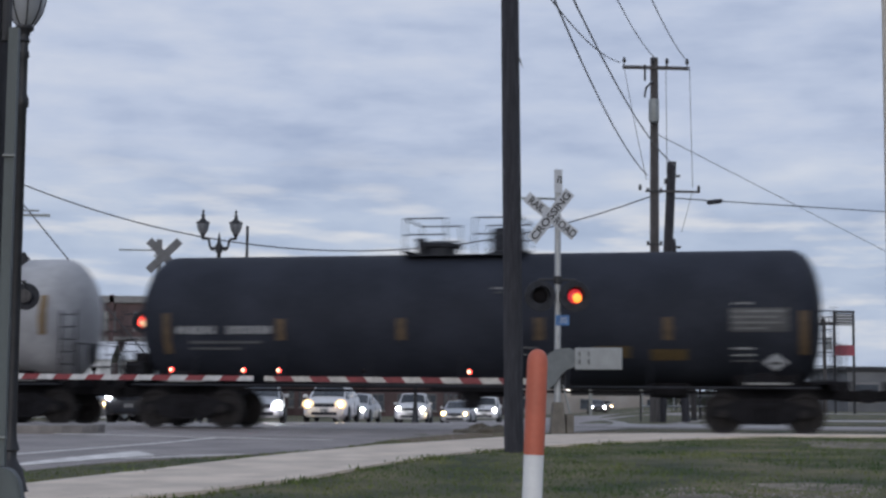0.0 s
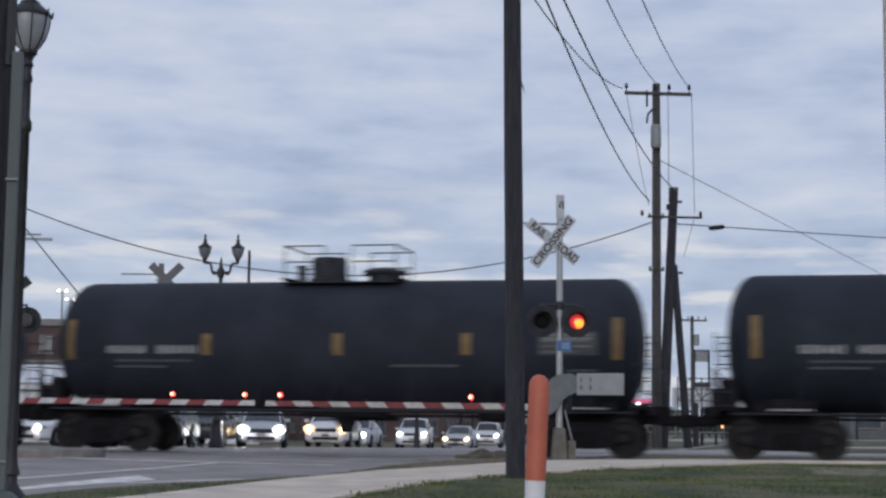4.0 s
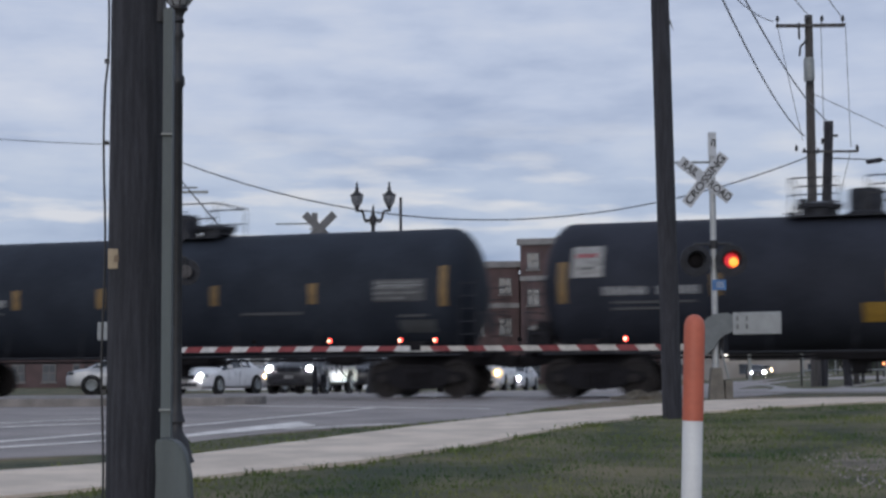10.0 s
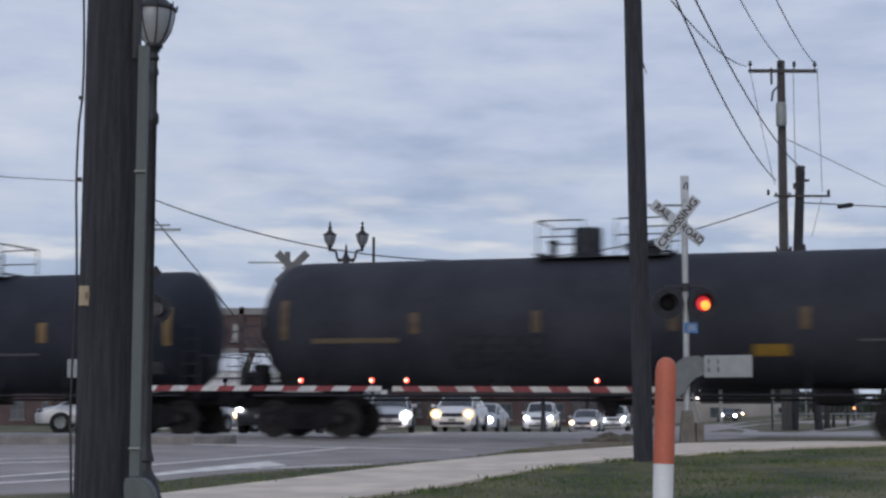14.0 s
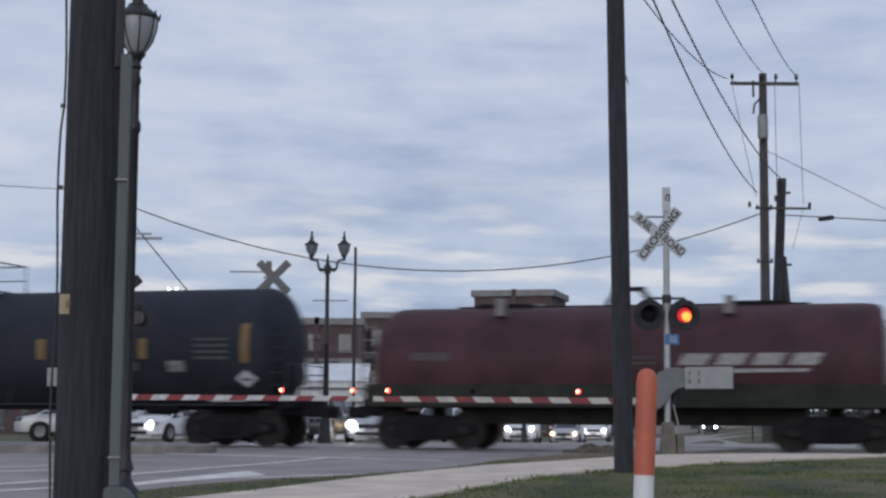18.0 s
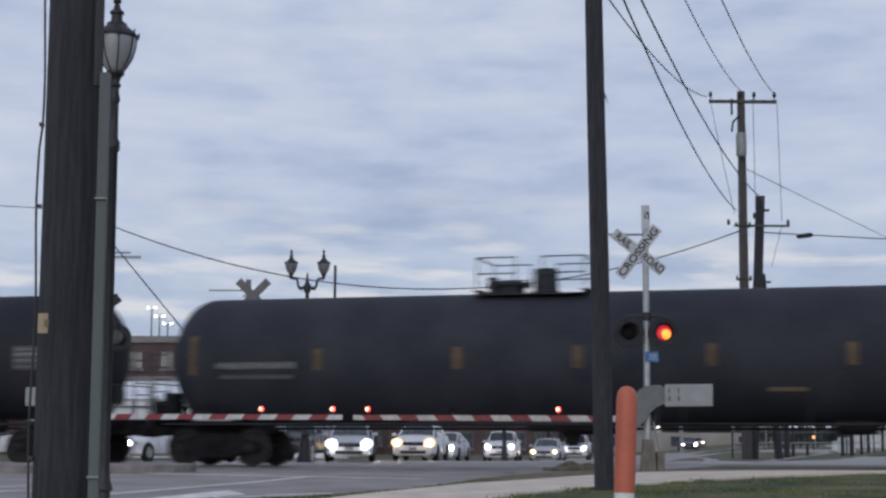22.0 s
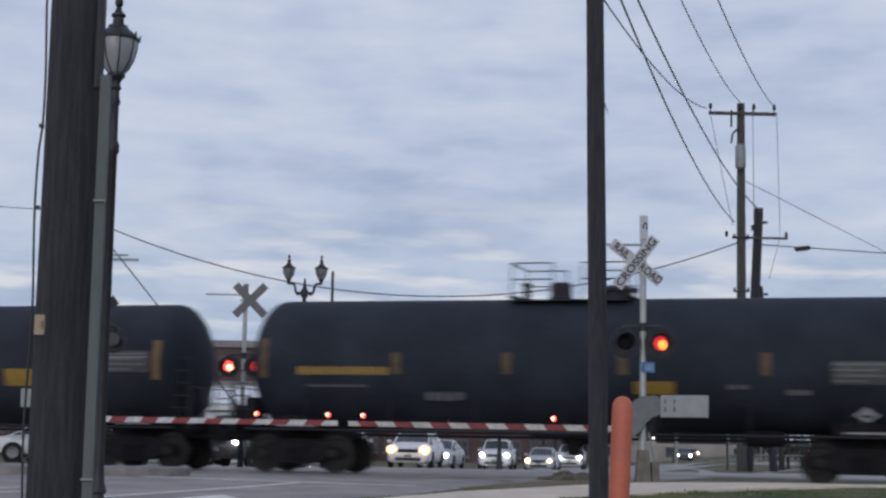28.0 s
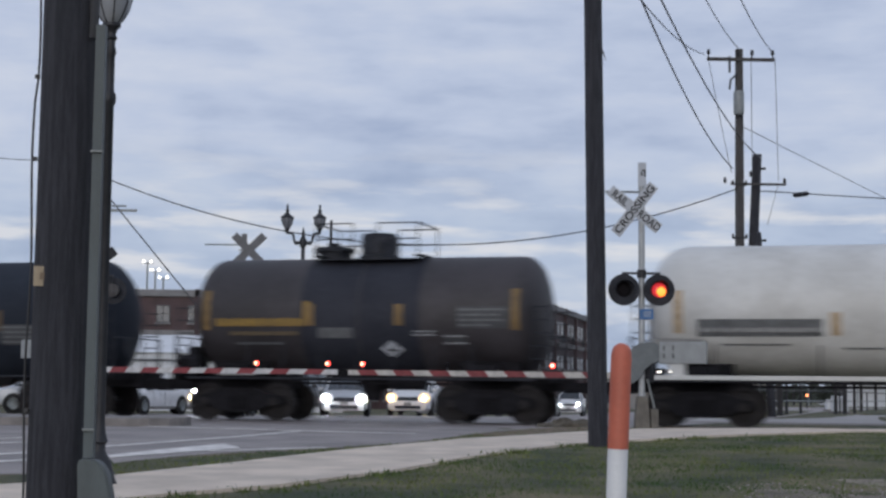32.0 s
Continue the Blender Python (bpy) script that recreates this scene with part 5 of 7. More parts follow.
def crossing_signal(m, label, mirror=1, lamps=("lens_dark", "bulb_orange"), words=True, back="black", sign_z=4.23, tilt=(-38, 52), arm=None, blue=True, head_off=0.33, foot="foot", boards="sign_white", shift=None, bracket=(0.72, 4.58), plate_z=4.92):
    """A crossing mast with its crossed boards, two lights and, where it has one, its barrier gear."""
    shift = -0.15 * mirror if shift is None else shift
    t = thing("crossing_signal", label, "crossing signal", "signals at the crossing", m=m)
    part("mast", tube(B(), (0, 0, 0.3), (0, 0, 4.95), 0.065, 0.06, 18), M["silver"], t, "silver-painted round mast", smooth=40)
    bm = B()
    prism(bm, [(-0.17, -0.4), (0.17, -0.4), (0.13, 0.25), (0.095, 0.62), (-0.095, 0.62), (-0.13, 0.25)], 0.26)
    bmesh.ops.bevel(bm, geom=bm.edges[:], offset=0.012, segments=2, affect="EDGES")
    if foot == "black":
        bmesh.ops.scale(bm, vec=(0.55, 0.55, 1), verts=bm.verts)
    part("foot", bm, M[foot], t, "tan-grey cast foot" if foot == "foot" else "")
    part("junction_box", box(B(), 0.24, 0.05, 0.2, 0.15, 0.22, 0.36, 0.015), M[foot], t, "small junction box")
    part("conduit", tube(B(), (0.24, -0.02, 0.4), (0.1, -0.05, 0.95), 0.02, seg=8), M["galv"], t)
    board = part("sign_board", box(B(), 0, 0, 0, 1.22, 0.012, 0.225, 0.004), M[boards], t, "crossing board")
    board.matrix_basis = pose(shift, -0.0801, sign_z, 0, -tilt[0], 0)
    other = part("sign_board", box(B(), 0, 0, 0, 1.22, 0.012, 0.225, 0.004), M[boards], t, "crossing board")
    other.matrix_basis = pose(shift, -0.10, sign_z, 0, -tilt[1], 0)
    if words:
        face = Matrix.Translation((0, -0.013, 0)) @ pose(0, 0, 0, 90)
        lay_text("lettering", board, "RAIL", 0.212, Matrix.Translation((-0.355, 0, -0.005)) @ face, 0.82)
        lay_text("lettering", board, "ROAD", 0.212, Matrix.Translation((0.355, 0, -0.005)) @ face, 0.86)
        lay_text("lettering", other, "CROSSING", 0.2, Matrix.Translation((0.0, 0, -0.005)) @ face, 1.2)
    bm = B()
    tube(bm, (-bracket[0] * mirror, 0, bracket[1]), (0.05 * mirror, 0, bracket[1]), 0.022, seg=8)
    arm_part = part("bracket", bm, M["galv"], t)
    part("board_clamp", box(B(), -0.05 * mirror, -0.04, sign_z, 0.2, 0.09, 0.06), M["galv"], arm_part)
    bm = box(B(), 0, -0.07, plate_z, 0.16, 0.014, 0.46, 0.003)
    part("number_plate", bm, M[boards], t, "small white plate with a dark mark" if words else "grey back of a small plate")
    if words:
        bm = B()
        box(bm, 0.03, -0.081, 5.0, 0.07, 0.006, 0.03)
        box(bm, 0.052, -0.081, 4.94, 0.028, 0.006, 0.14)
        box(bm, -0.01, -0.081, 4.93, 0.028, 0.006, 0.09)
        part("plate_mark", bm, M["ink"], t)
    bm = B()
    rods(bm, [(-head_off - 0.06, -0.05, 2.99), (head_off + 0.02, -0.05, 2.99)], 0.024)
    for s in (-1, 1):
        rods(bm, [(s * head_off - 0.03, 0, 2.99), (s * head_off - 0.03, 0, 2.7)], 0.025)
    lathe(bm, [(0.09, 2.9), (0.09, 3.06)], 14)
    part("crossarm", bm, M["iron"], t)
    signal_head(t, -head_off - 0.04, 2.66, lamps[0], back)
    signal_head(t, head_off - 0.02, 2.66, lamps[1], back)
    if blue:
        part("notice", box(B(), 0.08, -0.08, 2.2, 0.27, 0.012, 0.2, 0.004), M["blue"], t, "small blue notice with white writing")
        bm = B()
        for z in (2.24, 2.20, 2.16):
            box(bm, 0.10, -0.088, z, 0.15, 0.004, 0.014)
        part("notice_writing", bm, M["sign_white"], t)
    return t


def gate(m, length, mirror, z0, z1, label, lights, cut=0.406, paint=("gate_white", "gate_red"), reach=0.86, lift=0.0):
    """A lowered barrier: striped arm, lamps, drive box and counterweight. The arm runs along -x (times mirror)."""
    t = thing("crossing_gate", label, "crossing gate", "barrier arms across the road", m=m)
    k = mirror
    bm = B()
    box(bm, 0.0, 0.16, 1.2, 0.34, 0.3, 0.5, 0.03)
    part("drive_box", bm, M["black"], t, "dark drive box")
    crank = [(-0.44, 0.90), (-0.53, 1.06), (-0.36, 1.12), (-0.27, 1.24), (-0.22, 1.45), (-0.13, 1.61), (0.03, 1.70), (0.28, 1.72), (0.40, 1.66), (0.40, 1.36), (0.24, 1.30), (0.12, 1.20), (0.02, 1.04), (-0.12, 0.93), (-0.28, 0.88)]
    bm = prism(B(), [(k * x, z) for x, z in crank], 0.05, pose(0, -0.16, 0))
    part("lever", bm, M["lever_grey"], t, "grey cranked steel lever")
    bm = box(B(), k * reach, -0.16, 1.51 + lift, 0.92, 0.1, 0.42, 0.02)
    cw = part("counterweight", bm, M["counter"], t, "grey slab counterweight with bolts")
    for x in (reach - 0.36, reach - 0.18):
        for z in (1.6 + lift, 1.45 + lift):
            part("bolt", box(B(), k * x, -0.22, z, 0.035, 0.02, 0.09), M["plate_grey"], cw)
    # the arm: slanted red and white pieces
    n = int(length / cut)
    for i in range(n + 1):
        a, b = i * cut, min((i + 1) * cut, length)
        if b - a < 0.02:
            break
        h0 = 0.060 - 0.008 * i / n
        sl = 0.05
        x0, x1 = -k * (0.3 + a), -k * (0.3 + b)
        first, last = i == 0, b >= length - 1e-6
        dz = (z1 - z0) * i / n
        out = [(x0 + (0 if first else -k * -sl), z0 + dz - h0), (x1 + (0 if last else k * sl), z0 + dz - h0), (x1 - (0 if last else k * sl), z0 + dz + h0), (x0 - (0 if first else k * sl), z0 + dz + h0)]
        bm = prism(B(), out, 0.045, pose(0, -0.16, 0))
        part("arm_piece", bm, M[paint[i % 2]], t, "white arm section" if i % 2 == 0 else "red arm section")
    bm = tube(B(), (-k * 0.3, -0.11, z0 - 0.08), (-k * (0.3 + length * 0.8), -0.11, z0 - 0.04), 0.012, seg=6)
    part("arm_cable", bm, M["wire"], t)
    for d, on in lights:
        bm = lathe(B(), [(0, -0.03), (0.045, -0.03), (0.052, 0.0), (0.045, 0.03), (0, 0.05)], 14, pose(-k * d, -0.17, z0 + (z1 - z0) * d / length + 0.17, 90))
        lamp = part("arm_lamp", bm, M["bulb_red" if on else "lens_dark"], t, "red barrier lamp" if on else "dark barrier lamp")
        if on:
            part("lamp_core", lathe(B(), [(0, -0.02), (0.034, 0.0), (0, 0.03)], 10, pose(-k * d, -0.215, z0 + (z1 - z0) * d / length + 0.17, 90)), M["bulb_hot"], lamp, "hot core of the lamp")
        part("lamp_stem", box(B(), -k * d, -0.16, z0 + (z1 - z0) * d / length + 0.09, 0.03, 0.03, 0.09), M["black"], lamp)
    return t


GATE_TURN = -25.0
right_mast = (4.76, 30.43, 0.06)
left_mast = (-6.85, 35.83, 0.0)
crossing_signal(pose(*right_mast), "silver crossing mast with crossed white boards and one lit orange light")
crossing_signal(pose(left_mast[0], left_mast[1], 0.28, 0, 0, 180), "silver crossing mast turned away beside the wooden pole", mirror=1, lamps=("lens_dark", "lens_dark"), words=False, back="wood_grey", blue=False, head_off=0.42, sign_z=3.2, boards="black", shift=0.0)
crossing_signal(pose(-4.34, 45.2, 0.17, 0, 0, 0), "crossing mast beyond the track with a glowing red light", mirror=1, lamps=("bulb_hot", "bulb_red_dim"), words=False, bracket=(1.13, 4.71), plate_z=4.79, sign_z=4.55, tilt=(-45, 45), blue=False, head_off=0.36, foot="black", boards="board_back", shift=0.14)
gate(pose(right_mast[0], right_mast[1], 0.0, 0, 0, GATE_TURN), 5.93, 1, 1.075, 1.115, "lowered red and white striped barrier arm with red lamps", [(5.9, True), (4.0, False), (1.75, True)], paint=("gate_cream", "gate_dark_red"))
gate(pose(left_mast[0], left_mast[1], 0.0, 0, 0, GATE_TURN), 6.02, -1, 1.155, 1.12, "lowered red and white striped barrier arm with red lamps", [(6.1, True), (4.4, True), (2.5, False)], reach=1.29, lift=0.1)


# ---- overhead lines beyond the track ----
def line_pole():
    t = wood_pole("utility_pole", "tall wooden utility pole with crossarm, insulators and a transformer", (12.27, 56, -0.3), (12.31, 56, 13.22), 0.19, 0.14, M["wood_grey"])
    part("crossarm", box(B(), 12.33, 55.84, 12.82, 2.44, 0.1, 0.12, 0.01), M["wood_grey"], t, "wooden crossarm")
    for x in (-1.16, -0.1, 0.42, 1.16):
        bm = lathe(B(), [(0.02, 0), (0.02, 0.1), (0.06, 0.12), (0.07, 0.2), (0.045, 0.24), (0.05, 0.29), (0, 0.31)], 10, pose(12.33 + x, 55.84, 12.88))
        part("insulator", bm, M["iron"], t)
    bm = lathe(B(), [(0, 0), (0.17, 0.02), (0.19, 0.08), (0.19, 0.78), (0.17, 0.86), (0, 0.9)], 16, pose(12.2, 55.6, 10.75))
    part("transformer", bm, M["galv"], t, "grey can transformer", smooth=40)
    bm = B()
    box(bm, 11.92, 55.8, 12.62, 0.07, 0.07, 0.6, 0.01)
    rods(bm, [(12.2, 55.8, 12.3), (11.95, 55.75, 12.05), (11.9, 55.75, 11.7)], 0.035)
    part("cutout_fuse", bm, M["iron"], t)
    for z in (8.28, 6.35):
        bracket = part("side_bracket", box(B(), 12.25, 55.82, z, 0.5, 0.06, 0.06), M["iron"], t)
        for x in (-0.24, 0.24):
            part("bracket_pin", box(B(), 12.25 + x, 55.82, z + 0.05, 0.07, 0.07, 0.16), M["iron"], bracket)
    box_b = box(B(), 12.95, 55.9, 8.3, 2.0, 0.07, 0.08, 0.01)
    part("side_arm", box_b, M["wood_grey"], t, "low wooden side arm")
    for x in (11.75, 13.9):
        part("pin_insulator", lathe(B(), [(0.05, 0), (0.06, 0.12), (0.03, 0.2), (0, 0.22)], 8, pose(x, 55.9, 8.33)), M["iron"], t)


line_pole()


def stub_pole():
    t = wood_pole("utility_pole", "short dark wooden pole with a leaning brace", (12.55, 56.4, -0.3), (12.99, 56.2, 9.42), 0.2, 0.16, M["wood"])
    part("brace", tube(B(), (13.5, 56.3, -0.3), (13.0, 56.3, 6.6), 0.15, 0.13, 12), M["wood"], t, "slanting timber brace", smooth=40)
    for z in (8.9, 6.3, 4.6):
        part("pole_fitting", box(B(), 13.2, 56.15, z, 0.16, 0.08, 0.08), M["iron"], t)
        part("pole_clamp", box(B(), 12.76, 56.15, z - 0.2, 0.12, 0.08, 0.2), M["iron"], t)


stub_pole()


def far_poles():
    for x, y, h, arm in ((30.8, 127, 9.85, 2.4), (39.0, 118, 7.2, 1.6), (36.0, 127, 9.2, 2.2)):
        t = wood_pole("utility_pole", "distant wooden utility pole with a crossarm", (x, y, -1.2), (x, y, h), 0.17, 0.13, M["wood_grey"])
        part("crossarm", box(B(), x, y - 0.15, h - 0.35, arm, 0.1, 0.14), M["wood_grey"], t)
        bm = B()
        for k in (-0.45, -0.15, 0.2, 0.45):
            tube(bm, (x + k * arm, y - 0.15, h - 0.3), (x + k * arm, y - 0.15, h - 0.02), 0.05, seg=6)
        part("insulator", bm, M["iron"], t)
        part("transformer", tube(B(), (x + 0.3, y - 0.2, h - 2.4), (x + 0.3, y - 0.2, h - 1.5), 0.24, seg=10), M["galv"], t)


far_poles()


def cable(name, a, b, sag, r, label="dark overhead cable over the crossing"):
    a, b = Vector(a), Vector(b)
    pts = []
    n = 26
    for k in range(n + 1):
        q = k / n
        p = a.lerp(b, q)
        p.z -= 4 * sag * q * (1 - q)
        pts.append(p)
    bm = B()
    rings = []
    side = (b - a).cross(Vector((0, 0, 1)))
    side = side.normalized() if side.length > 1e-3 else Vector((1, 0, 0))
    for k, p in enumerate(pts):
        d = (pts[min(k + 1, n)] - pts[max(k - 1, 0)]).normalized()
        up = side.cross(d).normalized()
        rings.append([bm.verts.new(p + (side * math.cos(q) + up * math.sin(q)) * r) for q in [math.pi / 3 * j for j in range(6)]])
    for p, q in zip(rings, rings[1:]):
        for j in range(6):
            bm.faces.new((p[j], p[(j + 1) % 6], q[(j + 1) % 6], q[j]))
    me = part(name, bm, M["wire"], None, "", smooth=60)
    return tagged(me, label, "cable", "overhead cables")


# long low cable over the crossing, then on past the poles with a splice case
cable("overhead_cable", (13.08, 56.2, 8.5), (-11.68, 56, 8.75), 2.65, 0.024)
cable("overhead_cable", (-11.68, 56, 8.75), (-34, 57, 11.6), 0.5, 0.015)
cable("overhead_cable", (13.05, 56.2, 8.1), (61.06, 112.00, 14.16), 0.1, 0.024)
sp = thing("splice_case", "black splice case hanging on the overhead cable", "splice case")
part("case", lathe(B(), [(0, -0.32), (0.07, -0.28), (0.09, -0.2), (0.09, 0.2), (0.07, 0.28), (0, 0.32)], 12, Matrix.Translation((14.98, 57.80, 8.20)) @ pose(0, 0, 0, 0, 82, 0)), M["black"], sp, smooth=40)
# service drops that climb towards the viewer
for a, b, s, r in (((12.01, 55.80, 8.85), (2.62, 22.00, 8.32), 0.62, 0.019), ((13.09, 56.00, 9.25), (2.81, 22.00, 8.32), 0.68, 0.019),
                   ((11.02, 55.80, 12.98), (2.65, 24.00, 8.39), 0.5, 0.016), ((12.24, 55.80, 13.23), (3.80, 24.00, 8.93), 0.35, 0.015), ((13.55, 55.80, 13.02), (4.54, 24.00, 8.66), 0.35, 0.015),
                   ((12.31, 55.90, 10.42), (65.66, 130.00, 5.21), 0.0, 0.013), ((11.14, 55.80, 12.90), (11.94, 55.70, 8.68), 0.1, 0.011), ((12.70, 55.80, 12.98), (12.69, 55.70, 8.88), 0.0, 0.011),
                   ((13.57, 55.80, 12.90), (13.63, 55.70, 8.43), 0.0, 0.011), ((13.62, 55.70, 8.27), (13.27, 55.90, 6.84), 0.0, 0.009)):
    cable("service_wire", a, b, s, r, "thin dark service wire")
cable("guy_wire", (-11.63, 55.70, 9.24), (-3.37, 50.00, -0.06), 0.0, 0.022, "dark slanting guy wire")
hid = wood_pole("utility_pole", "wooden utility pole standing behind the nearer pole", (-11.75, 56.2, -0.2), (-11.75, 56.2, 10.5), 0.16, 0.13, M["wood_grey"])


part("bracket_arm", box(B(), -10.3, 56.0, 7.05, 2.2, 0.07, 0.09), M["galv"], hid, "grey bracket arm")


def pale_pole():
    t = thing("steel_pole", "tall pale beige steel pole beyond the track", "pole")
    part("shaft", tube(B(), (18.95, 50, -0.3), (18.9, 50, 16), 0.3, 0.24, 18), mat("beige_paint", (0.5, 0.46, 0.4), 0.6, 0, 0.1), t, smooth=40)


pale_pole()


# ---- waiting cars ----
def car_rings(c):
    """Cross-sections of a car body from nose (-x) to tail; each is the half ring from sill to roof line."""
    L, W, H = c["L"], c["W"] / 2, c["H"]
    f, q = -L / 2, c["sill"]
    a, b, d, e = c["cab"]
    hood, nose, tail = c["hood"], c["nose"], c["tail"]
    rows = [(f, 0.60 * W, q + 0.14, nose - 0.1, nose - 0.06, 0.45 * W), (f + 0.07, 0.84 * W, q + 0.02, nose - 0.03, nose + 0.02, 0.66 * W), (f + 0.3, 0.95 * W, q, nose + 0.06, nose + 0.13, 0.78 * W),
            (f + 0.75, W, q, hood - 0.14, hood - 0.06, 0.8 * W), (a, W, q, hood - 0.04, hood + 0.05, 0.8 * W), (b, W, q, tail - 0.06, H - 0.04, 0.69 * W), ((b + d) / 2, W, q, tail - 0.04, H, 0.71 * W),
            (d, W, q, tail - 0.03, H - 0.05, 0.67 * W), (e, W, q, tail - 0.05, tail + 0.03, 0.78 * W), (L / 2 - 0.16, 0.95 * W, q + 0.03, tail - 0.1, tail - 0.02, 0.74 * W), (L / 2, 0.8 * W, q + 0.16, tail - 0.25, tail - 0.18, 0.6 * W)]
    out = []
    for x, w, z0, zw, zt, wt in rows:
        out.append([Vector((x, y, z)) for y, z in ((0.86 * w, z0), (w, z0 + 0.1), (w * 1.01, (z0 + zw) / 2 + 0.05), (0.95 * w, zw), (wt, zt - 0.045), (wt * 0.8, zt), (0, zt + 0.02))])
    return out


def flip(p):
    return Vector((p.x, -p.y, p.z))


def car_body(rings):
    bm = B()
    full = [[bm.verts.new(p) for p in r] + [bm.verts.new(flip(p)) for p in r[-2::-1]] for r in rings]
    n = len(full[0])
    for p, q in zip(full, full[1:]):
        for k in range(n):
            j = (k + 1) % n
            bm.faces.new((p[k], p[j], q[j], q[k]))
    bm.faces.new(full[0])
    bm.faces.new(full[-1][::-1])
    bmesh.ops.recalc_face_normals(bm, faces=bm.faces)
    return bm


def side_glass(rings, ids, s):
    """A side window laid just outside the body between waist and roof line."""
    bm = B()
    row = []
    for i in ids:
        lo, hi = rings[i][3].lerp(rings[i][4], 0.12), rings[i][3].lerp(rings[i][4], 0.86)
        for p in (lo, hi):
            p.y += 0.014
        row.append([bm.verts.new(p if s > 0 else flip(p)) for p in (lo, hi)])
    for p, q in zip(row, row[1:]):
        bm.faces.new((p[0], q[0], q[1], p[1]))
    bmesh.ops.recalc_face_normals(bm, faces=bm.faces)
    return bm


def screen(rings, i, j, dx):
    """Windscreen or rear window between two cross-sections."""
    bm = B()
    rows = []
    for t in (0.07, 0.5, 0.93):
        half = [rings[i][k].lerp(rings[j][k], t) for k in (4, 5, 6)]
        line = [Vector((p.x + dx, p.y * 0.95, p.z + 0.012)) for p in half]
        rows.append([bm.verts.new(p) for p in line + [flip(p) for p in line[1::-1]]])
    for p, q in zip(rows, rows[1:]):
        for k in range(4):
            bm.faces.new((p[k], p[k + 1], q[k + 1], q[k]))
    bmesh.ops.recalc_face_normals(bm, faces=bm.faces)
    return bm


CARS = {
    "sedan": dict(L=4.55, W=1.8, H=1.46, hood=0.92, nose=0.66, cab=(-1.0, -0.25, 0.95, 1.65), tail=0.98, wheel=0.33, base=1.33, light_z=0.66, sill=0.2),
    "suv": dict(L=4.75, W=1.9, H=1.78, hood=1.12, nose=0.86, cab=(-0.95, -0.45, 1.9, 2.25), tail=1.12, wheel=0.38, base=1.4, light_z=0.86, sill=0.3),
    "pickup": dict(L=5.6, W=1.98, H=1.88, hood=1.22, nose=0.98, cab=(-1.05, -0.5, 0.95, 1.15), tail=1.2, wheel=0.41, base=1.75, light_z=0.95, sill=0.34),
    "van": dict(L=5.0, W=1.95, H=1.62, hood=1.05, nose=0.78, cab=(-1.5, -0.7, 2.05, 2.38), tail=1.1, wheel=0.35, base=1.5, light_z=0.78, sill=0.24),
}


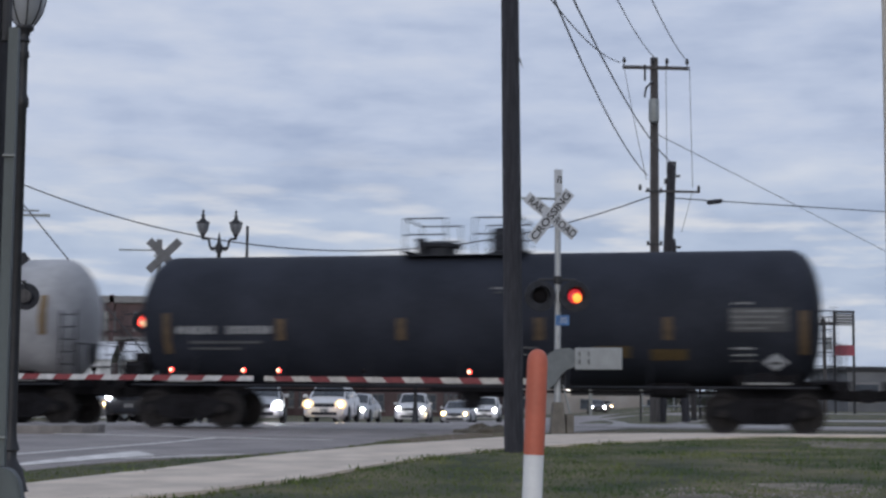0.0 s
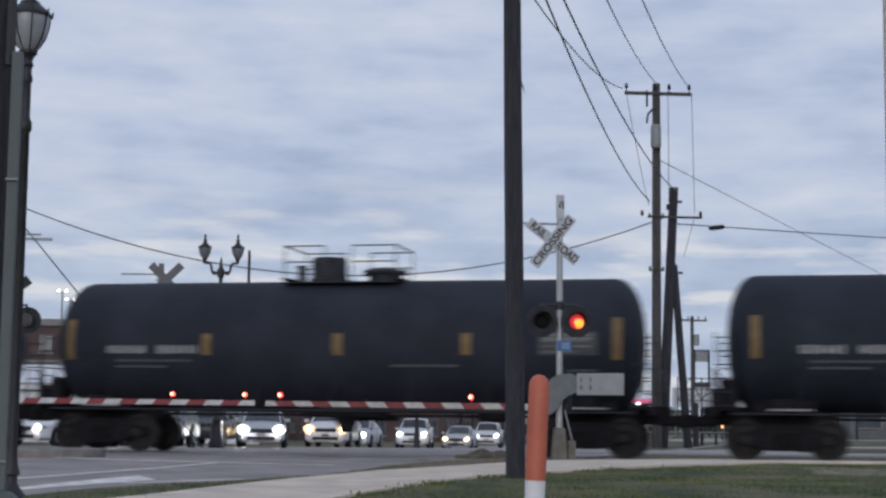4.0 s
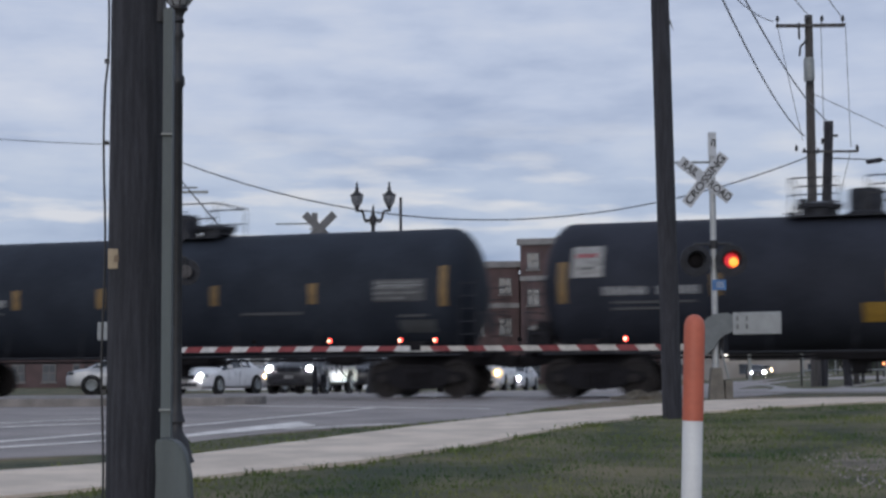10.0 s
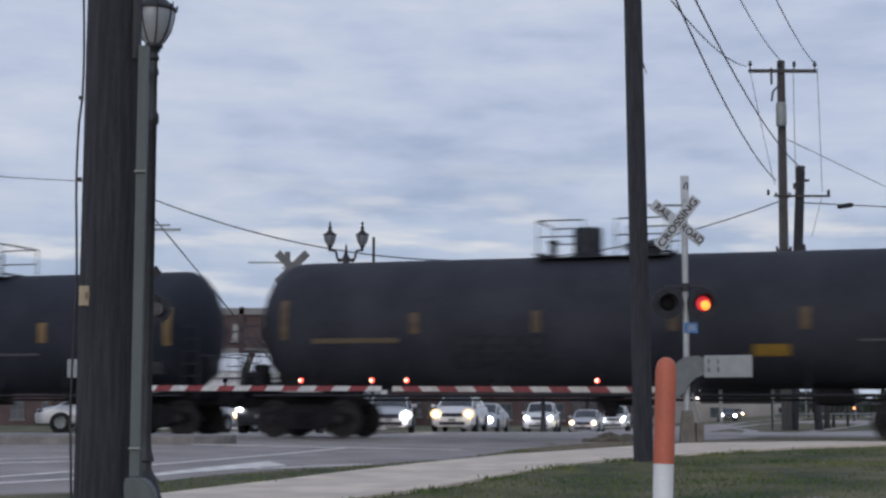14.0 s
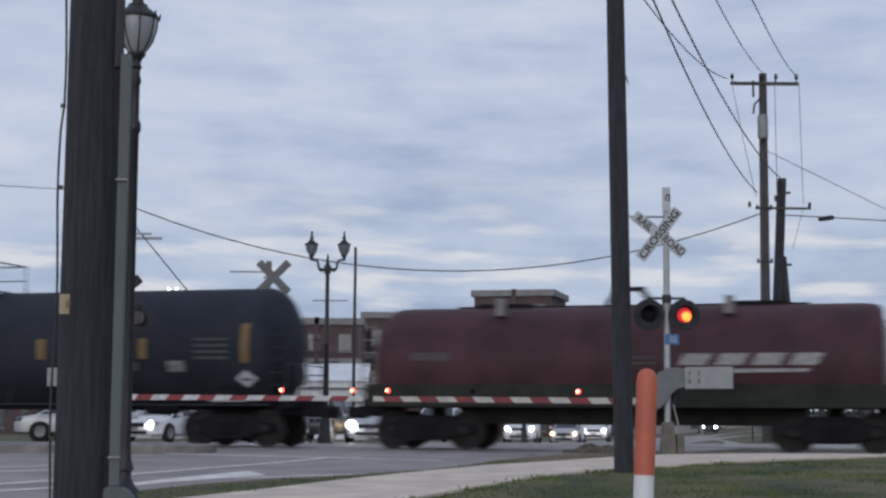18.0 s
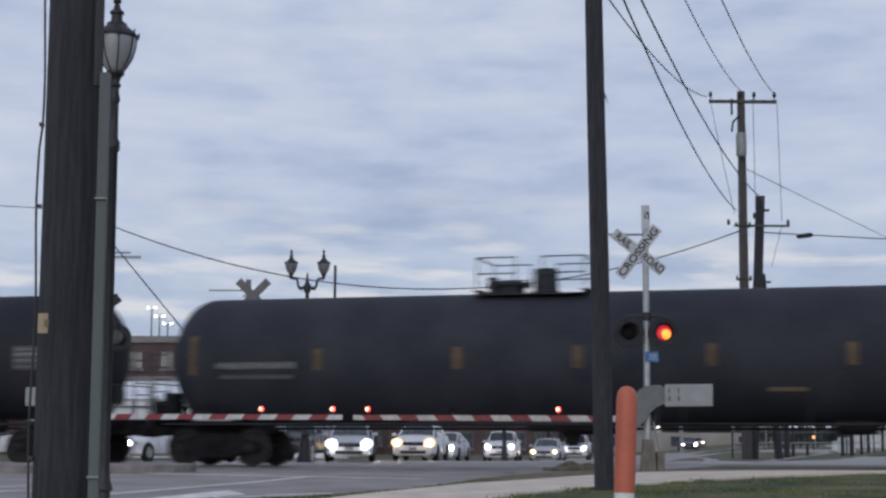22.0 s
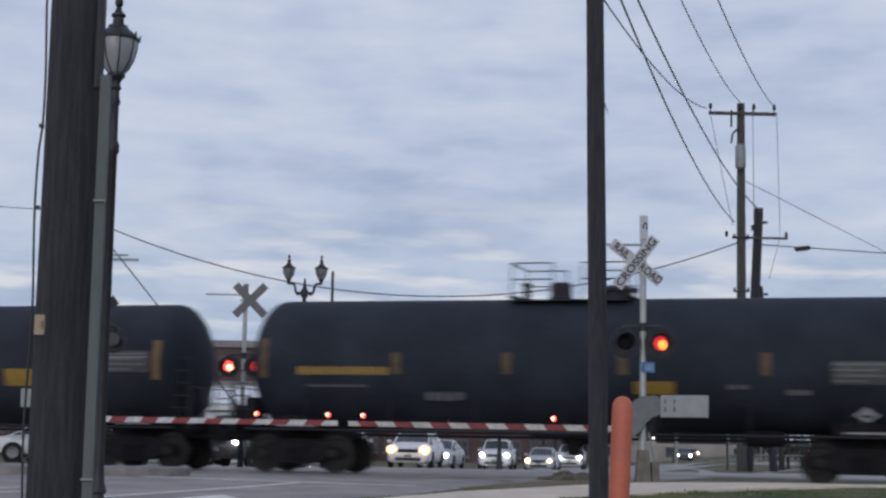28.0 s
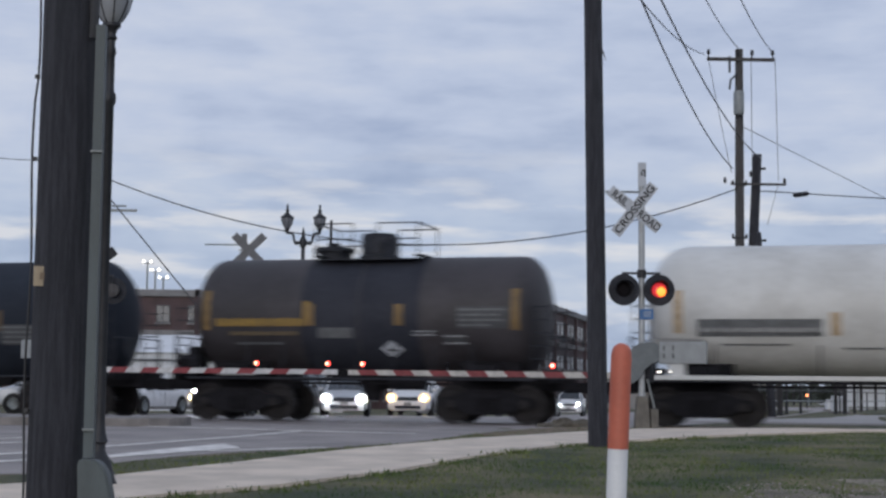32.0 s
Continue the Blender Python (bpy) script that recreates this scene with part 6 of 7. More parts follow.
def car(kind, paint, m, label, lamp="bulb_white", lit=(True, True), beam=0.105):
    c = CARS[kind]
    L, W, H = c["L"], c["W"] / 2, c["H"]
    t = thing("car", label, "car", "cars waiting beyond the crossing", m=m)
    f, sill = -L / 2, c["sill"]
    a, b, d, e = c["cab"]
    rings = car_rings(c)
    body = part("body", car_body(rings), M[paint], t, smooth=42)
    part("windscreen", screen(rings, 4, 5, -0.012), M["car_glass"], t, "dark windscreen", smooth=50)
    part("rear_window", screen(rings, 8, 7, 0.012), M["car_glass"], t, smooth=50)
    for s in (-1, 1):
        part("front_side_window", side_glass(rings, (4, 5, 6), s), M["car_glass"], t)
        part("rear_side_window", side_glass(rings, (6, 7, 8), s), M["car_glass"], t)
        lo, hi = rings[6][3], rings[6][4]
        part("pillar", tube(B(), (lo.x, s * (lo.y + 0.012), lo.z), (hi.x, s * (hi.y + 0.012), hi.z), 0.03, seg=6), M[paint], t)
    for x in (-c["base"], c["base"]):
        for s in (-1, 1):
            bm = lathe(B(), [(0.0, -0.1), (c["wheel"] * 0.6, -0.1), (c["wheel"] * 0.68, -0.11), (c["wheel"], -0.08), (c["wheel"], 0.08), (c["wheel"] * 0.68, 0.11)], 20, pose(x, s * (W - 0.06), c["wheel"], 90))
            w = part("wheel", bm, M["tyre"], t, smooth=40)
            bm = lathe(B(), [(0.0, -0.025), (c["wheel"] * 0.3, -0.02), (c["wheel"] * 0.6, 0.0), (c["wheel"] * 0.62, 0.03)], 10, pose(x, s * (W - 0.06) + s * 0.1, c["wheel"], 90 if s < 0 else -90))
            part("rim", bm, M["galv"], w)
            bm = lathe(B(), [(c["wheel"] * 0.9, 0), (c["wheel"] * 1.17, 0), (c["wheel"] * 1.17, 0.03), (c["wheel"] * 0.9, 0.03)], 22, pose(x, s * (W - 0.004) + (0.015 if s < 0 else -0.015) * -s * s, c["wheel"], 90 if s > 0 else -90))
            part("wheel_arch", bm, M["tyre"], w)
    part("grille", box(B(), f + 0.035, 0, c["light_z"] - 0.02, 0.1, W * 0.92, 0.16, 0.02), M["black"], t)
    part("bumper_opening", box(B(), f + 0.05, 0, sill + 0.16, 0.12, W * 1.15, 0.13, 0.02), M["black"], t)
    part("number_plate", box(B(), f - 0.02, 0, sill + 0.3, 0.02, 0.32, 0.12), M["plate"], t)
    for s, on in zip((-1, 1), lit):
        bm = B()
        bmesh.ops.create_uvsphere(bm, u_segments=14, v_segments=8, radius=1, matrix=pose(f + 0.2, s * W * 0.74, c["light_z"] + 0.03, 0, 0, -s * 35) @ Matrix.Diagonal((0.13, 0.22, 0.085, 1)))
        warm = lamp == "bulb_warm"
        h = part("headlight", bm, M["globe" if on else "car_glass"], t, "clear headlight" if on else "unlit headlight", smooth=60)
        if on:
            at = (f + 0.07, s * W * 0.74, c["light_z"] + 0.02)
            # oversized glowing shell: glare round the bulb, built as a shape
            bm = B()
            bmesh.ops.create_uvsphere(bm, u_segments=18, v_segments=12, radius=1, matrix=pose(*at) @ Matrix.Diagonal((0.06, beam * (1.75 if warm else 1.5), beam * (1.45 if warm else 1.2), 1)))
            part("glare_shell", bm, M["glare_halo_warm" if warm else "glare_halo"], h, "glowing shell standing in for the glare round the headlight", smooth=60)
            bm = B()
            bmesh.ops.create_uvsphere(bm, u_segments=14, v_segments=10, radius=beam * (0.55 if warm else 0.72), matrix=pose(at[0] - 0.03, at[1], at[2]))
            part("bulb", bm, M[lamp], h, "glowing bulb", smooth=60)
        part("mirror", box(B(), a + 0.3, s * (W + 0.06), c["tail"] + 0.06, 0.12, 0.2, 0.14, 0.03), M[paint], t)
        part("door_line", box(B(), (a + e) / 2 - 0.2, s * (W + 0.006), (sill + c["tail"]) / 2, 0.012, 0.012, c["tail"] - sill - 0.25), M["black"], t)
    return t


def park(kind, paint, x, y, heading, label, **k):
    """heading: degrees; 90 points the nose at the viewer's side of the crossing (towards -y)."""
    return car(kind, paint, pose(x, y, ground_z(x, y) + 0.02, 0, 0, heading), label, **k)


park("sedan", "car_white", -9.62, 61.2, 66, "white sedan with lit headlights turning beside the kerb", lit=(True, True))
park("sedan", "car_silver", -7.3, 64.9, 55, "silver sedan with warm lit headlights in the queue", lamp="bulb_warm")
park("suv", "car_dark", -5.35, 54.6, 77, "dark off-road car with round lit headlights")
park("suv", "car_dark", -4.1, 66.0, 76, "dark sport utility car with no lights on", lit=(False, False))
park("sedan", "car_silver", -1.9, 62.4, 90, "silver sedan with bright headlights", beam=0.17)
park("van", "car_white", 0.98, 72.0, 81, "white minivan with warm headlights", lamp="bulb_warm", beam=0.15)
park("sedan", "car_silver", 2.35, 80, 78, "grey sedan with lit headlights in the queue")
park("pickup", "car_white", 6.3, 97.0, 82, "white pickup truck with lit headlights")
park("sedan", "car_silver", 9.15, 98, 78, "silver sedan with warm headlights in the queue", lamp="bulb_warm")
park("suv", "car_white", 12.45, 112, 80, "white sport utility car at the end of the queue")
park("sedan", "car_silver", 47, 250, 84, "distant car with warm headlights", lamp="bulb_warm")
park("sedan", "car_dark", 56, 310, 84, "distant dark car with lit headlights")
park("van", "car_silver", -13.1, 62, 8, "silver van waiting across the road", lit=(False, False))
park("sedan", "car_dark", 30.5, 168, 84, "dark car with lit headlights in the parking lot", beam=0.13)


# ---- buildings ----
def flats(x0, x1, y, h, storeys, bays, label, depth=14, turn=0, side=0):
    """A brick block with a pale cornice, pale bands and rows of windows."""
    t = thing("apartment_building", label, "apartment building", m=pose(x0, y, -1.5, 0, 0, turn))
    w = x1 - x0
    part("wall", box(B(), w / 2, depth / 2, h / 2, w, depth, h), M["brick"], t)
    part("cornice", box(B(), w / 2, depth / 2, h + 0.15, w + 0.7, depth + 0.7, 0.75, 0.08), M["stone"], t, "pale stone cornice")
    sh = h / storeys
    for k in range(1, storeys):
        if k == storeys - 1:
            part("band", box(B(), w / 2, -0.08, k * sh + 0.1, w + 0.1, 0.22, 0.55), M["stone"], t, "pale stone band")
    me_f = mesh_of("window_frame", box(B(), 0, 0, 0, 1.5, 0.16, 1.9, 0.03), M["frame_grey"])
    bm = B()
    for px in (-0.34, 0.34):
        for pz in (-0.42, 0.42):
            box(bm, px, -0.09, pz, 0.58, 0.03, 0.74)
    me_p = mesh_of("pane", bm, M["pane"])
    me_s = mesh_of("sill", box(B(), 0, -0.1, -1.02, 1.7, 0.3, 0.14), M["stone"])
    for r in range(storeys):
        for c in range(bays):
            fx = (c + 0.5) * w / bays
            fr = share("window", me_f, t, pose(fx, -0.03, r * sh + sh * 0.5))
            share("pane", me_p, fr, Matrix())
            share("sill", me_s, fr, Matrix())
    for r in range(storeys if side else 0):
        for c in range(side):
            fr = share("window", me_f, t, pose(w + 0.03, (c + 0.5) * depth / side, r * sh + sh * 0.5, 0, 0, 90))
            share("pane", me_p, fr, Matrix())
            share("sill", me_s, fr, Matrix())
    if side:
        part("band", box(B(), w + 0.06, depth / 2, (storeys - 1) * sh + 0.1, 0.2, depth + 0.1, 0.55), M["stone"], t, "pale stone band")
    # recessed balconies with rails between some bays
    for c in range(1, bays - 1, 3):
        for r in range(1, storeys):
            fx = (c + 1.0) * w / bays
            b = part("balcony", box(B(), fx, -0.5, r * sh + 0.1, 2.0, 1.0, 0.16), M["stone"], t, "pale balcony slab with a rail")
            bm = B()
            for k in range(9):
                box(bm, fx - 0.95 + k * 0.237, -0.97, r * sh + 0.6, 0.04, 0.04, 0.9)
            box(bm, fx, -0.97, r * sh + 1.07, 2.0, 0.05, 0.06)
            part("rail", bm, M["iron"], b)
            part("pier", box(B(), fx - 1.35, -0.15, h / 2 + 0.3, 0.5, 0.4, h + 0.6), M["brick"], t) if r == 1 else None
    return t


flats(-66, -6.3, 168, 12.4, 3, 18, "long three-storey red brick apartment building with pale trim")
flats(6.1, 15.0, 178.3, 16.3, 4, 3, "four-storey red brick corner block with a deep pale cornice", depth=9, turn=-15, side=3)
flats(-6.5, 6.0, 181.5, 14.0, 3, 4, "three-storey red brick wing beside the corner block", depth=10)
flats(16.4, 60.4, 184.8, 12.9, 3, 15, "red brick apartment wing receding from the corner block", depth=12, turn=75)


def tent():
    """A long low marquee: two pitched white roof sheets, hanging walls, poles."""
    t = thing("marquee", "long low white marquee before the brick flats", "tent")
    for x0, x1 in ((-26.0, -15.4), (-14.8, -4.0)):
        bm = B()
        prism(bm, [(124.0, 3.7), (128.0, 5.2), (132.0, 3.7), (131.9, 3.62), (128.0, 5.1), (124.1, 3.62)], x1 - x0, Matrix.Translation(((x0 + x1) / 2, 0, 0)) @ pose(0, 0, 0, 0, 0, 90))
        part("canopy", bm, M["tent"], t, "pitched white canvas roof")
        bm = B()
        m = 26
        for q in range(m):
            xa, xb = x0 + (x1 - x0) * q / m, x0 + (x1 - x0) * (q + 1) / m
            ya, yb = 124.2 + 0.1 * (q % 2), 124.2 + 0.1 * ((q + 1) % 2)
            bm.faces.new([bm.verts.new(p) for p in ((xa, ya, -1.0), (xb, yb, -1.0), (xb, yb, 3.66), (xa, ya, 3.66))])
        bmesh.ops.remove_doubles(bm, verts=bm.verts[:], dist=0.001)
        part("side_wall", bm, M["tent"], t, "hanging white side wall")
        for q in range(5):
            xw = x0 + (x1 - x0) * (q + 0.5) / 5
            part("window", box(B(), xw, 124.12, 1.7, 1.15, 0.05, 1.25, 0.02), M["globe_dim"], t, "dim clear window in the side wall")
        part("valance", box(B(), (x0 + x1) / 2, 123.98, 3.1, x1 - x0, 0.04, 0.16), M["frame_grey"], t, "grey eave band")
        for x in (x0, (x0 + x1) / 2, x1):
            part("pole", tube(B(), (x, 124.0, -1.1), (x, 124.0, 3.66), 0.06, seg=8), M["galv"], t)


tent()


def far_light(x, y, h):
    t = thing("floodlight_mast", "distant floodlight mast with lit lamps", "floodlight", "floodlights behind the flats")
    part("mast", tube(B(), (x, y, -1.6), (x, y, h), 0.22, 0.14, 8), M["galv"], t)
    for s in (-0.62, 0.62):
        part("lamp", box(B(), x + s, y - 0.2, h + 0.1, 0.36, 0.4, 0.26, 0.05), M["bulb_far"], t, "lit floodlight")
    part("arm", box(B(), x, y, h - 0.2, 1.9, 0.12, 0.12), M["galv"], t)


for x, y, h in ((-41.06, 262, 21.96), (-39.73, 262, 20.57), (-38.39, 262, 19.37)):
    far_light(x, y, h)


# ---- median kerb, earth heap ----
def median():
    t = thing("median_island", "raised concrete median with a rounded nose", "median", kind="structure")
    pts = [(-40, 27.4), (-4.6, 27.4)] + [(-4.6 + 1.0 * math.sin(a), 28.4 - 1.0 * math.cos(a)) for a in [math.pi * k / 8 for k in range(1, 8)]] + [(-4.6, 29.4), (-40, 29.4)]
    bm = B()
    top = [bm.verts.new((x, y, ground_z(x, y) + 0.15)) for x, y in pts]
    low = [bm.verts.new((x, y, ground_z(x, y) - 0.05)) for x, y in pts]
    bm.faces.new(top)
    for i in range(len(pts)):
        j = (i + 1) % len(pts)
        bm.faces.new((low[i], low[j], top[j], top[i]))
    bmesh.ops.recalc_face_normals(bm, faces=bm.faces)
    part("kerb", bm, M["kerb"], t)


median()


def heap():
    bm = B()
    bmesh.ops.create_icosphere(bm, subdivisions=4, radius=1)
    for v in bm.verts:
        k = 1 + 0.35 * noise.noise(v.co * 2.2) + 0.15 * noise.noise(v.co * 6)
        v.co = Vector((v.co.x * 0.62 * k, v.co.y * 0.4 * k, max(-0.1, v.co.z) * 0.22 * k))
    ob = part("earth_mound", bm, M["mound"], smooth=70)
    ob.matrix_basis = pose(3.5, 32.0, -0.02)
    tagged(ob, "low mound of brown earth and dry grass beside the road", "mound")


heap()


# ---- beyond the track on the open side: lot, posts, signs, low shops ----
def lot():
    bm = band(B(), [(8.2, 43.6), (11.2, 58), (17.5, 100), (27, 160), (38, 228)], [(30, 40), (44, 56), (66, 96), (92, 152), (130, 220)], 0.02, 0.05, 44)
    tagged(part("parking_lot", bm, M["lot"], smooth=60), "pale worn concrete parking lot beyond the track", "parking lot", kind="structure")
    for pts in ([(19.5, 66), (22.5, 76), (30, 100)], [(30, 68), (36, 80), (48, 104)]), ([(27, 118), (31, 135), (38, 150)], [(44, 116), (52, 135), (60, 150)]), ([(14.8, 47.5), (16, 52), (17.5, 57)], [(20.5, 46.5), (21.5, 52), (22, 57)]):
        bm = band(B(), pts[0], pts[1], 0.05, 0.1, 14)
        tagged(part("grass_island", bm, M["grass"], smooth=60), "grass island in the parking lot", "grass", kind="structure")


lot()


def dirt_verge():
    bm = band(B(), [(1.25, 25.6), (2.45, 28.2), (3.6, 30.6), (4.4, 33.0)], [(1.9, 25.2), (3.7, 28.0), (7.5, 30.4), (12.5, 32.6)], 0.012, 0.05, 24)
    tagged(part("dirt_verge", bm, M["dry"], smooth=60), "bare brown earth and gravel between road and footpath", "earth", kind="structure")
    bm = band(B(), [(-3.0, 45.5), (2, 44), (8, 42), (16, 39.5), (30, 35)], [(-3.0, 47.0), (2, 46.0), (9, 44), (18, 41.8), (32, 37.4)], 0.012, 0.05, 24)
    tagged(part("gravel_strip", bm, M["ballast"], smooth=60), "grey gravel strip beyond the rails", "gravel", kind="structure")


dirt_verge()


def hedge():
    """A grey-green belt of scrub behind the parking lot: many leaf clumps."""
    rng = random.Random(8)
    verts, faces = [], []
    for k in range(5200):
        x = rng.uniform(53, 140)
        y = 236 + rng.uniform(-2, 2)
        z = ground_z(x, y) + rng.uniform(0.0, 2.3) + 0.5 * noise.noise((x * 0.15, 0, 0))
        r = rng.uniform(0.35, 0.9)
        i = len(verts)
        for q in range(3):
            verts.append((x + rng.uniform(-r, r), y + rng.uniform(-r, r), z + rng.uniform(-r, r)))
        faces.append((i, i + 1, i + 2))
    me = bpy.data.meshes.new("scrub")
    me.from_pydata(verts, [], faces)
    me.materials.append(M["hedge"])
    tagged(new("scrub", me), "low grey-green scrub behind the parking lot", "scrub", kind="stuff")


hedge()


def post(x, y, h, r, lean=0.0):
    t = thing("timber_post", "dark slim timber post on the verge", "post", "posts beside the parking lot")
    z = ground_z(x, y)
    bm = B()
    lathe(bm, [(r * 1.15, -0.1), (r, 0.1), (r * 0.92, h - 0.04), (r * 0.7, h), (0, h)], 9, pose(x, y, z, 0, lean))
    part("stem", bm, M["twig"], t, smooth=50)
    part("collar", lathe(B(), [(r * 1.25, 0.0), (r * 1.3, 0.06), (r * 1.05, 0.1)], 9, pose(x, y, z)), M["iron"], t)


for x, y, h, r in ((14.9, 62.5, 1.75, 0.1), (15.4, 63.0, 1.75, 0.12), (16.9, 68, 1.6, 0.07), (17.9, 69.5, 1.6, 0.06), (19.6, 70, 1.9, 0.08), (20.3, 71, 1.9, 0.1), (21.9, 75, 1.8, 0.07), (24.6, 83, 1.9, 0.09), (26.9, 88, 1.9, 0.08), (13.2, 60.5, 1.5, 0.06)):
    post(x, y, h, r)


def rail_fence():
    """A slim dark pipe rail beside the lot, two rails on posts."""
    t = thing("pipe_rail", "low dark pipe railing beside the parking lot", "railing")
    pts = [(12.6, 60.0), (16.4, 66.0), (20.2, 71.5), (24.0, 80.0), (27.5, 88.0)]
    for x, y in pts:
        part("upright", tube(B(), (x, y, ground_z(x, y)), (x, y, 1.02), 0.035, seg=8), M["iron"], t)
    for z in (0.98, 0.55):
        bm = rods(B(), [(x, y, z) for x, y in pts], 0.028)
        part("rail", bm, M["galv" if z < 0.8 else "iron"], t)


rail_fence()


def cabinet(x, y, w, h):
    t = thing("utility_cabinet", "small white utility cabinet on the verge", "cabinet")
    z = ground_z(x, y)
    part("body", box(B(), x, y, z + h / 2, w, 0.5, h, 0.04), M["white"], t)
    part("door_seam", box(B(), x, y - 0.252, z + h / 2, 0.02, 0.012, h * 0.85), M["iron"], t)
    part("plinth", box(B(), x, y, z + 0.04, w + 0.2, 0.7, 0.1, 0.01), M["kerb"], t)


cabinet(24.2, 87, 0.75, 0.62)
cabinet(20.9, 74, 0.7, 0.8)


def small_lamp(x, y, h, m="bulb_warm"):
    t = thing("path_lamp", "small lit lamp on a dark post", "lamp")
    z = ground_z(x, y)
    part("stem", tube(B(), (x, y, z), (x, y, h), 0.05, seg=8), M["iron"], t)
    part("bulb", lathe(B(), [(0, -0.1), (0.08, -0.04), (0.085, 0.04), (0, 0.1)], 12, pose(x, y - 0.05, h + 0.1)), M[m], t, "glowing lamp", smooth=50)


AMBER = mat("amber_glow", (0.9, 0.5, 0.2), 0.4, glow=(1.0, 0.3, 0.1), power=3.0)
M["amber"] = AMBER
small_lamp(27.2, 104, 0.75, "amber")


def pylon_sign(x, y, w, top, fill, label, drop=3.3, tall=1.0):
    """A tall two-legged shop sign with a framed board and a smaller board below."""
    t = thing("pylon_sign", label, "sign")
    z = ground_z(x, y)
    for s in (-1, 1):
        part("leg", box(B(), x + s * w / 2, y, (z + top) / 2, 0.14, 0.14, top - z), M["iron"], t)
    part("top_frame", box(B(), x, y, top, w + 0.14, 0.2, 0.16), M["iron"], t)
    part("slatted_board", box(B(), x, y - 0.03, top - 0.55, w - 0.14, 0.14, 0.85), M["roof_grey"], t, "grey slatted board")
    bm = B()
    for k in range(4):
        box(bm, x, y - 0.12, top - 0.28 - k * 0.2, w - 0.3, 0.03, 0.05)
    part("writing_bar", bm, M["white"], t)
    part("lower_board", box(B(), x, y - 0.06, top - drop, w, 0.2, tall), M[fill], t)


pylon_sign(37.8, 110, 1.4, 7.25, "sign_red", "tall open-framed shop sign with a red lower board", 2.75, 0.75)
pylon_sign(34.3, 138, 1.3, 7.6, "dark_front", "tall open-framed shop sign with a dark lower board")


def shop(x0, x1, y, h, label, wall="roof_grey", lamps=()):
    t = thing("shop_building", label, "building")
    z = ground_z(x0, y) - 0.3
    part("wall", box(B(), (x0 + x1) / 2, y + 6, (z + h) / 2, x1 - x0, 12, h - z), M[wall], t)
    part("parapet", box(B(), (x0 + x1) / 2, y + 6, h + 0.1, x1 - x0 + 0.5, 12.5, 0.4, 0.05), M["iron"], t)
    n = int((x1 - x0) / (3.2 if not lamps else 9))
    me = mesh_of("window", box(B(), 0, 0, 0, 2.2, 0.12, 1.5, 0.03), M["pane"])
    mf = mesh_of("frame", box(B(), 0, 0.02, 0, 2.45, 0.12, 1.75, 0.03), M["stone"])
    for k in range(n):
        f = share("window", me, t, pose(x0 + (k + 0.5) * (x1 - x0) / n, y - 0.06, z + 2.0))
        share("frame", mf, f, Matrix())
    for x, zl in lamps:
        part("wall_lamp", box(B(), x, y - 0.3, zl, 0.42, 0.3, 0.42, 0.06), M["bulb_far"], t, "small lit wall lamp")


shop(47, 80, 136, 3.7, "low grey shop building with a dark parapet")
shop(84, 140, 170, 4.4, "low distant shop building with pale windows", "stone")
shop(17, 60, 250, 3.4, "distant low pale building with small lit lamps", "lot", lamps=((40.7, 2.45), (41.8, 2.6), (42.4, 2.75), (44.2, 2.3), (52.6, 2.6), (55.6, 2.7)))


def canopy():
    t = thing("forecourt_canopy", "low forecourt canopy with pink and violet lit edges", "canopy")
    part("roof", box(B(), 28.9, 152, 3.1, 8.2, 5, 0.4, 0.05), M["iron"], t)
    for x, m, w in ((27.9, "violet_glow", 2.3), (31.0, "pink_glow", 2.9)):
        part("lit_edge", box(B(), x, 149.4, 3.3, w, 0.12, 0.42, 0.04), M[m], t, "glowing coloured edge")
    for x in (27, 32):
        part("column", box(B(), x, 152, 1.0, 0.3, 0.3, 4.2), M["galv"], t)
    part("fascia", box(B(), 29.5, 154.6, 2.1, 8.0, 0.4, 1.5, 0.05), M["iron"], t, "dark fascia under the canopy")
    for x in (25.0, 26.1, 29.6, 30.9):
        part("canopy_lamp", box(B(), x, 149.2, 3.0, 0.42, 0.16, 0.16, 0.03), M["bulb_far"], t, "small lit lamp")


canopy()


def white_canopy():
    t = thing("market_tent", "small white peaked tent beside the low shops", "tent")
    x, y = 37.6, 124
    z = ground_z(x, y)
    bm = B()
    prof = [(2.3, 2.55), (1.5, 2.75), (0.8, 3.15), (0.3, 3.7), (0.0, 4.1)]
    lathe(bm, prof, 4, pose(x, y, z, 0, 0, 45))
    part("canopy", bm, M["tent"], t, "white peaked canvas roof")
    part("side_wall", box(B(), x, y + 1.4, z + 1.3, 3.1, 0.06, 2.5), M["tent"], t, "hanging white side wall")
    for sx in (-1.6, 1.6):
        for sy in (-1.6, 1.6):
            part("leg", tube(B(), (x + sx, y + sy, z), (x + sx, y + sy, z + 2.6), 0.05, seg=8), M["galv"], t)


white_canopy()


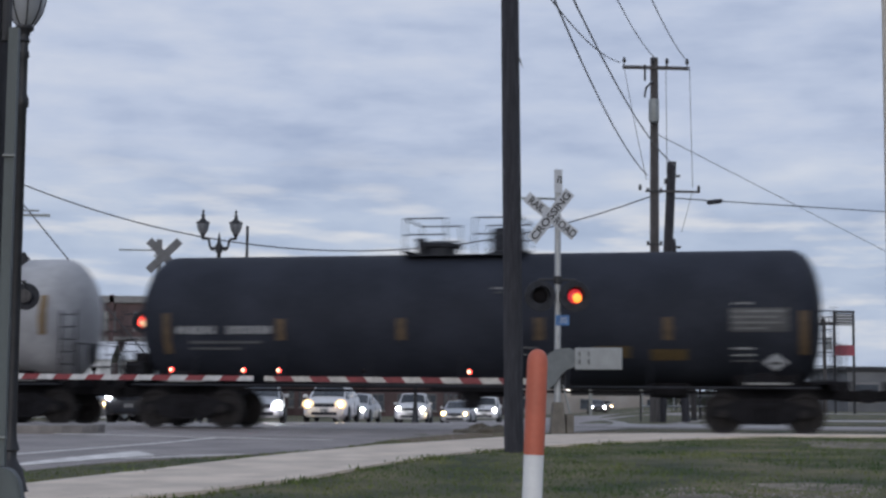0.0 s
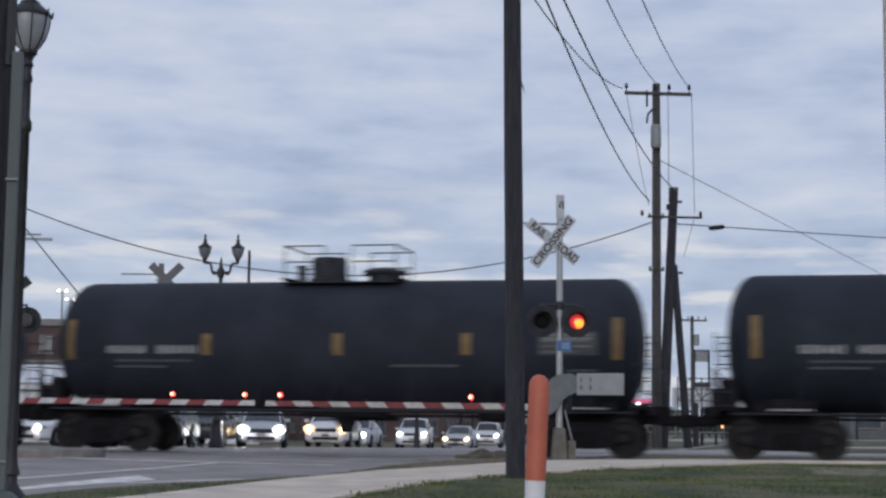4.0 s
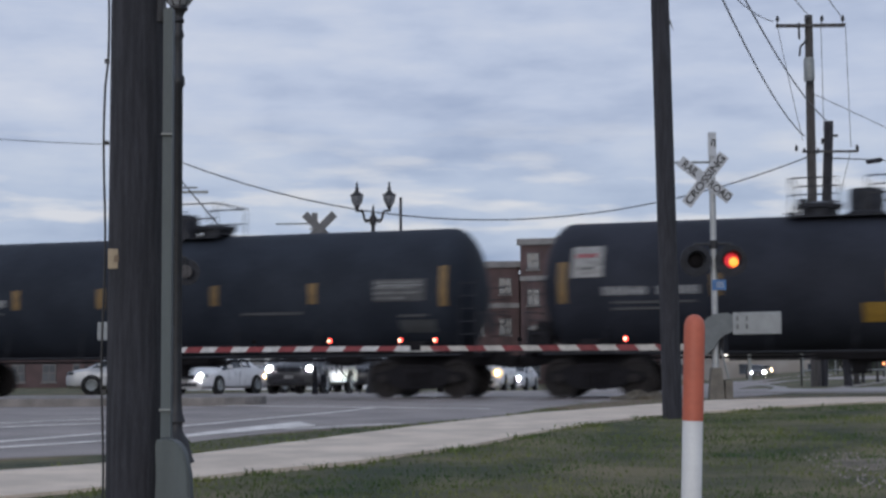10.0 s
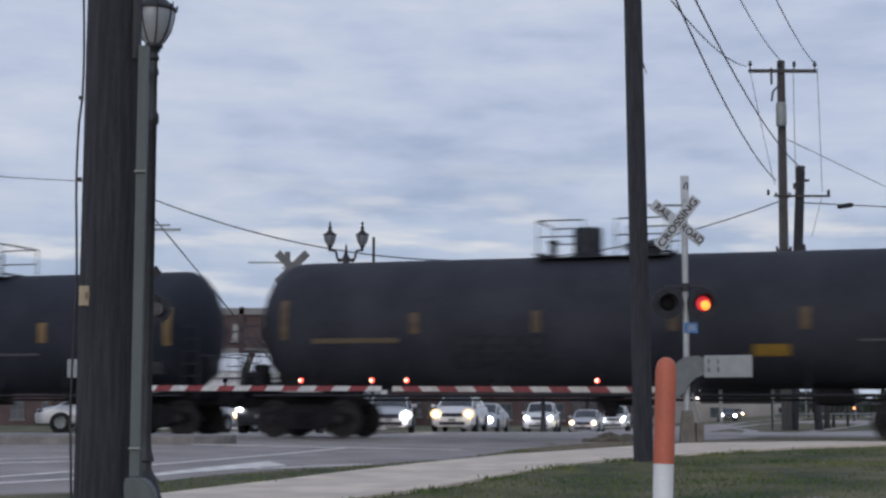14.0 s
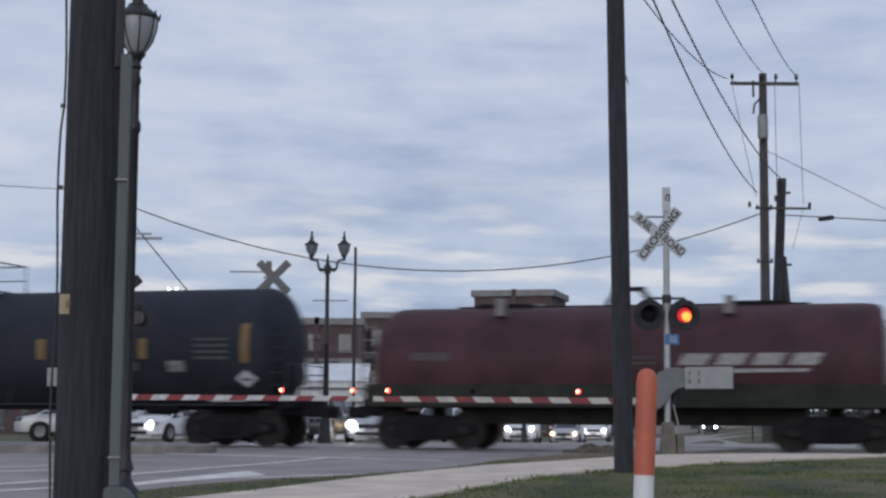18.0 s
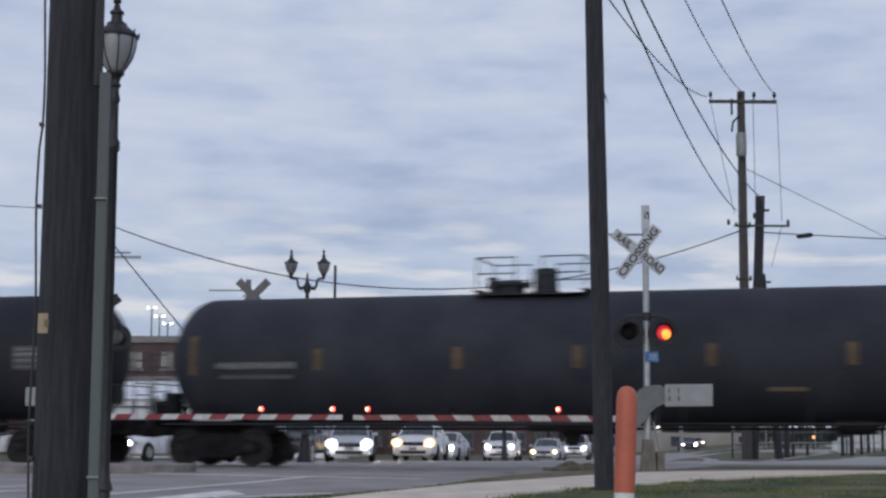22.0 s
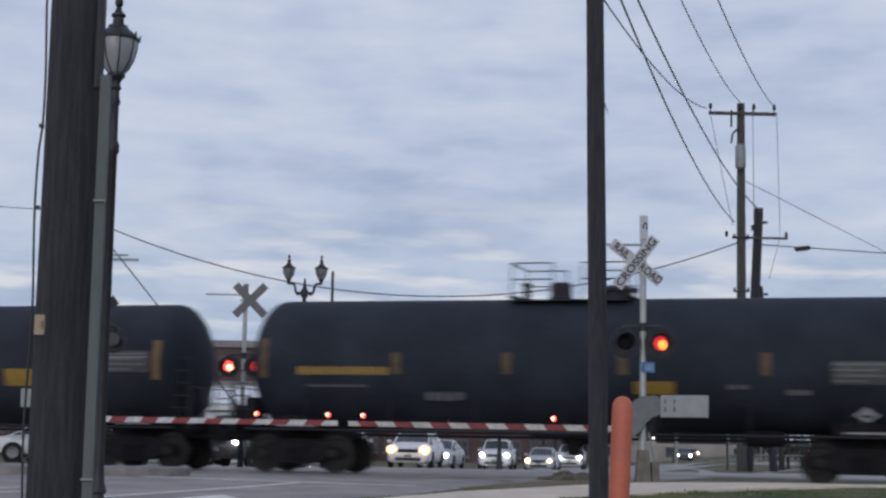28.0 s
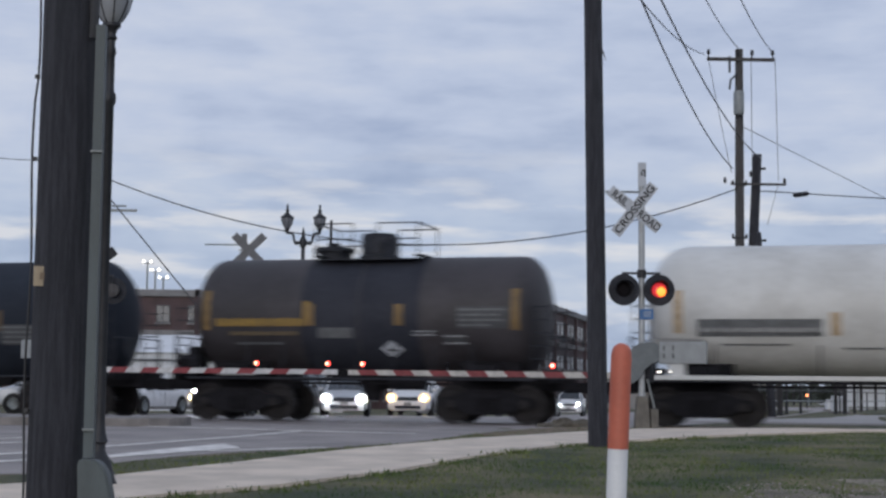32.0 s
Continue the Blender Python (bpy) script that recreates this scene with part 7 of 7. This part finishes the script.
def bleachers():
    """An open steel stand: uprights, chords and crossing braces before a pale canvas wall."""
    t = thing("stand_frame", "open metal stand frame with crossing braces and a pale canvas wall", "stand")
    x0, x1, y, n = 31.2, 39.6, 134, 8
    for k in range(n + 1):
        x = x0 + (x1 - x0) * k / n
        if k % 2 == 0:
            part("upright", tube(B(), (x, y, ground_z(x, y)), (x, y, 5.1), 0.05, seg=6), M["iron"], t)
        if k < n:
            xa, xb = x, x + (x1 - x0) / n
            za, zb = (3.1, 5.0) if k % 2 == 0 else (5.0, 3.1)
            part("brace", tube(B(), (xa, y, za), (xb, y, zb), 0.04, seg=6), M["iron"], t)
            part("brace", tube(B(), (xa, y, 3.1 + 0.15 * k), (xb, y, 3.6 + 0.17 * k), 0.035, seg=6), M["iron"], t)
    for z in (3.1, 4.1, 5.0):
        part("chord", tube(B(), (x0, y, z), (x1, y, z), 0.045, seg=6), M["iron"], t)
    part("canvas_wall", box(B(), (x0 + x1) / 2, y + 0.8, 3.4, x1 - x0 + 0.6, 0.08, 1.7, 0.02), M["tent"], t, "pale canvas wall behind the frame")
    for x in (x0, (x0 + x1) / 2, x1):
        part("wall_post", tube(B(), (x, y + 0.8, ground_z(x, y)), (x, y + 0.8, 4.2), 0.06, seg=6), M["galv"], t)


bleachers()


def woods():
    """A far uneven belt of trees: many clumps, one mesh."""
    rng = random.Random(5)
    verts, faces = [], []
    for k in range(2600):
        a = rng.uniform(-0.75, 0.95)
        d = rng.uniform(300, 420)
        x, y = d * math.sin(a), d * math.cos(a)
        h = 3.2 + 2.4 * noise.noise((a * 9, 1, 0)) + rng.uniform(-0.8, 1.2)
        r = rng.uniform(0.8, 2.2)
        z = -1.4 + rng.uniform(0.0, max(0.5, h))
        i = len(verts)
        for q in range(6):
            t = q * math.pi / 3 + rng.uniform(0, 0.6)
            verts.append((x + r * math.cos(t), y + 0.6 * r * math.sin(t), z + rng.uniform(-0.5, 0.5)))
        verts.append((x, y, z + r * rng.uniform(0.6, 1.1)))
        verts.append((x, y, z - r * 0.8))
        for q in range(6):
            faces.append((i + q, i + (q + 1) % 6, i + 6))
            faces.append((i + (q + 1) % 6, i + q, i + 7))
    me = bpy.data.meshes.new("far_woods")
    me.from_pydata(verts, [], faces)
    me.materials.append(M["leaf"])
    tagged(new("far_woods", me), "dark belt of distant trees along the horizon", "trees", kind="stuff")


woods()


# ---- grass of the verge ----
def x_at(line, y):
    for (xa, ya), (xb, yb) in zip(line, line[1:]):
        if ya <= y <= yb:
            return xa + (xb - xa) * (y - ya) / max(1e-6, yb - ya)
    return None


def grass_blades():
    rng = random.Random(11)
    verts, faces = [], []

    def blade(x, y, h, w):
        z = ground_z(x, y) - 0.01
        a = rng.uniform(0, math.pi)
        lx, ly = rng.uniform(-0.6, 0.6) * h, rng.uniform(-0.6, 0.6) * h
        i = len(verts)
        verts.extend([(x - w * math.cos(a), y - w * math.sin(a), z), (x + w * math.cos(a), y + w * math.sin(a), z),
                      (x + lx * 0.4 + w * 0.6 * math.cos(a), y + ly * 0.4, z + h * 0.6), (x + lx, y + ly, z + h)])
        faces.extend([(i, i + 1, i + 2), (i, i + 2, i + 3)])

    n = 0
    while n < 62000:
        y = 11.5 + 18.0 * rng.random() ** 1.25
        x = rng.uniform(-3.4, 11.5)
        right, left, edge = x_at(WALK_RIGHT, y), x_at(WALK_LEFT, y), x_at(ROAD_EDGE, y)
        on_right = right is not None and x > right + 0.02
        strip = left is not None and edge is not None and edge + 0.02 < x < left - 0.02
        if not (on_right or strip):
            continue
        n += 1
        patch_ = noise.noise((x * 0.55, y * 0.4, 3.0))
        if patch_ < -0.22 and rng.random() < 0.75:
            continue
        h = rng.uniform(0.018, 0.045) * (1 + 0.7 * max(0, patch_))
        rim = (on_right and x < right + 0.25) or strip
        if rim and rng.random() < 0.12:
            h *= rng.uniform(1.2, 1.7)
        blade(x, y, h, rng.uniform(0.004, 0.009))
    # weeds and tufts along the path's ragged edges
    for k in range(80):
        y = 12.5 + 13.0 * rng.random()
        right, left = x_at(WALK_RIGHT, y), x_at(WALK_LEFT, y)
        x = right + abs(rng.gauss(0, 0.09)) if k % 3 else left - rng.uniform(0.0, 0.3)
        big = rng.random() ** 2
        for q in range(int(14 + 26 * big)):
            blade(x + rng.gauss(0, 0.05 + 0.05 * big), y + rng.gauss(0, 0.06), rng.uniform(0.02, 0.045 + 0.06 * big), rng.uniform(0.008, 0.02))
    # coarser clumps through the lawn
    for k in range(900):
        y = 12.0 + 16.0 * rng.random() ** 1.2
        x = rng.uniform(-2.0, 11.0)
        right = x_at(WALK_RIGHT, y)
        if right is None or x < right + 0.1:
            continue
        for q in range(9):
            blade(x + rng.gauss(0, 0.07), y + rng.gauss(0, 0.07), rng.uniform(0.02, 0.05), rng.uniform(0.006, 0.014))
    me = bpy.data.meshes.new("grass")
    me.from_pydata(verts, [], faces)
    me.materials.append(M["blade"])
    tagged(new("grass", me), "short uneven green grass with straw-coloured patches", "grass", kind="stuff")


grass_blades()


def worn_patch(x, y, rx, ry, seed):
    """A worn bare spot in the grass with a ragged edge."""
    bm = B()
    mid = bm.verts.new((x, y, ground_z(x, y) + 0.012))
    rings = []
    for q in (0.55, 1.0):
        ring = []
        for k in range(40):
            a = 2 * math.pi * k / 40
            w = q * (1 + (0.45 * noise.noise((math.cos(a) * 1.6, math.sin(a) * 1.6, seed)) + 0.2 * noise.noise((math.cos(a) * 5, math.sin(a) * 5, seed))))
            px, py = x + rx * w * math.cos(a), y + ry * w * math.sin(a)
            ring.append(bm.verts.new((px, py, ground_z(px, py) + (0.012 if q < 1 else -0.004))))
        rings.append(ring)
    for k in range(40):
        j = (k + 1) % 40
        bm.faces.new((mid, rings[0][k], rings[0][j]))
        bm.faces.new((rings[0][k], rings[1][k], rings[1][j], rings[0][j]))
    tagged(part("bare_earth", bm, M["worn"], smooth=60), "worn bare spot of pale earth in the grass", "earth", kind="structure")


for spot in ((3.75, 14.9, 0.42, 0.6, 1.0), (4.7, 14.4, 0.6, 0.5, 2.0), (5.2, 16.2, 0.8, 0.6, 3.0), (8.9, 25.2, 1.3, 1.5, 5.0)):
    worn_patch(*spot)


def pebbles():
    """Loose stones beside the rails and at the verge's worn edge."""
    rng = random.Random(21)
    verts, faces = [], []
    for k in range(5200):
        if k < 4200:
            p = on_track(rng.uniform(-26, 24), -rng.uniform(1.0, 2.7))
            x, y = p.x, p.y
            z = -0.10
            r = rng.uniform(0.02, 0.05)
        else:
            y = rng.uniform(12.5, 16.0)
            x = rng.uniform(3.2, 6.2)
            z = ground_z(x, y)
            r = rng.uniform(0.008, 0.025)
        i = len(verts)
        for dx, dy, dz in ((1, 0, 0), (-1, 0, 0), (0, 1, 0), (0, -1, 0), (0, 0, 0.8), (0, 0, -0.8)):
            verts.append((x + dx * r * rng.uniform(0.6, 1.2), y + dy * r * rng.uniform(0.6, 1.2), z + dz * r))
        for a, b, c in ((0, 2, 4), (2, 1, 4), (1, 3, 4), (3, 0, 4), (2, 0, 5), (1, 2, 5), (3, 1, 5), (0, 3, 5)):
            faces.append((i + a, i + b, i + c))
    me = bpy.data.meshes.new("loose_stones")
    me.from_pydata(verts, [], faces)
    me.materials.append(M["ballast"])
    tagged(new("loose_stones", me), "loose grey stones along the railway", "stones", kind="stuff")


pebbles()


# ---- what moves ----
def motions():
    for ob, mid in MOVING:
        walk(ob, [(32.0 * k / 8, track_pose(mid - SPEED * 32.0 * k / 8)) for k in range(9)])
    # wheels roll while their car is before the camera, a little under a fifth of a turn from row to row
    step = radians(72) * 0.457 / SPEED
    for ob, x, s in WHEELS:
        first, last = max(0.0, (s - 15) / SPEED), min(32.0, (s + 16) / SPEED)
        rows = []
        t = 0.0
        if last > first:
            n = int((last - first) / step) + 1
            rows = [(first + k * step, pose(x, 0, 0.457, 0, -72.0 * k)) for k in range(n)]
            rows = [(round(t * FPS) / FPS, m) for t, m in rows if t < 31.95]
        if not rows or rows[0][0] > 0.05:
            rows = [(0.0, rows[0][1] if rows else pose(x, 0, 0.457))] + rows
        rows.append((32.0, rows[-1][1]))
        walk(ob, rows)


motions()
